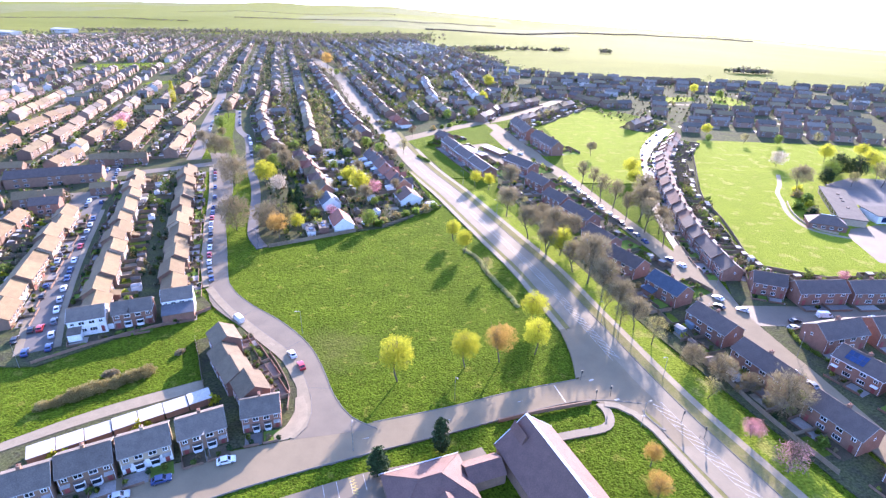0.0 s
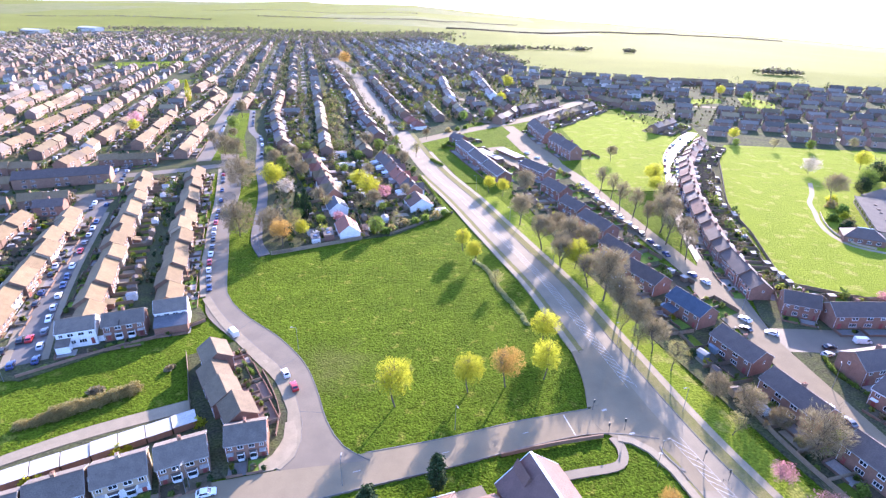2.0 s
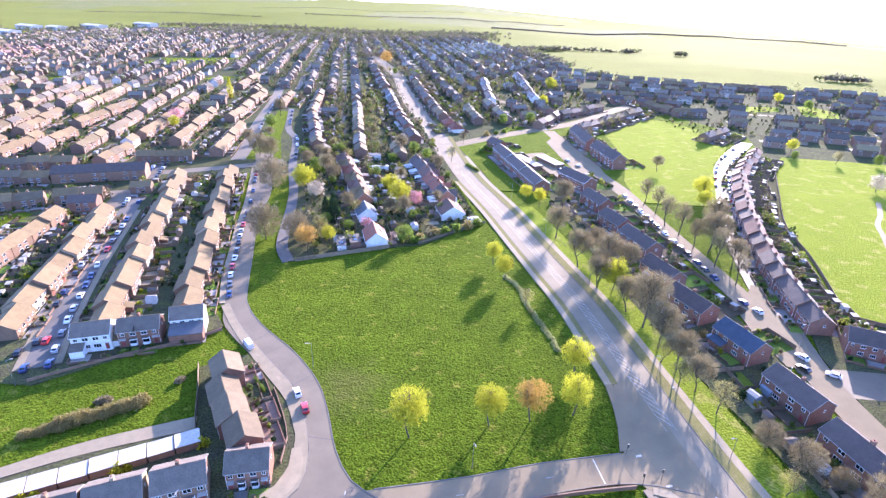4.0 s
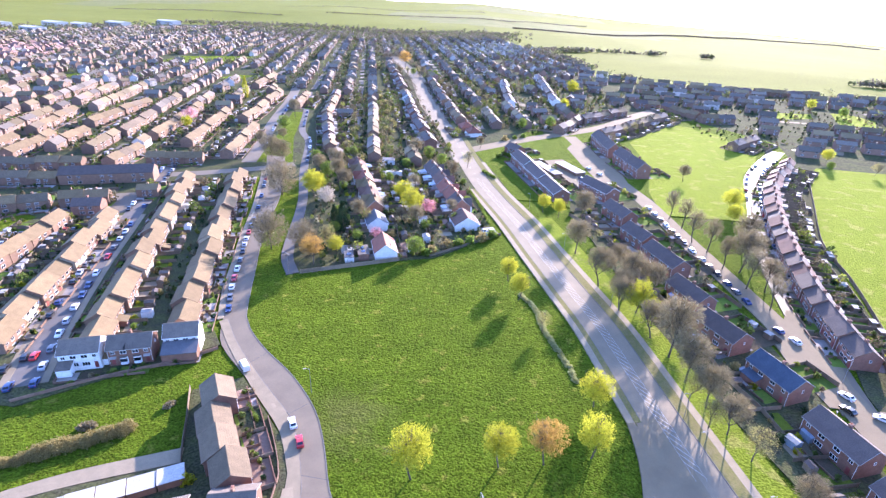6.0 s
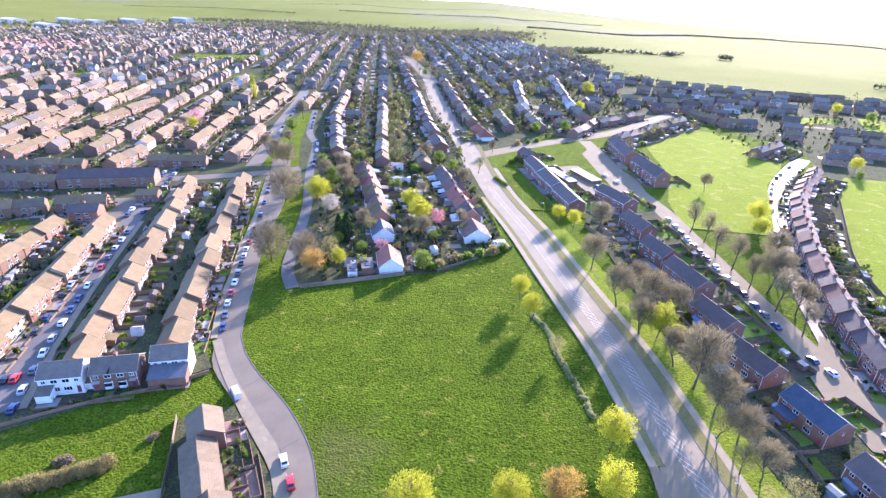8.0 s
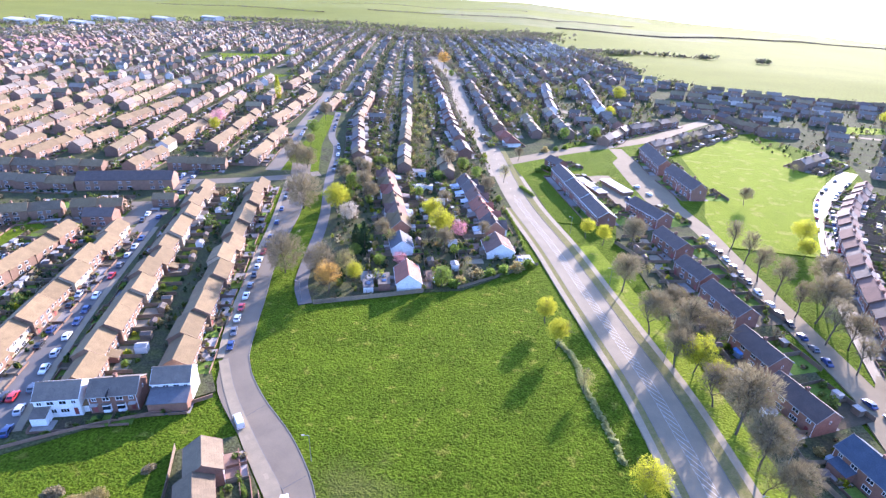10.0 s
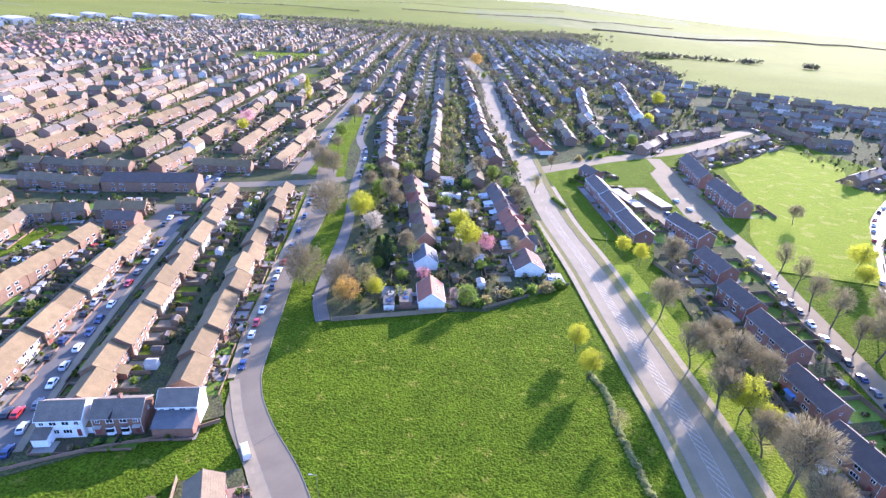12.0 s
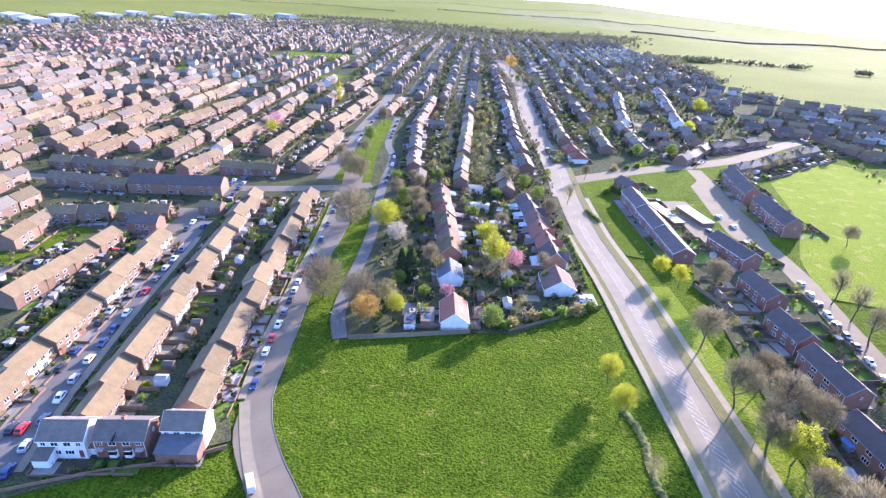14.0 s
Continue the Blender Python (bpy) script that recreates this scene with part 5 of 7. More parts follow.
row(DARK_ROW, (62, 436), (70, 399), 3, "right", stagger=0.8, seed=61, sink=0.3, tall=1.3)
row(DARK_ROW, (71, 390), (81, 358), 2, "right", stagger=0.8, seed=61, sink=0.3, tall=1.3)
copy_thing(PLAIN[1], spot(4, 391, -52))
row(PLAIN, (114, 585), (137, 588), 2, "right", seed=82)
row(PLAIN, (141, 582), (161, 540), 4, "left", seed=83)
row(PLAIN, (160, 533), (190, 540), 2, "right", seed=84)
row(PLAIN, (157, 440), (183, 470), 3, "left", seed=85)
row(PLAIN, (140, 711), (188, 704), 3, "right", seed=86, stagger=1.5)
row(PLAIN, (192, 702), (260, 705), 5, "right", seed=87, stagger=1.5)
row(PLAIN, (264, 703), (330, 700), 4, "right", seed=88, stagger=1.5)

# ---- more terraces to the west and north-west ----
row(WESTERN, (-183, 180), (-193, 231), 4, "right", seed=62)
copy_thing(PLAIN[1], spot(-190, 245, 18, 1.0, -0.05))
copy_thing(PLAIN[0], spot(-178.5, 272, 18, 0.8, -0.05))
row(WESTERN, (-223, 208), (-234, 236), 2, "right", seed=63)
LONG_HALL = house("long brown-roofed brick hall with a gable end", 46, 11, 5.6, 8.6, BROWN_BRICK, TILE_DARK, 6, full=False, porch=False, chimneys=0, name="hall")
copy_thing(LONG_HALL, spot(-211.5, 287.5, 20, 1.0, -0.05))
for i, (x0, y0, x1, y1, k, side) in enumerate((
    (-209, 356, -231, 450, 7, "right"), (-239, 366, -262, 463, 7, "right"), (-264, 368, -281, 428, 5, "right"), (-171, 338, -189, 412, 6, "right"), (-205, 428, -216, 490, 5, "right"),
    (-218, 498, -226, 545, 4, "right"), (-285, 341, -290, 368, 2, "right"), (-324, 359, -346, 426, 6, "right"), (-303, 387, -314, 471, 6, "right"), (-402, 382, -415, 425, 3, "right"), (-374, 365, -388, 415, 4, "right"),
    (-313, 306, -322, 343, 3, "right"), (-292, 306, -303, 353, 4, "right"), (-188, 489, -198, 542, 5, "left"), (-297, 288, -240, 304, 5, "right"), (-211, 319, -182, 330, 3, "right"),
    (-274, 268, -234, 279, 3, "right"), (-234, 235, -213, 248, 2, "right"), (-209, 250, -190, 259, 2, "right"), (-226, 306, -231, 340, 3, "right"), (-262, 568, -275, 645, 6, "right"))):
    row(WESTERN if i % 3 else PLAIN[:1], (x0, y0), (x1, y1), k, side, seed=100 + i, stagger=0.5)


# ---- street trees, garden trees ----
for kind, x, y, s in (
    (LIMES, -13.0, 120.7, 1.1), (LIMES, 6.5, 127.5, 0.95), (BRONZES, 17.0, 130.2, 0.98), (LIMES, 28.3, 134.0, 1.0), (BIG_LIME, 30.8, 152.2, 0.98),
    (LIMES, 5.7, 217.3, 0.9), (LIMES, 9.7, 204.1, 0.78), (BUDDING, 17.8, 184.9, 0.62),
    (BIG_LIME, 50.1, 202.4, 1.0), (BIG_LIME, 54.3, 196.2, 0.85), (BARE, 56.0, 178.5, 1.37), (BARE, 58.1, 167.0, 1.04), (BUDDING, 57.1, 159.8, 0.85), (BUDDING, 59.2, 148.7, 0.85), (BUDDING, 66.4, 139.1, 0.95),
    (BARE, 39.6, 219.6, 1.10), (BARE, 48.0, 231.5, 0.95), (BARE, 52.5, 188.0, 1.0), (BARE, 60.8, 156.5, 0.9), (BARE, 63.5, 147.5, 0.82), (BARE, 44.8, 203.0, 0.9), (BARE, 50.5, 219.0, 1.04), (BARE, 57.0, 214.5, 0.85), (BARE, 32.8, 246.0, 1.01), (BARE, 46, 209.5, 0.91), (BARE, 61, 189, 0.78),
    (SPREAD, 74.8, 128.8, 0.62), (SPREAD, 80.5, 122.2, 0.60), (BUDDING, 72.9, 114.0, 0.68), (SPREAD, 86.0, 117.2, 0.45), (SPREAD, 90.5, 108.5, 0.92), (PINKS[:1], 77.4, 99.5, 1.0), (PINKS[1:], 80.5, 88.6, 1.35), (SHRUBS, 94, 97, 1.4),
    (BRONZES, 48.6, 90.5, 0.6), (BRONZES, 46.2, 80.8, 0.65),
    (LIMES, 20.5, 291.3, 0.8), (LIMES, 27.5, 285.5, 0.78), (BARE, 39.0, 283.1, 0.98), (BUDDING, 44.0, 262, 0.5),
    (SPREAD, -93.0, 225.8, 1.15), (SPREAD, -114.0, 286.5, 1.3), (BIG_LIME, -96.0, 285.5, 1.3), (BRONZES, -71.0, 215.6, 1.15), (SPREAD, -79.0, 226.6, 0.95), (SPREAD, -74.5, 222.5, 0.70), (BUDDING, -69.2, 228.2, 1.0), (BIG_LIME, -65.0, 226.2, 0.75),
    (BIG_LIME, -42.5, 272.3, 1.05), (BIG_LIME, -50.6, 290.3, 0.9), (PINKS[:1], -34.7, 274.0, 1.4), (PINKS[:1], -52.4, 242.5, 0.95), (BARE, -38.0, 258.5, 0.80), (GREENS, -33.5, 258.0, 0.45), (GREENS, -33.0, 231.0, 0.85), (GREENS, -21, 268, 0.5), (BUDDING, -26, 248, 0.5), (GREENS, -60, 240, 0.55), (BARE, -66, 262, 0.65), (GREENS, -55, 300, 0.6), (BARE, -48, 306, 0.7), (GREENS, -64, 318, 0.6), (BUDDING, -72, 300, 0.6), (BARE, -24, 276, 0.6), (GREENS, -18, 290, 0.5), (BARE, -30, 330, 0.7), (GREENS, -60, 345, 0.7), (BUDDING, -88, 345, 0.8), (GREENS, -40, 355, 0.7), (BARE, -46, 262, 0.55), (BUDDING, -61, 258, 0.7), (GREENS, -75, 262, 0.7), (GREENS, -72, 245, 0.6), (BARE, -84, 300, 0.80), (BARE, -92, 312, 0.90), (GREENS, -100, 318, 0.9), (BARE, -106, 322, 0.90), (GREENS, -97, 300, 0.7), (WHITES, -86.9, 278.0, 1.3), (BUDDING, -58, 280, 0.55),
    (SLIM, 81.8, 295.0, 1.04), (SLIM, 85.2, 284.0, 1.01), (SLIM, 86.2, 268.8, 1.04), (SLIM, 89.5, 258.5, 1.04), (SLIM, 91.5, 244.0, 0.98), (BARE, 97.7, 242.6, 1.17), (SLIM, 95.5, 228.5, 1.10), (BARE, 102.0, 227.6, 0.98), (SLIM, 98.5, 213.5, 0.91),
    (BARE, 104, 358, 0.70), (BIG_LIME, 116, 312, 0.95), (BIG_LIME, 111.9, 296.0, 0.8), (BARE, 105, 262, 1.10), (BARE, 103, 248, 1.04),
    (WHITES, 222, 339.5, 1.5), (BARE, 203, 286, 1.1), (BIG_LIME, 262, 352, 1.1), (BIG_LIME, 212.3, 422.4, 0.8), (GREENS, 300, 335, 1.2), (BIG_LIME, 292, 360, 1.0),
    (SPREAD, -147.1, 348.5, 1.0), (SPREAD, -139, 345, 0.9), (GREENS, -167.2, 416.4, 1.05), (BARE, -175.9, 458.6, 1.00), (BARE, -155.2, 385, 0.70), (BARE, -160, 362, 0.80),
    (BUDDING, -24.1, 355.0, 0.85), (PINKS[:1], -242, 417, 1.9), (BIG_LIME, -235, 401, 0.8), (BIG_LIME, 58, 628, 1.3), (BIG_LIME, 45, 548, 0.9), (GREENS, 30, 475, 0.9), (GREENS, 8, 462, 0.9),
    (PINKS[:1], 158, 183, 0.8), (BARE, -20, 400, 0.60), (GREENS, -118, 350, 0.6), (BARE, -106, 345, 0.70), (BARE, -100, 338, 0.70), (GREENS, -98, 362, 0.7), (BARE, -58, 365, 0.90), (GREENS, -50, 368, 0.8), (BUDDING, -95, 395, 0.7), (GREENS, -85, 300, 0.5),
):
    plant(kind, x, y, s)
copy_thing(CYPRESS, spot(-1.0, 95.1, 0, 1.6))
copy_thing(CYPRESS, spot(-15.3, 88.0, 40, (1.75, 1.75, 1.25)))
copy_thing(FIRS, spot(-69.8, 250.5, 0, 1.6))
copy_thing(FIRS, spot(-74.5, 253.5, 50, 1.25))
copy_thing(POPLAR, spot(-250.5, 524.7, 0, 1.15))
copy_thing(BRONZES[0], spot(-149, 770, 0, 1.9))
for i, (x, y, turn, k) in enumerate(((-104.8, 109.0, 30, 0.72), (-101.9, 110.7, 50, 0.7), (-98.9, 113.0, 38, 1.02), (-96.0, 115.4, 20, 1.06), (-93.2, 117.0, 45, 0.86), (-90.6, 118.8, 60, 0.84), (-87.8, 121.0, 35, 0.98), (-84.9, 123.2, 38, 0.92))):
    copy_thing(LOW_HEDGE[i % 3], spot(x, y, turn + 25 * (i % 2), (k * 1.2, k * 1.3, k * 1.4)))
for x, y, turn, k in ((-94.6, 122.6, 30, 1.0), (-79.5, 133.0, 70, 0.75)):
    copy_thing(TWIGGY, spot(x, y, turn, k))

# ---- parked cars ----
for colour, x, y, turn in (("van", -67.6, 150.9, 133), ("white", -45.5, 132.0, 122), ("red", -41.5, 126.5, 118), ("white", -51.0, 91.0, 20), ("blue", -63.5, 85.5, 22), ("silver", -70.5, 81.0, 25),
                           ("red", -128.5, 144.5, 113), ("black", -132, 138, 115), ("van", 133.5, 156.5, 0), ("white", 101.5, 168, 120), ("white", 106.5, 160, 150), ("black", 99.0, 162, 120), ("black", 121, 153, 10), ("red", 138, 153, 5),
                           ("white", 150, 155, 0), ("orange", 165, 154, 0), ("silver", 118, 149, 20), ("white", 103.5, 125, 100), ("grey", 105.5, 119.5, 100), ("blue", 95.8, 199.5, 108), ("white", 98.8, 194, 108),
                           ("white", -6.6, 261, 100), ("white", -3.6, 262, 100), ("blue", 44, 349, 118), ("white", 50.5, 371, 118), ("white", 56, 360, 118)):
    park(colour, x, y, turn)
park_along(STREET_W, -3.0, 7.0, 71, 0.6)
park_along(STREET_W, 3.0, 7.0, 72, 0.6)
park_along(CURVE_OUT[1:8], -1.3, 6.4, 73, 0.85, 0.05, 0.97)
park_along([(76, 315), (82, 280), (90, 240), (97, 205)], 2.6, 6.5, 74, 0.7)
park_along([(176, 420), (151, 378), (127, 307), (115, 256), (109, 222)], -3.6, 6.5, 75, 0.8)
park_along([(176, 420), (151, 378), (127, 307), (115, 256)], 3.6, 7.5, 76, 0.6)
park_along([(-165, 370), (-186, 440), (-212, 540)], 3.5, 7, 77, 0.7)
park_along([(-119, 330), (-138, 388), (-155, 420), (-175, 480)], 1.2, 7, 78, 0.6)

# cars in the western car park
for i in range(9):
    park(MIX[i], -206 + i * 2.9, 214.5 + i * 1.4, 115)
for i in range(4):
    park(MIX[-i], -203 + i * 3.2, 206 + i * 1.5, 115)

# ---- street lamps ----
for x, y, turn in ((-45.1, 144.2, 200), (-55.7, 91.4, 280), (-122.3, 125.5, 30), (54.6, 138.6, 200), (109.9, 133.5, 60), (13.6, 294.7, 200), (28.2, 248.1, 200), (-78, 208, 180), (-55.5, 92.8, 280), (-22, 94.6, 90), (50.7, 103.2, 20), (63.5, 122.0, 200), (54.0, 152, 200), (3.0, 113, 290), (42, 205, 200), (66, 171, 30), (88, 150, 60), (104, 175, 200)):
    copy_thing(LAMP, spot(x, y, turn))

# ---- fence along the field ----
fence_line((-73, 207.8), (-38.5, 225.5))
for x, y, s in ((-91.6, 92.0, 1.5), (-89.4, 93.2, 1.2), (-76.4, 101.8, 1.6), (-74.8, 102.6, 1.3), (-61.6, 111.6, 1.5)):
    plant(SHRUBS[2], x, y, s)
for i, (x, y) in enumerate(((-3, 388), (1, 384), (4, 387), (8, 385.5), (-6, 382), (2, 391), (9, 440), (3, 434), (-4, 428), (60, 448), (68, 462), (75, 470), (84, 452))):
    plant(SHRUBS[(0, 0, 3)[i % 3]], x, y, 1.9)
for x, y, s in ((88, 470, 0.6), (96, 480, 0.7), (120, 520, 0.7), (104, 492, 0.5), (152, 430, 0.6), (230, 398, 0.8), (255, 396, 0.7), (286, 398, 0.9), (205, 402, 0.6)):
    plant(GREENS if int(x) % 2 else BUDDING, x, y, s)
for i, (x, y) in enumerate(((-127, 712), (-116, 716), (-136, 722), (-106, 710), (-142, 705), (-124, 728), (-98, 702))):
    plant((GREENS, BARE, BUDDING)[i % 3], x, y, 0.8)


ribbon("road", [(228, 556), (250, 556), (285, 548), (312, 541), (345, 566)], -3, 3, 0.05, WORN, "pale street beside the small greens", "road")
ribbon("road", [(232, 448), (248, 470), (290, 472), (330, 474)], -3.5, 3.5, 0.05, WORN, "pale street between the eastern houses", "road")
plant(LIMES, 284, 612, 1.0, 3)
plant(GREENS, 303, 590, 1.0, 4)

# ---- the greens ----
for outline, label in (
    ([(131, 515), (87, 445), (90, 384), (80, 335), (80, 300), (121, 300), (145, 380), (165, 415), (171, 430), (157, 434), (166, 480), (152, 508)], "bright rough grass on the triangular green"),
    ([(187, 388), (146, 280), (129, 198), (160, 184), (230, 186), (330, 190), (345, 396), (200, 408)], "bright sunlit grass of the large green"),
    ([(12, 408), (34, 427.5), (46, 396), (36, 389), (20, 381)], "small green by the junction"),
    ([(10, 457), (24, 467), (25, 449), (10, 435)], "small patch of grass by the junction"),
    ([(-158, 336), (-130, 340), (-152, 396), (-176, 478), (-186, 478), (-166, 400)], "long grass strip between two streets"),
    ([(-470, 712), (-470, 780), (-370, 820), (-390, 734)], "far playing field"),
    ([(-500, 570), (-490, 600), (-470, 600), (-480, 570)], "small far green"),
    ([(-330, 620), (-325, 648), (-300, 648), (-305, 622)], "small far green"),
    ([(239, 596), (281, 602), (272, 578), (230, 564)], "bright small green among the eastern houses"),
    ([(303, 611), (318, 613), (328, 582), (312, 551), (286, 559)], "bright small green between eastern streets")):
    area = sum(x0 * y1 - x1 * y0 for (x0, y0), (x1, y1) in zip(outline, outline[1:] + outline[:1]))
    # Greens labelled bright get the grass colour that holds the sun's glare.
    plot(outline if area > 0 else outline[::-1], GLARE_GRASS if "bright" in label else GRASS, label, "green", "green", 0.045)

# ---- the far town ----
# Far brick and grey tiles are lightened: distance haze is put into their colour.
FAR_WALL = surface("haze-lightened far brick", (0.235, 0.145, 0.100), (0.18, 0.112, 0.08), 30, 0.5, 0.85, 0, island=0.35)
FAR_PALE = surface("far render", (0.52, 0.48, 0.43), (0.43, 0.39, 0.35), 30, 0.5, 0.85, 0, island=0.2)
FAR_ROOF = surface("far brown tiles", (0.205, 0.155, 0.082), (0.152, 0.116, 0.064), 60, 0.6, 0.9, 0, island=0.35, spec=0.25)
FAR_SLATE = surface("haze-lightened far grey tiles", (0.175, 0.146, 0.112), (0.13, 0.109, 0.087), 60, 0.6, 0.9, 0, island=0.35, spec=0.25)
FAR_RED = surface("far red tiles", (0.25, 0.125, 0.09), (0.19, 0.105, 0.08), 60, 0.6, 0.75, 0, island=0.3)
TAKEN = [(ob.matrix_basis.translation.x, ob.matrix_basis.translation.y) for ob in scene.objects if ob.parent is None and ob.name.split(".")[0] in ("house", "hall") and ob not in PROTOTYPES]
KEEP_CLEAR = [[(-96, 278), (-112, 284), (-152, 400), (-218, 580), (-200, 580), (-133, 390), (-108, 325)], [(-100, 200), (-5, 260), (-30, 350), (-128, 345)], [(-30, 60), (240, 60), (240, 400), (165, 450), (105, 530), (30, 440), (-30, 400)], [(-30, 385), (5, 400), (118, 540), (160, 605), (150, 612), (105, 560), (-45, 420)], [(87, 445), (78, 330), (112, 310), (156, 405), (152, 480), (131, 520)], [(187, 395), (140, 280), (125, 195), (160, 180), (330, 160), (330, 380), (216, 390)],
              [(-470, 705), (-475, 785), (-365, 825), (-385, 730)], [(-136, 335), (-158, 335), (-230, 560), (-200, 570)], [(-505, 565), (-495, 605), (-465, 605), (-475, 565)], [(-335, 615), (-330, 655), (-295, 655), (-300, 615)],
              [(226, 550), (232, 605), (284, 612), (322, 622), (338, 580), (314, 540), (262, 545)]]
MAIN_LINE = resampled(smoothed(MAIN[:8]), 90)
GRID = {}
for x, y in TAKEN:
    GRID.setdefault((int(x // 20), int(y // 20)), []).append((x, y))


def free(x, y, gap=13.0, strict=True):
    i, j = int(x // 20), int(y // 20)
    for a in (-1, 0, 1):
        for b in (-1, 0, 1):
            for px, py in GRID.get((i + a, j + b), ()):
                if (px - x) ** 2 + (py - y) ** 2 < gap * gap:
                    return False
    if not strict:
        return True
    if any(inside(x, y, o) for o in KEEP_CLEAR) or any((p.x - x) ** 2 + (p.y - y) ** 2 < 15 ** 2 for p in MAIN_LINE):
        return False
    return inside(x, y, TOWN_EDGE)


def far_house(sh, x, y, turn, w, d, he, hr, wall, roof, z):
    c, s = math.cos(turn), math.sin(turn)

    def put(pts):
        return [(x + a * c - b * s, y + a * s + b * c, z + q) for a, b, q in pts]

    o = [(-d / 2, -1.0), (d / 2, -1.0), (d / 2, he), (0, hr), (-d / 2, he)]
    sh.add(put([(-w / 2, a, q) for a, q in o] + [(w / 2, a, q) for a, q in o]), [(4, 3, 2, 1, 0), (5, 6, 7, 8, 9)] + [(i, (i + 1) % 5, 5 + (i + 1) % 5, 5 + i) for i in range(5)], wall)
    e, k = 0.35, (hr - he) / (d / 2)
    y1, z1 = d / 2 + e, he - e * k
    r = [(-y1, z1), (0, hr), (y1, z1), (y1, z1 + 0.2), (0, hr + 0.2), (-y1, z1 + 0.2)]
    sh.add(put([(-w / 2 - 0.2, a, q) for a, q in r] + [(w / 2 + 0.2, a, q) for a, q in r]), [(5, 4, 1, 0), (4, 3, 2, 1), (6, 7, 10, 11), (7, 8, 9, 10)] + [(i, (i + 1) % 6, 6 + (i + 1) % 6, 6 + i) for i in range(6)], roof)
    b = [(-0.4, -0.5), (0.4, -0.5), (0.4, 0.5), (-0.4, 0.5)]
    sh.add(put([(p, q, hr - 0.8) for p, q in b] + [(p, q, hr + 1.1) for p, q in b]), [(4, 5, 6, 7), (0, 1, 5, 4), (1, 2, 6, 5), (2, 3, 7, 6), (3, 0, 4, 7)], wall)
    for side in (-1, 1):
        for px in (-w * 0.3, w * 0.3):
            for q in ((1.0, 2.2), (3.5, 4.6)):
                for m, inset, out in ((5, 0.0, 0.05), (6, 0.14, 0.07)):
                    yy = side * (d / 2 + out)
                    ring = [(px - 0.9 + inset, yy, q[0] + inset), (px + 0.9 - inset, yy, q[0] + inset), (px + 0.9 - inset, yy, q[1] - inset), (px - 0.9 + inset, yy, q[1] - inset)]
                    sh.add(put(ring), [(0, 1, 2, 3) if side < 0 else (3, 2, 1, 0)], m)


def far_town():
    rnd = random.Random(7)
    sh, gardens, streets, bushes = Shape(), [], Shape(), []
    zones = (  # west, middle and east: the way the rows run, spacing, extent
        ((-0.25, 0.968), 25.0, lambda x, y: x < -185 - (y - 330) * 0.12 and y > 150 and (x < -245 or y > 335)),
        ((-0.26, 0.966), 24.0, lambda x, y: -185 - (y - 330) * 0.12 <= x < 60 and y > 350),
        ((0.976, -0.22), 31.0, lambda x, y: (x >= 60 and y > 545) or (x > 200 and y > 400)))
    for way, gap, where in zones:
        u = Vector(way)
        v = Vector((-u.y, u.x))
        for i in range(-50, 70):
            shift = rnd.uniform(0, 40)
            for j in range(-110, 130):
                p = Vector((-250, 700)) + v * (i * gap) + u * (j * (18.6 if where is zones[2][2] else 13.2) + shift)
                turn = math.atan2(u.y, u.x)
                block = math.floor(j / 9 + i * 0.37)
                if j % 9 == 8:
                    continue
                seed = (block * 7919 + i * 104729) % 1000
                if seed % 5 == 0 and where is not zones[2][2]:
                    turn += math.pi / 2
                    if j % 2:
                        continue
                p = p + Vector((rnd.uniform(-1, 1), rnd.uniform(-1, 1)))
                if not where(p.x, p.y) or math.hypot(p.x, p.y) > 1560 or abs(math.atan2(p.x, p.y + 60)) > 1.12 or p.y < 80 or not free(p.x, p.y, 15):
                    continue
                if rnd.random() < (0.10 if where is zones[2][2] else 0.06):
                    continue
                red = inside(p.x, p.y, [(-820, 640), (-680, 590), (-600, 700), (-680, 860), (-820, 800)])
                white = inside(p.x, p.y, [(-170, 960), (-40, 930), (70, 1060), (70, 1130), (-60, 1200)])
                roof = 4 if red else (3 if rnd.random() < (0.5 if where is zones[0][2] else 0.5) else 2)
                if seed % 11 == 3:
                    roof = 3
                afar = p.y > 540
                if afar and not red and rnd.random() < 0.45:
                    roof = 3
                if afar and where is not zones[2][2]:
                    turn += rnd.choice((0, 0, 1.57, 1.57, 0.35, -0.4))
                wall = 1 if (white or (afar and rnd.random() < 0.10) or rnd.random() < (0.0 if where is zones[2][2] else 0.03)) else 0
                far_house(sh, p.x, p.y, turn, (13.8 if where is zones[2][2] else 9.4 if afar else 12.9) + rnd.uniform(-0.6, 0.2), 7.4 if afar else 7.8, 4.8 + rnd.uniform(-0.4, 0.3), 7.2 + rnd.uniform(-0.5, 0.4), wall, roof, fall(p.x, p.y))
                q = p + v * gap / 2
                z = fall(q.x, q.y)
                if i % 2 and free(q.x, q.y, 9):
                    a, b = u * 6.7, v * 2.6
                    streets.add([(r.x, r.y, z + 0.05) for r in (q - a - b, q + a - b, q + a + b, q - a + b)] + [(r.x, r.y, z - 1) for r in (q - a - b, q + a - b, q + a + b, q - a + b)],
                                [(3, 2, 1, 0) if v.cross(u) > 0 else (0, 1, 2, 3), (0, 1, 5, 4), (1, 2, 6, 5), (2, 3, 7, 6), (3, 0, 4, 7)])
                elif free(q.x, q.y, 9):
                    for _ in range(6):
                        g = q + u * rnd.uniform(-6.5, 6.5) + v * rnd.uniform(-5.5, 5.5)
                        bushes.append((g.x, g.y))
                gardens.append((q.x, q.y))
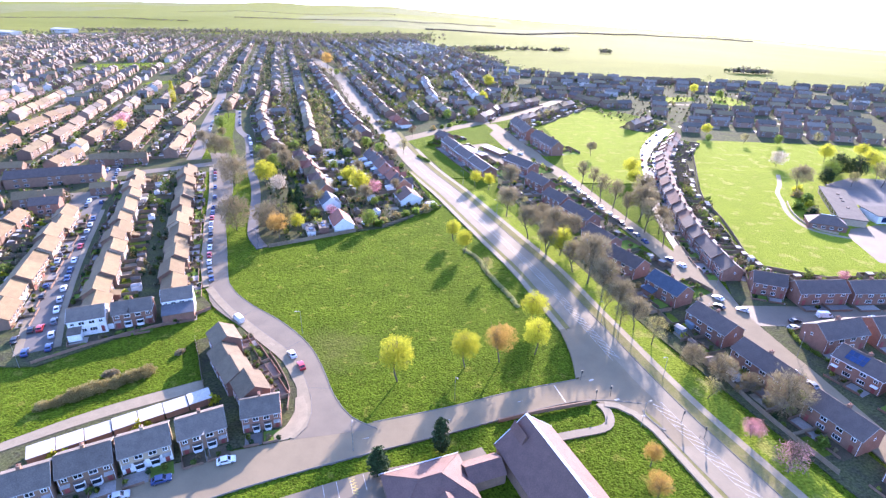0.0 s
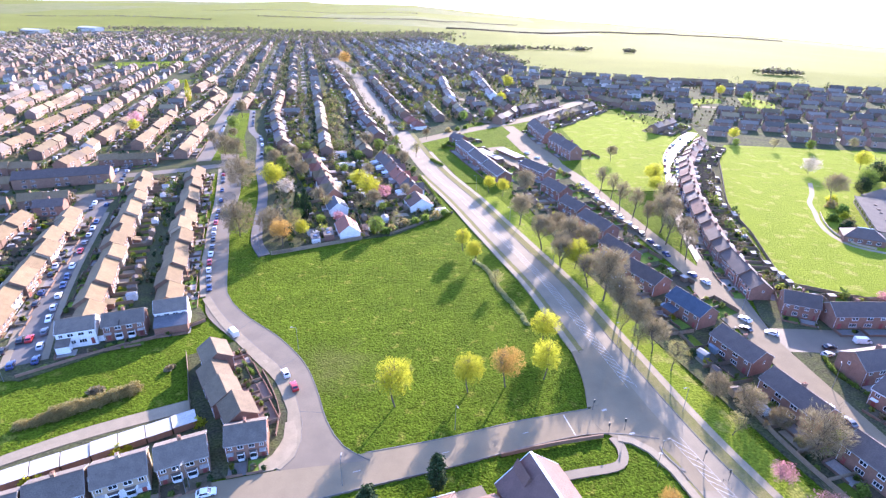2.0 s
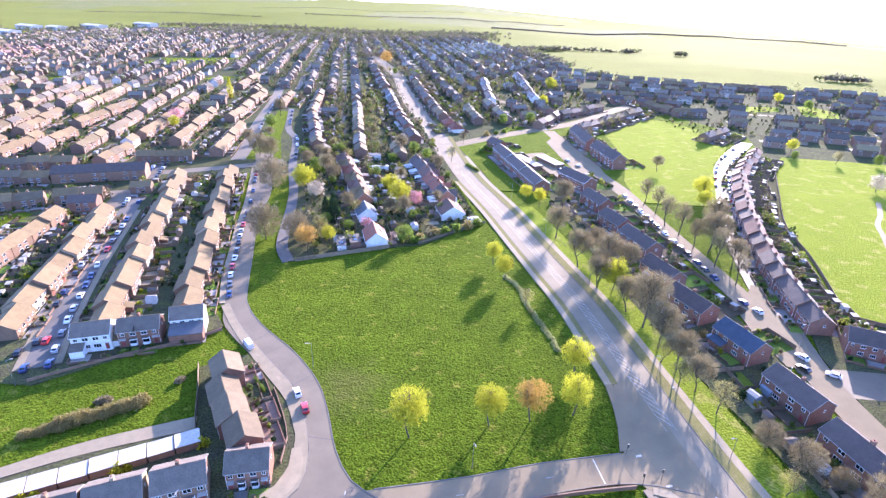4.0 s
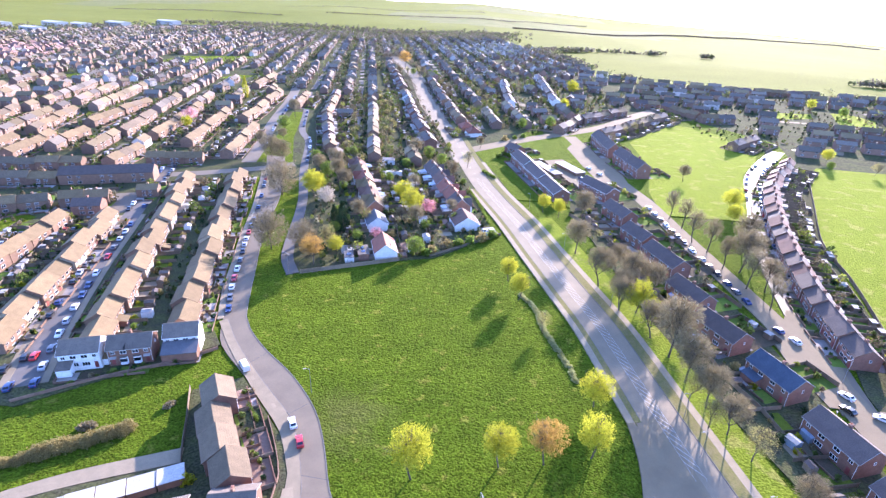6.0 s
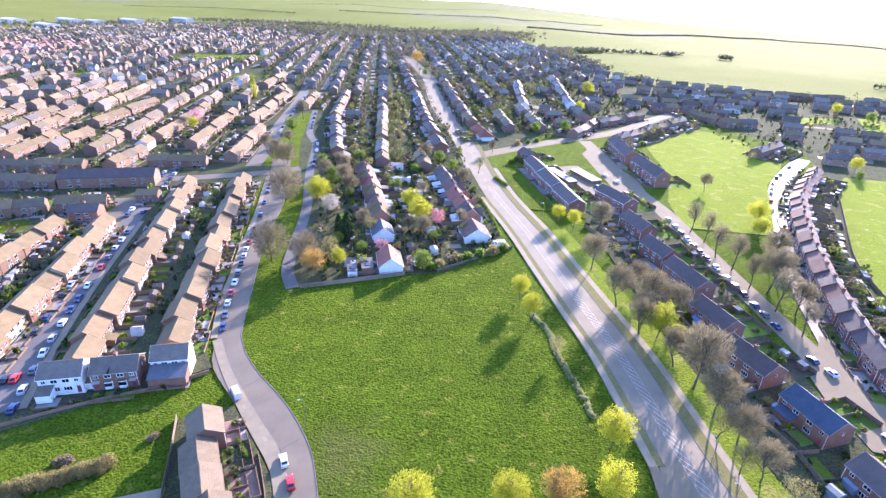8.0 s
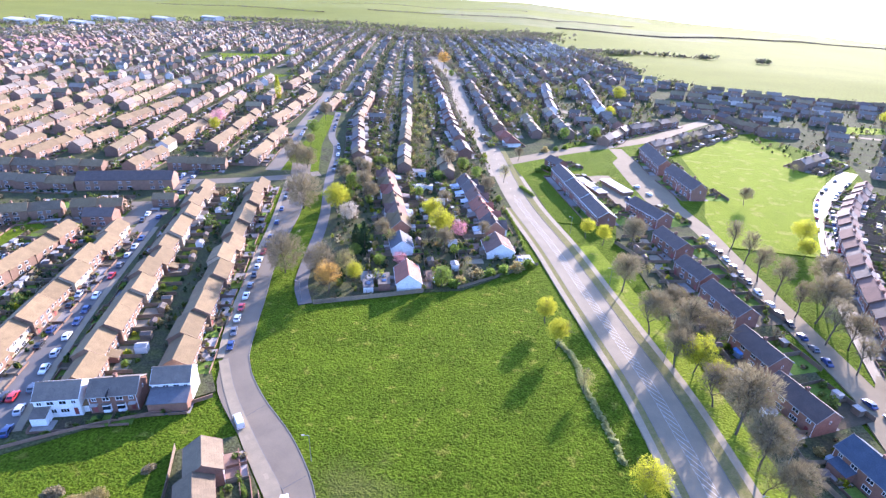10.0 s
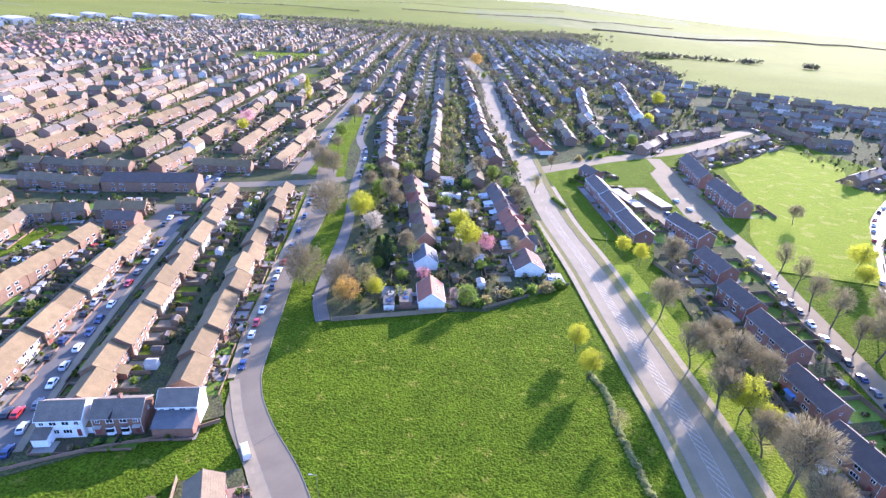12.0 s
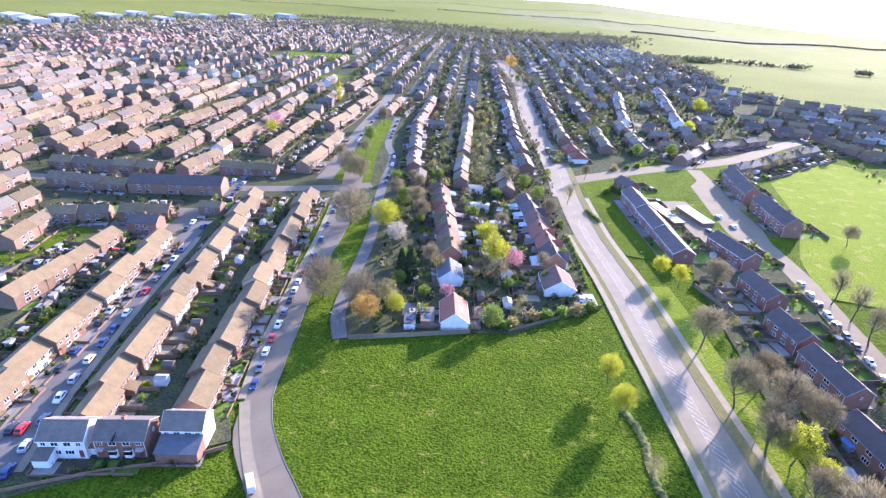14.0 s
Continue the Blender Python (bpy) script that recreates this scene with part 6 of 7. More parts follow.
    solid("far_houses", sh, [FAR_WALL, FAR_PALE, FAR_ROOF, FAR_SLATE, FAR_RED, UPVC, PANE], "rows of brick houses with brown and grey roofs in the far town", "houses", kind="stuff")
    solid("far_streets", streets, ASPHALT, "grey streets between the far rows of houses", "streets", kind="stuff")
    return gardens, bushes


GARDENS, BUSHES = far_town()


def far_clumps(name, places, material, label, size, n, leaf, seed):
    """Crowns too far off to pick apart: a loose cloud of leaf faces for each."""
    rnd = random.Random(seed)
    sh = Shape()
    for x, y in places:
        z = fall(x, y)
        h = size * rnd.uniform(0.6, 1.3)
        w = h * rnd.uniform(0.32, 0.48)
        for _ in range(n):
            a, b, c = (rnd.gauss(0, 0.5) for _ in range(3))
            p = Vector((x + a * w, y + b * w, z + h * 0.58 + c * h * 0.36))
            d = Vector((rnd.gauss(0, 1), rnd.gauss(0, 1), rnd.gauss(0, 1))).normalized()
            e = d.cross(Vector((rnd.gauss(0, 1), rnd.gauss(0, 1), rnd.gauss(0, 1)))).normalized()
            s = leaf * rnd.uniform(0.6, 1.3)
            sh.add([tuple(p - d * s), tuple(p + e * s * 0.7), tuple(p + d * s), tuple(p - e * s * 0.7)], [(0, 1, 2), (0, 2, 3)])
    return solid(name, sh, material, label, "trees", kind="stuff")


# Greens of low saturation: the haze over far trees is painted into the leaves.
FAR_LEAF = leafy("haze-dulled far leaves", (0.135, 0.150, 0.062), (0.10, 0.112, 0.048), passing=0.4)
FAR_TWIG = leafy("far leafless crowns", (0.175, 0.150, 0.105), (0.13, 0.112, 0.08), passing=0.3)
rnd = random.Random(11)
SPOTS = [(x + rnd.uniform(-7, 7), y + rnd.uniform(-7, 7)) for x, y in GARDENS if rnd.random() < 0.85]
rnd.shuffle(SPOTS)
n = len(SPOTS)
far_clumps("far_trees", SPOTS[: int(n * 0.34)], FAR_LEAF, "green garden trees among the far houses", 5.5, 34, 0.55, 1)
far_clumps("far_bare_trees", SPOTS[int(n * 0.34): int(n * 0.86)], FAR_TWIG, "brown leafless trees among the far houses", 6.0, 34, 0.42, 2)
far_clumps("far_lime_trees", SPOTS[int(n * 0.86): int(n * 0.94)], LEAF_SPRING, "yellow-green trees among the far houses", 5.5, 34, 0.55, 3)
far_clumps("far_blossom_trees", SPOTS[int(n * 0.94):], LEAF_WHITE, "pale blossoming trees among the far houses", 4.5, 30, 0.5, 4)
for k, (mat, label, name) in enumerate(((BUSH_GREEN, "green bushes in the far gardens", "far_bushes"), (BUSH_TWIG, "leafless brown bushes in the far gardens", "far_twigs"), (LEAF_DARK, "dark evergreens in the far gardens", "far_evergreens"))):
    far_clumps(name, BUSHES[k::3], mat, label, 3.8, 8, 0.9, 30 + k)
OUTER = [(x + rnd.uniform(-9, 9), y + rnd.uniform(-9, 9)) for x, y in GARDENS if y > 560 and rnd.random() < 0.75]
far_clumps("outer_trees", OUTER[0::2], FAR_LEAF, "tall green trees in the outer town", 8.5, 20, 1.1, 41)
far_clumps("outer_bare_trees", OUTER[1::2], FAR_TWIG, "tall leafless trees in the outer town", 8.5, 20, 1.0, 42)
# trees in the gardens between the main road and the green strip, and east of the main road
belt = []
for _ in range(330):
    t, s = rnd.random(), rnd.uniform(-1, 1)
    x, y = -88 - 45 * t + s * (15 + 8 * t), 360 + 200 * t
    belt.append((x, y))
for _ in range(170):
    t, s = rnd.random(), rnd.uniform(-1, 1)
    belt.append((-24 - 28 * t + s * (13 - 3 * t) + 6, 460 + 210 * t))
for _ in range(90):
    t, s = rnd.random(), rnd.uniform(-1, 1)
    belt.append((-58 + 6 * s - 22 * t, 268 + 70 * t))
belt = [p for p in belt if free(*p, 6.5)]
far_clumps("garden_trees", belt[0::3], BUSH_GREEN, "green shrubs and trees in the long back gardens", 4.5, 60, 0.36, 5)
far_clumps("bare_garden_trees", belt[1::3], BUSH_TWIG, "brown leafless shrubs in the long back gardens", 4.8, 70, 0.3, 6)
far_clumps("lime_garden_trees", belt[2::6], LEAF_BUD, "budding shrubs in the long back gardens", 4.5, 60, 0.33, 7)
for _ in range(120):
    t, side = rnd.random(), rnd.choice((-1, 1))
    belt.append((-121 - 75 * t + side * rnd.uniform(10, 19), 702 + 198 * t + rnd.uniform(-6, 6)))
for _ in range(60):
    t, side = rnd.random(), rnd.choice((-1, 1))
    belt.append((-60 - 61 * t + side * rnd.uniform(10, 16), 482 + 220 * t))
far_clumps("roadside_trees", belt[-180:], FAR_TWIG, "leafless trees beside the far main road", 6.5, 60, 0.4, 12)
# woods and hedges beyond the town
wood, hedges = [], []
for a, b, w, k in (((-900, 560), (-770, 665), 25, 60), ((-770, 665), (-860, 842), 30, 80), ((-900, 850), (-790, 1041), 30, 90), ((-790, 1041), (-670, 1341), 25, 120), ((-670, 1341), (-515, 1290), 32, 150), ((-515, 1290), (-394, 1250), 42, 230),
                   ((-394, 1250), (-240, 1240), 40, 260), ((-240, 1260), (-60, 1330), 36, 260), ((-420, 1390), (-30, 1440), 26, 260), ((-900, 1500), (-400, 1440), 25, 160), ((63, 1080), (130, 1122), 12, 46), ((130, 1122), (235, 1130), 2, 9),
                   ((235, 1130), (260, 1130), 3, 10), ((320, 1118), (345, 1118), 3, 10), ((430, 815), (480, 800), 4, 26), ((120, 755), (135, 742), 6, 14), ((95, 830), (10, 1110), 9, 90), ((-1100, 700), (-950, 1400), 40, 160), ((-190, 880), (-230, 1020), 22, 70)):
    for _ in range(int(k * 2.2)):
        t = rnd.random()
        wood.append((a[0] + (b[0] - a[0]) * t + rnd.gauss(0, w), a[1] + (b[1] - a[1]) * t + rnd.gauss(0, w)))
# clipped field hedges: thin, almost unbroken lines
for a, b, w, k in (((-30, 1690), (113, 1781), 3, 150), ((113, 1781), (280, 1812), 3, 150), ((280, 1812), (481, 1976), 3, 200), ((481, 1976), (733, 2214), 4, 260), ((733, 2214), (1010, 2424), 4, 280), ((1010, 2424), (1232, 2458), 4, 170), ((1232, 2458), (1448, 2626), 4, 200), ((-700, 2050), (-40, 2150), 4, 190), ((-40, 2150), (260, 2500), 4, 90), ((-1500, 2000), (-800, 1900), 5, 130), ((-1300, 2700), (-200, 2900), 6, 140), ((40, 1130), (235, 1131), 0.8, 60)):
    for _ in range(k * 2):
        t = rnd.random()
        hedges.append((a[0] + (b[0] - a[0]) * t + rnd.gauss(0, w), a[1] + (b[1] - a[1]) * t + rnd.gauss(0, w)))
far_clumps("far_woods", wood[0::3], FAR_LEAF, "far woods in haze-dulled green leaf", 8.0, 18, 1.6, 8)
far_clumps("far_bare_woods", wood[1::3] + wood[2::3], FAR_TWIG, "far leafless woods", 8.0, 20, 1.4, 9)
far_clumps("far_hedges", hedges, FAR_TWIG, "thin brown hedges between the far fields", 3.6, 8, 1.3, 10)
# large pale works beyond the town
for x, y, w, d, h in ((-1030, 834, 70, 30, 9), (-1040, 900, 60, 34, 10), (-1084, 1110, 50, 30, 9), (-1053, 1225, 60, 26, 10), (-1000, 1240, 40, 26, 9), (-961, 1312, 60, 26, 10), (-1050, 1010, 70, 30, 8), (-962, 1064, 50, 26, 8), (-1110, 860, 60, 30, 9), (-900, 1420, 60, 24, 9)):
    z = fall(x, y)
    wh = thing("warehouse", "large pale flat-roofed works beyond the town", "warehouse", "works", spot(x, y, -20, 1.0, z))
    part("wall", Shape().box(-w / 2, -d / 2, -2, w / 2, d / 2, h), FAR_PALE, wh)
    part("roof", Shape().prism([(-d / 2 - 0.3, h), (d / 2 + 0.3, h), (0, h + 2)], -w / 2, w / 2), FAR_PALE, wh)
    part("window", Shape().box(-w / 2 + 6, -d / 2 - 0.1, h * 0.6, w / 2 - 6, -d / 2, h * 0.72), PANE, wh)


# ---- gardens of the farther houses, joined ----
PLOT_LAWN = surface("mown lawns", (0.13, 0.19, 0.03), (0.095, 0.14, 0.025), 4.0, 0.4, 1.0, 0.3, depth=0.05, island=0.35, spec=0.05)
PLOT_STONE = surface("garden paving", (0.27, 0.24, 0.21), (0.20, 0.18, 0.16), 3.0, 0.3, 0.9, 0.2, island=0.35)
PLOT_SOIL = surface("garden beds", (0.12, 0.09, 0.06), (0.085, 0.075, 0.045), 2.0, 0.3, 1.0, 0.5, depth=0.05, island=0.3, spec=0.05)


ROAD_LINES = [resampled(smoothed(q), 80) for q in (MAIN, CURVE_IN, CURVE_OUT, STREET_W, [(-30, 392), (12, 435), (70, 487), (110, 546), (150, 600)], [(44, 452), (50, 425), (62, 364), (75.5, 315), (82, 280), (90, 240), (97, 205), (101, 178)],
                                                   [(190, 445), (151, 378), (127, 307), (115, 256), (109, 222), (104, 182)], [(-156, 335), (-165, 370), (-186, 440), (-212, 540), (-250, 660)], [(-330, 262), (-260, 283), (-196, 300), (-150, 322)],
                                                   [(-76, 207), (-91.5, 248), (-103.5, 289), (-119, 330), (-138, 388), (-175, 480), (-205, 570)])]


def on_road(x, y):
    return any((p.x - x) ** 2 + (p.y - y) ** 2 < 49 for q in ROAD_LINES for p in q)


def fill_gardens():
    rnd = random.Random(91)
    plots, fences, sheds, spots = Shape(), Shape(), Shape(), {k: [] for k in ("green", "twig", "lime", "dark", "pale")}
    for ob in list(scene.objects):
        if ob.parent is not None or ob.name.split(".")[0] != "house" or ob in PROTOTYPES:
            continue
        m = ob.matrix_basis
        x, y = m.translation.x, m.translation.y
        near_rows = -150 < x < -85 and y < 312 or y < 165
        w = ob.get("w", 11.0) * m.to_scale().x
        turn = m.to_euler().z
        c, s = math.cos(turn), math.sin(turn)

        def put(a, b):
            return (x + a * c - b * s, y + a * s + b * c)

        def slab(sh, a0, b0, a1, b1, z0, z1, mat):
            sh.slab([put(a0, b0), put(a1, b0), put(a1, b1), put(a0, b1)], z0, z1, mat)

        deep = 9.0 if near_rows else rnd.uniform(10, 14)
        for u in (0, 1):
            a0, a1 = (-w / 2, 0) if u == 0 else (0, w / 2)
            # the front
            slab(plots, a0 + 0.2, -8.6, a1 - 0.2, -4.6, 0.0, 0.062 + 0.004 * u, rnd.choice((0, 1, 1, 2)))
            slab(fences, a0, -8.8, a1 - 0.9, -8.65, 0.0, 0.7, 1)
            if rnd.random() < 0.5:
                slab(fences, a0 - 0.06, -8.6, a0 + 0.06, -4.2, 0.0, 0.9, rnd.choice((0, 1)))
            for _ in range(rnd.choice((0, 1, 1, 2) if not near_rows else (1, 2, 2, 3))):
                spots[rnd.choice(("green", "dark", "lime", "twig"))].append((*put(rnd.uniform(a0, a1), rnd.uniform(-8.2, -5.5)), rnd.uniform(0.9, 1.9)))
            if near_rows:
                continue
            # the back
            b1 = 4.4 + deep
            split = rnd.uniform(5.5, 8)
            slab(plots, a0 + 0.15, 4.3, a1 - 0.15, split, 0.0, 0.064 + 0.004 * u, 1)
            slab(plots, a0 + 0.15, split, a1 - 0.15, b1, 0.0, 0.060 + 0.004 * u, rnd.choice((0, 0, 0, 2)))
            slab(fences, a0 - 0.05, 4.1, a0 + 0.05, b1, 0.0, rnd.choice((1.2, 1.6, 1.7)), 0)
            slab(fences, a0, b1 - 0.05, a1, b1 + 0.05, 0.0, 1.6, 0)
            if rnd.random() < 0.5:
                sx, sy = rnd.uniform(a0 + 1.5, a1 - 1.5), b1 - 1.6
                slab(sheds, sx - 1.2, sy - 0.9, sx + 1.2, sy + 0.9, 0.0, 2.0, rnd.choice((0, 0, 1)))
                slab(sheds, sx - 1.35, sy - 1.05, sx + 1.35, sy + 1.05, 2.0, 2.12, 2)
            if rnd.random() < 0.3:
                slab(sheds, a0 + 0.5, 4.0, a0 + 4.0, 6.8, 0.0, 2.4, 1)
                slab(sheds, a0 + 0.35, 4.0, a0 + 4.15, 6.95, 2.4, 2.54, rnd.choice((2, 3)))
            for _ in range(rnd.choice((2, 3, 4))):
                spots[rnd.choice(("green", "green", "twig", "twig", "dark", "lime", "pale"))].append((*put(rnd.uniform(a0, a1), rnd.uniform(6.5, b1)), rnd.uniform(1.0, 2.8)))
            if rnd.random() < 0.3:
                spots[rnd.choice(("green", "twig", "twig", "lime"))].append((*put(rnd.uniform(a0, a1), rnd.uniform(9, b1)), rnd.uniform(4.0, 6.5)))
    for outline, count, low, high in (
            ([(-72, 210), (-38, 228), (-25, 233), (-10, 250), (-5, 264), (-22, 325), (-30, 350), (-112, 330), (-100, 290), (-92, 255)], 420, 0.8, 3.2),
            ([(-100, 290), (-30, 350), (-38, 395), (-130, 395), (-117, 331)], 170, 1.0, 4.5),
            ([(-30, 395), (-48, 440), (-75, 520), (-110, 600), (-165, 600), (-130, 395)], 420, 1.0, 4.5),
            ([(8, 380), (33, 292), (50, 228), (62, 175), (70, 150), (84, 112), (97, 95), (92, 140), (80, 190), (66, 240), (52, 300), (30, 340)], 170, 0.7, 2.4),
            ([(-108, 170), (-160, 310), (-148, 312), (-98, 175)], 330, 0.7, 2.6), ([(-148, 150), (-185, 245), (-200, 240), (-160, 150)], 230, 0.7, 2.6),
            ([(118, 190), (142, 278), (180, 385), (172, 388), (128, 290), (116, 200)], 130, 0.7, 2.6), ([(30, 440), (120, 620), (40, 760), (-40, 700), (-10, 470)], 520, 1.0, 5.0), ([(-60, 520), (-10, 470), (-30, 700), (-110, 720)], 330, 1.0, 5.0),
            ([(150, 480), (190, 450), (330, 520), (480, 690), (140, 740), (120, 640)], 520, 1.0, 4.0), ([(-400, 190), (-185, 190), (-200, 300), (-400, 340)], 300, 0.8, 3.0), ([(-410, 340), (-185, 330), (-230, 560), (-430, 560)], 560, 0.8, 3.4)):
        xs, ys = [p[0] for p in outline], [p[1] for p in outline]
        done = 0
        while done < count:
            x, y = rnd.uniform(min(xs), max(xs)), rnd.uniform(min(ys), max(ys))
            done += 0.34
            if inside(x, y, outline) and free(x, y, 7.0 if x > -90 else 5.0, False) and not on_road(x, y):
                spots[rnd.choice(("green", "green", "twig", "twig", "dark", "dark", "lime", "twig", "pale"))].append((x, y, low + (high - low) * rnd.random() ** 2))
    solid("garden_plots", plots, [PLOT_LAWN, PLOT_STONE, PLOT_SOIL], "lawns, beds and paving of the house gardens", "gardens", kind="stuff")
    solid("garden_fences", fences, [TIMBER, BROWN_BRICK], "timber fences and low walls between the gardens", "fences", kind="stuff")
    solid("garden_sheds", sheds, [TIMBER, FAR_PALE, CONCRETE, TILE_GREY], "sheds and lean-tos in the gardens", "sheds", kind="stuff")
    for key, mat, label, leaf in (("green", BUSH_GREEN, "green garden bushes", 0.24), ("twig", BUSH_TWIG, "leafless brown garden bushes", 0.22), ("lime", LEAF_SPRING, "yellow-green garden bushes", 0.22), ("dark", LEAF_DARK, "dark evergreen garden bushes", 0.22), ("pale", LEAF_PALE, "pale flowering garden bushes", 0.2)):
        sh = Shape()
        for x, y, h in spots[key]:
            k = int(13 + h * 9)
            for _ in range(k):
                v = Vector((rnd.gauss(0, 1), rnd.gauss(0, 1), rnd.gauss(0, 1))).normalized() * rnd.uniform(0.5, 1.0)
                p = Vector((x + v.x * h * 0.42, y + v.y * h * 0.42, max(0.12, h * 0.5 + v.z * h * 0.5)))
                v = Vector((rnd.gauss(0, 1), rnd.gauss(0, 1), rnd.gauss(0, 1))).normalized()
                e = v.cross(Vector((rnd.gauss(0, 1), rnd.gauss(0, 1), rnd.gauss(0, 1)))).normalized()
                s = 1.7 * leaf * rnd.uniform(0.7, 1.4) * (1 + 0.10 * h)
                sh.add([tuple(p - v * s), tuple(p + e * s * 0.6), tuple(p + v * s), tuple(p - e * s * 0.6)], [(0, 1, 2), (0, 2, 3)])
        solid("garden_bushes", sh, mat, label + " among the houses", "bushes", kind="stuff")


fill_gardens()


# ---- road markings ----
def strip(a, b, w, material=PAINT, z=0.078, name="road_marking", label="worn white line on the road"):
    a, b = Vector(a), Vector(b)
    n = Vector((-(b - a).y, (b - a).x)).normalized() * w / 2
    o = [(a - n), (b - n), (b + n), (a + n)]
    return solid(name, Shape().slab([(q.x, q.y) for q in o][::-1] if (b - a).cross(n) < 0 else [(q.x, q.y) for q in o], z - 0.006, z), material, label, "road marking", "road markings", kind="structure")


def hatching(lo, hi):
    """Two long lines with slanting bars between them, down the road's middle."""
    line = smoothed(MAIN, 1.3)
    line = [p for p in line if lo < p.y < hi]
    for off in (-1.35, 1.35):
        edge = beside(line, off)
        solid("road_marking", band(beside(edge, -0.04), beside(edge, 0.04), 0.078, 0.006), PAINT, "long white line beside the hatched centre", "road marking", kind="structure")
    left, right = beside(line, -1.2), beside(line, 1.2)
    bars = Shape()
    for i in range(0, len(line) - 4, 2):
        a, b = left[i + 3], right[i]
        n = Vector((-(b - a).y, (b - a).x)).normalized() * 0.075
        bars.slab([tuple(q) for q in (a - n, b - n, b + n, a + n)], 0.072, 0.078)
    solid("hatching_bars", bars, PAINT, "slanting white bars of the hatched road centre", "road marking", kind="stuff")


hatching(130, 332)
hatching(60, 113)
dashes = resampled(smoothed(MAIN[2:9]), 120)
for i in range(40, 104, 3):
    strip(dashes[i], dashes[i].lerp(dashes[i + 1], 0.8), 0.16, label="white dash in the road's middle")
for x, y, t in ((42.6, 121.6, 20), (47.6, 113.4, 20), (52.9, 107.2, -60)):
    strip((x - 0.7, y - 0.25), (x + 0.7, y + 0.25), 0.55, label="pale patch of road paint at the junction")
strip((31.4, 119.2), (33.2, 112.2), 0.3, z=0.064, label="worn stop line across the side road")
mid = [Vector(p).lerp(Vector(q), 0.5) for p, q in zip(BOTTOM_N[3:9], BOTTOM_S[3:9])]
mid = resampled(smoothed(mid), 60)
for i in range(14, 56, 13):
    strip(mid[i], mid[i + 1], 0.14, z=0.064, label="white dash on the side road")
# tar joints across the curving road
for a, b in (((-67.2, 153.4), (-64.4, 158.6)), ((-48.1, 135.2), (-44.4, 140.0)), ((-37.6, 117.4), (-31.6, 117.2))):
    strip(a, b, 0.12, DARK_METAL, 0.068, label="dark tar joint across the road")
# the traffic island at the junction
solid("traffic_island", Shape().slab([(53.2, 109.5), (54.6, 107.2), (56.0, 104.2), (56.8, 101.8), (56.0, 102.0), (54.4, 104.6), (53.2, 107.4)], 0.0, 0.2), KERB, "low kerbed traffic island", "traffic island", kind="structure")
solid("island_grass", Shape().slab([(53.5, 109.0), (54.6, 107.2), (55.9, 104.4), (56.3, 102.6), (55.9, 102.8), (54.6, 104.9), (53.5, 107.4)], 0.1, 0.215), VERGE, "trodden grass on the traffic island", "grass", kind="structure")


def guard_rail(x, y, turn):
    t = thing("pedestrian_barrier", "dark steel pedestrian barrier beside the road", "barrier", "barriers", spot(x, y, turn))
    for s in (-1.2, 1.2):
        part("post", Shape().tube((s, 0, -0.1), (s, 0, 1.1), 0.05, 0.05, 6), DARK_METAL, t)
    part("rail", Shape().tube((-1.2, 0, 1.05), (1.2, 0, 1.05), 0.04, 0.04, 6), DARK_METAL, t)


def signal(x, y, turn):
    t = thing("traffic_light", "black traffic light on a slim pole", "traffic light", "traffic lights", spot(x, y, turn))
    part("pole", Shape().tube((0, 0, -0.1), (0, 0, 3.6), 0.06, 0.06, 7), DARK_METAL, t)
    part("signal_head", Shape().box(-0.18, -0.3, 2.7, 0.18, -0.06, 3.7), DARK_METAL, t)


for x, y, a in ((61.0, 104.0, 110), (64.5, 98.0, 110)):
    guard_rail(x, y, a)
for x, y, a in ((39.5, 121.5, 20), (41.5, 112.8, 200), (46.0, 114.5, 200), (62.0, 105.0, 110), (65.5, 99.5, 290)):
    signal(x, y, a)

# ---- paths and grass round the church ----
ribbon("footpath", [(42.4, 112.0), (43.6, 109.0), (43.4, 105.6), (41.8, 103.2), (38.6, 101.9), (33, 100.6), (26, 98.5), (16, 93.5)], -1.2, 1.2, 0.06, ASPHALT, "grey curving path to the church", "footpath", step=1.2)
low_wall = smoothed([(14, 104.6), (26, 108.4), (40.0, 111.9)])
solid("garden_wall", band(beside(low_wall, -0.18), beside(low_wall, 0.18), 1.0, 1.1), BROWN_BRICK, "low brown brick wall beside the side road", "wall", kind="structure")
plot([(-46, 78), (-38, 80.5), (-19, 88), (2, 93.5), (9, 96), (12, 90), (2, 78), (-20, 66), (-40, 66)], ASPHALT, "grey car park before the church hall", "car park", "car_park", 0.02)
for i in range(4):
    o = Vector((-27.5 + i * 2.9, 84.6 + i * 1.0))
    strip(o, o + Vector((1.4, -4.4)), 0.12, z=0.034, label="white bay line in the car park")
for i in range(6):
    o = Vector((-22.0 + i * 0.32, 86.6 - i * 0.8))
    strip(o, o + Vector((1.3, -0.4)), 0.14, YELLOW, 0.034, label="yellow hatching in the car park")
    strip(o + Vector((0, -0.4)), o + Vector((1.3, 0.4)), 0.12, YELLOW, 0.037, label="yellow hatching in the car park")


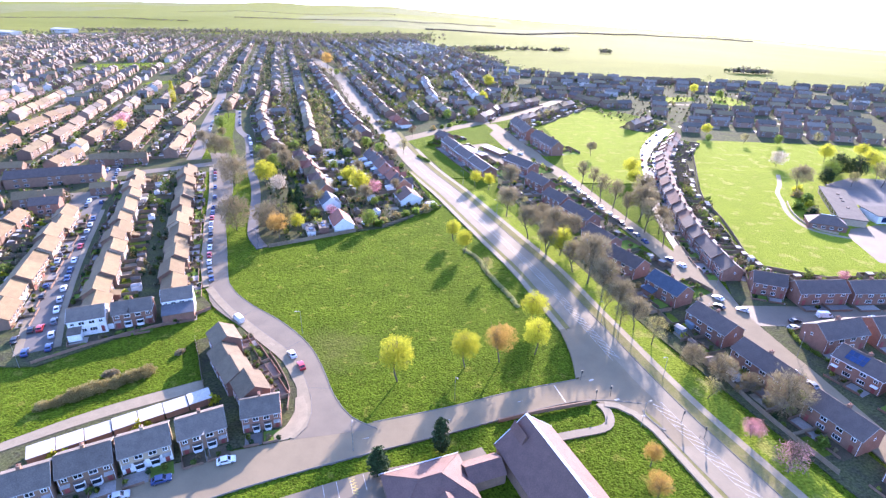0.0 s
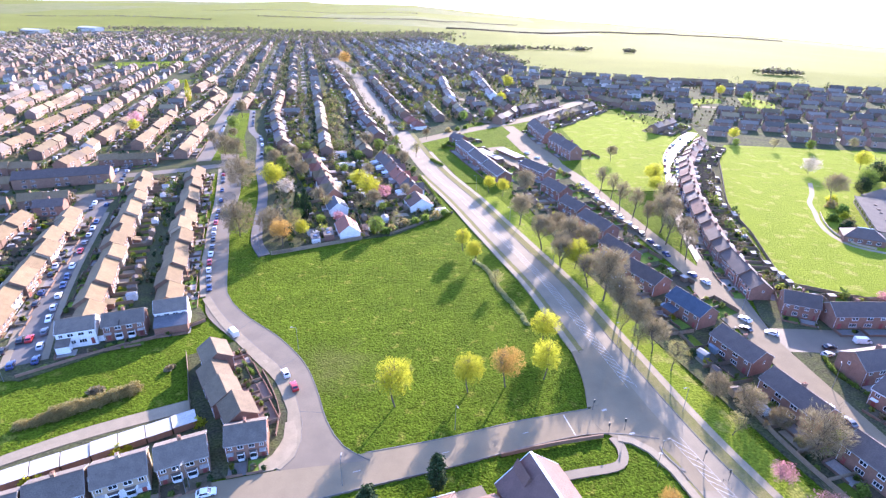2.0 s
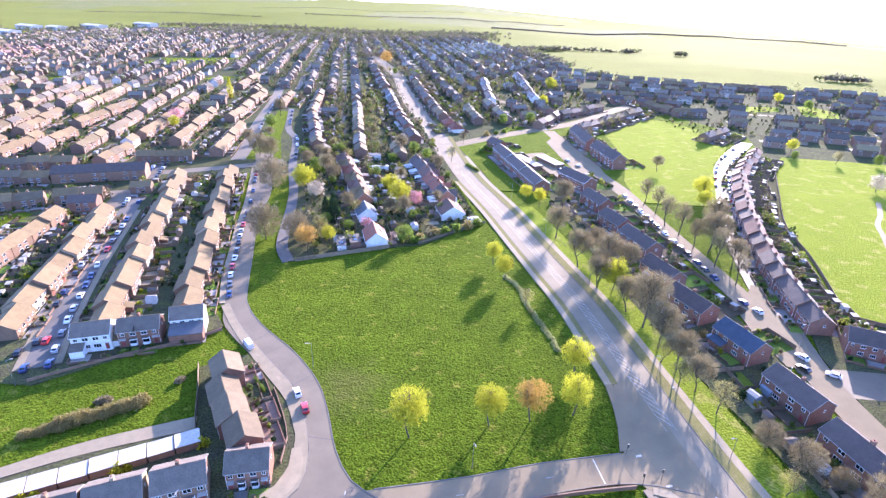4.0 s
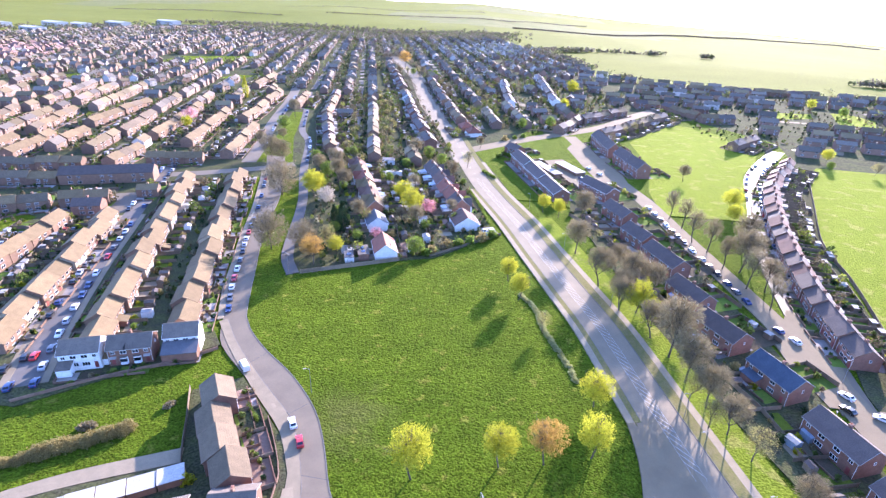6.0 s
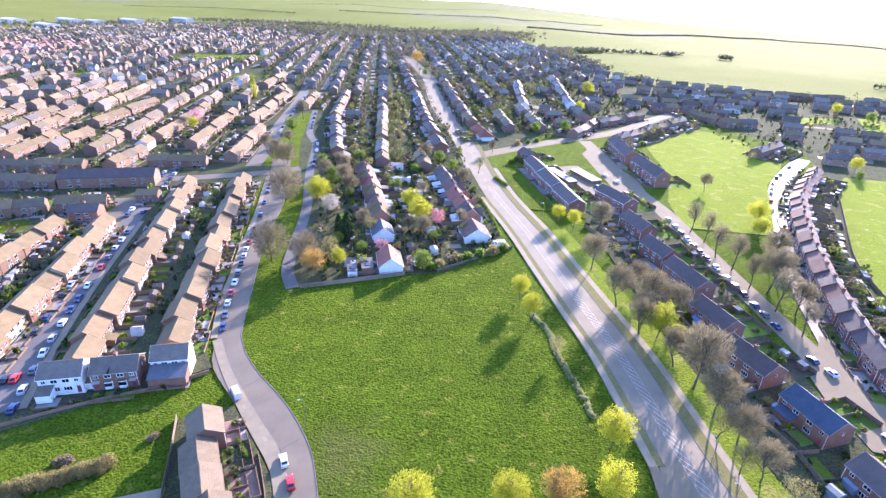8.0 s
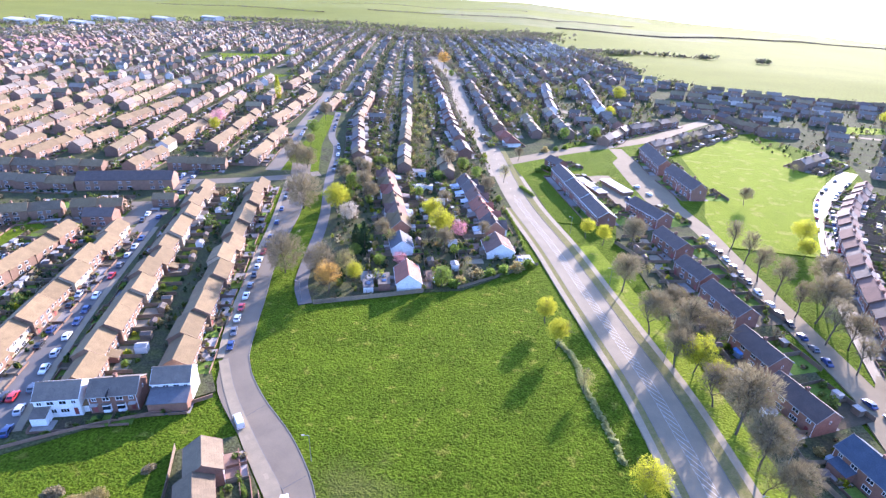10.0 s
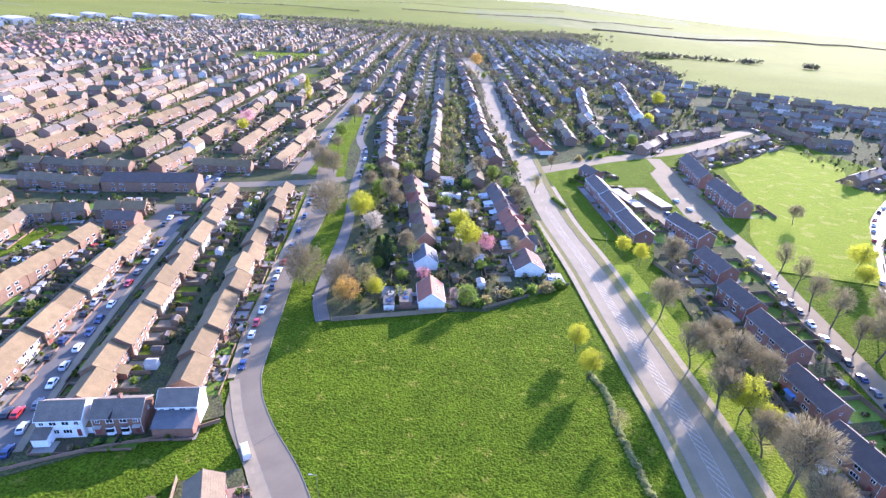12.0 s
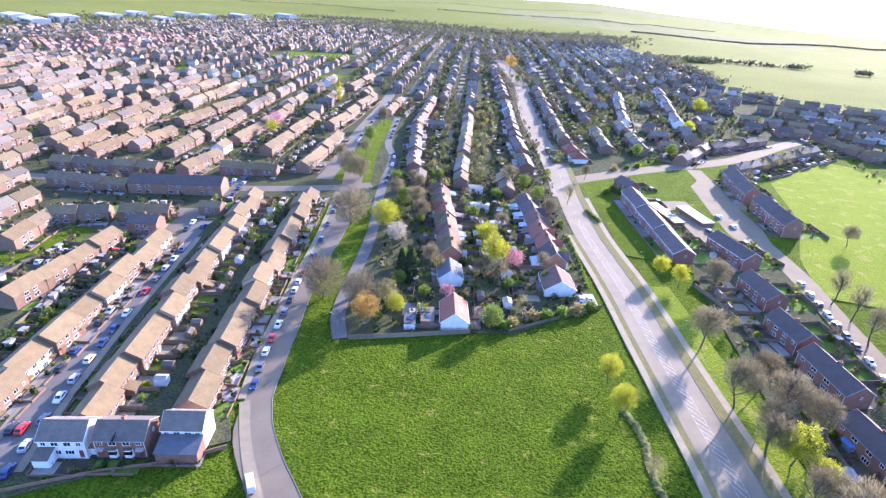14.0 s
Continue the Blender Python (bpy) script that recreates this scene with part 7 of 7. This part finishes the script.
def church():
    t = thing("church", "church hall with a steep plum tile roof and white verge", "church", m=pose(23.6, 84.5, 0, 0, 0, 112))
    # local x runs along the ridge to the north
    L, W, EAVE, RIDGE = 24.0, 15.0, 4.2, 10.4
    part("wall", Shape().prism([(-W / 2, -0.3), (W / 2, -0.3), (W / 2, EAVE), (0, RIDGE - 0.3), (-W / 2, EAVE)], -L / 2, L / 2), BROWN_BRICK, t)
    k = (RIDGE - EAVE) / (W / 2)
    yo, zo = W / 2 + 0.5, EAVE - 0.5 * k
    for q in (-1, 1):
        o = [(0, RIDGE), (q * yo, zo), (q * yo, zo + 0.2), (0, RIDGE + 0.2)]
        roof = part("roof_slope", Shape().prism(o if q < 0 else o[::-1], -L / 2 - 0.4, L / 2 + 0.4), TILE_PURPLE, t)
    for s in (-1, 1):
        b = Shape()
        for q in (-1, 1):
            o = [(0, RIDGE), (q * (W / 2 + 0.5), EAVE - 0.5 * k), (q * (W / 2 + 0.5), EAVE - 0.5 * k + 0.32), (0, RIDGE + 0.32)]
            e = s * (L / 2 + 0.4)
            b.prism(o if q < 0 else o[::-1], min(e, e + s * 0.12), max(e, e + s * 0.12))
        part("bargeboard", b, UPVC, roof)
    # White strip on the ridge paints the sun's glare on the east slope.
    part("ridge_capping", Shape().box(-L / 2 - 0.4, -0.5, RIDGE + 0.14, L / 2 + 0.4, 0.12, RIDGE + 0.34), UPVC, roof, "white strip along the ridge")
    part("side_gable", Shape().prism([(1.2, 6.5), (4.4, 6.5), (2.8, 9.7)], L / 2 - 5, L / 2 + 0.55), TILE_PURPLE, roof, "small plum tile gable beside the ridge")
    for x in (-7, 0, 7):
        window(t, x, 2.4, 1.6, 2.0, -W / 2)
    hall = thing("church_hall", "low hall with hipped plum tile roofs beside the church", "hall", m=pose(-3.5, 81.5, 0, 0, 0, 20))
    part("wall", Shape().box(-9, -6.5, -0.3, 9, 6.5, 3.2), BROWN_BRICK, hall)
    part("roof", hip_roof(18, 13, 3.2, 6.6), TILE_PURPLE, hall)
    part("cross_roof", Shape().prism([(-3.2, 3.1), (3.2, 3.1), (0, 5.6)], -9.4, -3), TILE_PURPLE, hall, at=pose(2, -1, 0, 0, 0, 90))
    part("fascia", Shape().box(-9.6, 6.9, 2.9, 9.4, 7.05, 3.3), UPVC, hall)
    part("link", Shape().box(8.8, -2.0, -0.3, 17.5, 4.0, 3.0), BROWN_BRICK, hall, "brick link to the church")
    part("link_roof", Shape().prism([(-2.4, 2.9), (4.4, 2.9), (1.0, 4.9)], 8.6, 17.6), TILE_PURPLE, hall, "plum tile roof of the link")
    for x in (-6, -2, 2, 6):
        window(hall, x, 1.7, 1.4, 1.2, -6.5)


church()


# ---- garages ----
def garage_row(a, b, n, depth, label):
    a, b = Vector(a), Vector(b)
    way = (b - a) / n
    turn = math.degrees(math.atan2(way.y, way.x))
    for i in range(n):
        c = a + way * (i + 0.5)
        w = way.length * 0.94
        g = thing("garage", label, "garage", "garages", spot(c.x, c.y, turn))
        z = 2.0 - 0.10 * (i % 3)
        part("wall", Shape().box(-w / 2, -depth / 2, -0.2, w / 2, depth / 2, z), BROWN_BRICK, g)
        part("roof", Shape().box(-w / 2 - 0.08, -depth / 2 - 0.2, z, w / 2 + 0.05, depth / 2 + 0.2, z + 0.16), FELT, g)
        k = max(1, round(w / 2.8))
        for j in range(k):
            x = -w / 2 + w * (j + 0.5) / k
            part("door", Shape().box(x - 1.1, depth / 2, 0, x + 1.1, depth / 2 + 0.05, 1.8), CONCRETE, g)


garage_row((-97.0, 91.4), (-62.5, 112.9), 7, 4.3, "flat-roofed brick garages with pale felt roofs")
garage_row((17.5, 373.0), (31.0, 350.0), 3, 5.5, "flat-roofed garages in the paved court")
garage_row((32.5, 375.0), (44.5, 355.5), 3, 6.5, "flat-roofed garages in the paved court")

# ---- garden walls and hedges ----
def wall_line(points, h, material, label, w=0.22):
    line = smoothed(points)
    return solid("garden_wall", band(beside(line, -w / 2), beside(line, w / 2), h, h + 0.2), material, label, "wall", kind="structure")


wall_line([(-120, 127), (-108, 136.5), (-99, 143), (-88.6, 149.5), (-79.5, 158)], 0.9, BROWN_BRICK, "low brown brick garden wall along the west green")
wall_line([(-77.7, 140.0), (-71.9, 128.6), (-67.2, 118.7), (-62.8, 111.2)], 1.6, TIMBER, "tall timber back fence of the short terrace", 0.08)
wall_line([(-73.4, 207.7), (-56, 216.5), (-38.8, 225.6)], 1.5, TIMBER, "weathered timber fence at the field's edge", 0.1)
wall_line([(-27, 231), (-10, 248), (1, 259)], 1.2, TIMBER, "timber garden fence at the field's edge", 0.08)
wall_line([(33, 290), (45.7, 269.9), (51.7, 251.4), (57.6, 226.3), (63.5, 205), (70, 171.8), (75.4, 158), (79, 140), (84, 112), (92, 88)], 1.5, TIMBER, "weathered timber fence behind the brick houses", 0.1)
wall_line([(129, 196), (139, 240), (145, 278), (166, 335), (186, 388)], 1.6, TIMBER, "timber fence of the crescent's back gardens", 0.1)
wall_line([(130, 194), (160, 182), (190, 183)], 1.5, TIMBER, "timber fence behind the brick terrace", 0.1)
wall_line([(-52.6, 133.4), (-46.6, 124.2), (-42.4, 116.2), (-41.2, 108.6)], 0.8, BROWN_BRICK, "low brick front garden wall")
for line, step, s in (([(-33, 231.5), (-28, 233.5), (-24, 236)], 3.0, 1.6), ([(-22, 240), (-14, 246), (-6, 252), (0, 258)], 3.4, 1.1), ([(116.5, 149), (115, 141), (117.5, 133), (120, 128)], 3.2, 1.0), ([(-60, 137), (-54, 131)], 3.2, 0.9),
                      ([(-118, 129.5), (-108, 138.5), (-100, 144)], 4.5, 0.6), ([(190, 183), (170, 184), (150, 187), (134, 193)], 4.6, 0.9), ([(-5, 270), (-12, 295), (-20, 318)], 4.4, 1.0), ([(-6, 338), (-14, 350)], 3.4, 1.3)):
    pts = smoothed(line, step)
    for p, q in zip(pts, pts[1:]):
        copy_thing(BOX_HEDGE, spot((p.x + q.x) / 2, (p.y + q.y) / 2, math.degrees(math.atan2(q.y - p.y, q.x - p.x)), (s, s, s)))
# paved front gardens of the short terrace, each behind a low wall
for i in range(4):
    o, along, out = Vector((-49.5, 108.5)), Vector((-0.567, 0.824)), Vector((0.824, 0.567))
    deep = (9.4, 10.4, 10.2, 8.4)[i]
    corners = [o + along * (9 * i + 0.3) + out * 4.6, o + along * (9 * i + 0.3) + out * deep, o + along * (9 * i + 8.8) + out * deep, o + along * (9 * i + 8.8) + out * 4.6]
    plot([tuple(c) for c in corners], BRICK_PAVING if i != 2 else SOIL, "brown paved front garden of a terraced house", "garden", "garden_ground", 0.082)
    wall_line([tuple(corners[1]), tuple(corners[2])], 0.9, BRICK, "low brick front garden wall", 0.2)
    wall_line([tuple(corners[0]), tuple(corners[1] - out * 0.2)], 1.1, TIMBER, "timber fence between front gardens", 0.08)
SCRUB = shrub("low straggling green scrub across the field", 27, 3.4, 2.0, 0.55, SCRUB_LEAF, n=110, size=0.2, name="scrub")
for i, p in enumerate(smoothed([(10.6, 207.5), (15.6, 199), (18.2, 187.6), (22.2, 176.2), (25.1, 168.6), (26.6, 162.6)], 2.2)):
    copy_thing(SCRUB, spot(p.x, p.y, 100 + 25 * (i % 3), 1.0, -0.25))
for (ax, ay), (bx, by), n, depth, side, seed in (((-55.5, 271), (-83, 338), 8, 11.0, -1, 301), ((-25.5, 281), (-50, 344), 8, 10.5, 1, 302), ((-65, 270), (-94, 341), 8, 7.0, 1, 303)):
    back_gardens((ax, ay), (bx, by), n, depth, seed, side)
for i, (x, y, a, w, d) in enumerate(((-58.5, 262, 20, 6.5, 7.5), (-49.5, 238.5, 20, 5.0, 8.0), (-38.5, 238.0, 20, 5.5, 9.0), (-25.0, 256.5, 20, 7.0, 8.0), (-5.2, 262.0, 20, 7.5, 8.0), (-26.0, 268.5, 20, 6.0, 6.0), (-30.5, 277.0, 20, 5.0, 6.5), (-61.0, 231.5, 20, 7.0, 8.0))):
    c, k = math.cos(radians(a)), math.sin(radians(a))
    plot([(x + u * w / 2 * c - v * d / 2 * k, y + u * w / 2 * k + v * d / 2 * c) for u, v in ((-1, -1), (1, -1), (1, 1), (-1, 1))], (PAVING, CONCRETE, BRICK_PAVING)[i % 3], "pale paved yard beside a bungalow", "patio", "patio", 0.085)
for i, (x, y) in enumerate(((-60, 252), (-41, 247), (-36, 266), (-50.5, 264), (-22, 262.5), (-31, 246))):
    copy_thing(SHEDS[i % 3], spot(x, y, 20 + 90 * (i % 2), 1.15, 0.02))
fence_line((-58, 219), (-66, 246))
fence_line((-38, 229), (-50, 268))
fence_line((-27, 236), (-36, 268))
park("white", -36.0, 234.5, 110)
rnd = random.Random(5)
for _ in range(46):
    x, y = rnd.uniform(-76, -5), rnd.uniform(232, 335)
    if inside(x, y, [(-72, 210), (-38, 228), (-25, 233), (-10, 250), (-5, 264), (-22, 325), (-28, 345), (-100, 345), (-92, 268)]) and all((x - a) ** 2 + (y - b) ** 2 > 64 for a, b in TAKEN):
        plant(rnd.choice([SHRUBS[0], SHRUBS[1], SHRUBS[2], SHRUBS[3], BOX_HEDGE]), x, y, rnd.uniform(0.9, 1.7), rnd.randrange(9999))
fence_line((-60, 275), (-72, 330))
fence_line((-52, 258), (-58, 280))

# ---- extensions, conservatories and small garden things ----
def flat_box(name, label, category, x, y, turn, w, d, h, wall, roof, skylights=0):
    t = thing(name, label, category, "garden buildings", spot(x, y, turn))
    part("wall", Shape().box(-w / 2, -d / 2, -0.2, w / 2, d / 2, h), wall, t)
    top = part("roof", Shape().box(-w / 2 - 0.15, -d / 2 - 0.15, h, w / 2 + 0.15, d / 2 + 0.15, h + 0.14), roof, t)
    for i in range(skylights):
        part("skylight", Shape().box(-0.8, -0.9, 0.0, 0.8, 0.9, 0.18), PANE_BLUE, top, "blue roof light", at=(0, (i - (skylights - 1) / 2) * 3.4, h + 0.14))
    return t


flat_box("extension", "grey flat-roofed extension with roof lights beside the bungalow", "extension", -53.8, 226.5, 20, 4.2, 8.5, 2.9, BRICK, TILE_GREY, 2)
flat_box("extension", "low grey flat-roofed outbuilding in the garden", "outbuilding", -58.5, 222.5, 20, 3.6, 6.0, 2.3, RENDER, SLATE, 1)
flat_box("outbuilding", "long pale flat-roofed outbuilding among the gardens", "outbuilding", -51.0, 312, 20, 7, 3, 2.4, RENDER, FELT)
flat_box("outbuilding", "white outbuilding in the back gardens", "outbuilding", -73, 352, 10, 8, 5, 3.2, RENDER, SLATE)
flat_box("outbuilding", "pale flat-roofed outbuilding in the back gardens", "outbuilding", -64.5, 331, 14, 9, 3, 2.4, RENDER, FELT)
for x, y, a, mat, label in ((59.8, 264.3, -58, TARP, "bluish conservatory at the back of a brick house"), (65.5, 214.5, -60, TARP, "bluish conservatory at the back of a brick house"), (76.5, 173, -62, CONSERVATORY, "pale conservatory at the back of a brick house"),
                            (83.5, 149.5, -68, CONSERVATORY, "pale conservatory at the back of a brick house"), (78.5, 146.5, -60, CONCRETE, "grey garden canopy beside the fence")):
    t = thing("conservatory", label, "conservatory", "conservatories", spot(x, y, a))
    part("wall", Shape().box(-1.6, -1.2, -0.1, 1.6, 1.2, 1.9), CONSERVATORY, t)
    part("roof", Shape().prism([(-1.3, 1.9), (1.3, 1.9), (1.3, 2.0), (0, 2.4), (-1.3, 2.0)], -1.7, 1.7), mat, t)


# ---- the school beyond the large green ----
def school():
    t = thing("school", "long low school block with a grey flat roof", "school", m=spot(212.5, 263.5, 66.5))
    part("wall", Shape().box(-26, -5.5, -0.3, 26, 6, 3.4), BUFF_BRICK, t)
    top = part("roof", Shape().box(-26.5, -6.0, 3.4, 26.5, 6.5, 3.75), FELT_GREY, t, "weathered grey felt roof")
    for x in (-9, 2, 7, 14):
        part("roof_light", Shape().box(x - 0.7, -1.2, 3.75, x + 0.7, 0.2, 4.15), TILE_DARK, top)
    for i in range(9):
        part("window", Shape().box(-24.4 + i * 5.6, 6.0, 1.0, -20.4 + i * 5.6, 6.06, 2.6), PANE, t)
    h = thing("school_wing", "flat-roofed school wing with a pale blue glazed front", "school", m=spot(230, 249.5, -2))
    part("wall", Shape().box(-13, -7, -0.3, 16, 7, 4.0), RENDER, h)
    part("roof", Shape().box(-13.5, -7.5, 4.0, 16.5, 7.5, 4.35), FELT_GREY, h, "weathered grey felt roof")
    for i in range(7):
        part("window", Shape().box(-11.0 + i * 3.8, -7.06, 0.8, -7.6 + i * 3.8, -7.0, 3.5), PANE_BLUE, h)
    g = thing("school_house", "dark hipped-roof lodge with a white ridge beside the school path", "house", m=spot(187.5, 238.5, -22))
    part("wall", Shape().box(-8, -5, -0.3, 8, 5, 2.9), BRICK, g)
    roof = part("roof", hip_roof(16, 10, 2.9, 6.2), TILE_DARK, g)
    part("ridge_capping", Shape().tube((-3, 0, 6.3), (3, 0, 6.3), 0.16, 0.16, 6), UPVC, roof, "white strip along the ridge")
    for x in (-5.2, -1.7, 1.8, 5.3):
        window(g, x, 1.5, 1.7, 1.2, -5)


school()
SCHOOL_PATH = [(213, 322), (203, 303), (193, 288), (187, 273), (181, 259), (178, 246.5), (179, 234.5), (185, 228.5), (191, 225)]
ribbon("footpath", SCHOOL_PATH, -1.2, 1.2, 0.07, PAVING, "pale path round the large green", "footpath", step=2.0)
wall_line([tuple(q) for q in beside(smoothed(SCHOOL_PATH[3:], 2.0), -2.2)][::3], 0.9, BUFF_BRICK, "low pale wall beside the school path", 0.25)
for kind, x, y, s in ((SHRUBS[0], 189, 262, 2.6), (SHRUBS[3], 193, 256, 2.4), (SHRUBS[2], 197, 266, 2.6), (SHRUBS[1], 190, 252, 2.0), (SHRUBS[0], 200, 272, 3.0), (SHRUBS[2], 206, 290, 2.6), (SHRUBS[1], 186, 250, 1.8), (SHRUBS[3], 200, 281, 2.2)):
    plant(kind, x, y, s)
for kind, x, y, s in ((DARKS, 231, 304, 1.0), (GREENS, 238, 312, 1.15), (DARKS, 250, 322, 1.45), (DARKS, 257, 316, 1.3), (BIG_LIME, 276, 330, 1.25), (BIG_LIME, 284, 318, 1.2), (BUDDING, 268, 312, 1.1), (GREENS, 292, 330, 1.3), (BARE, 262, 300, 0.9), (BUDDING, 244, 300, 0.9)):
    plant(kind, x, y, s)

discard_prototypes()
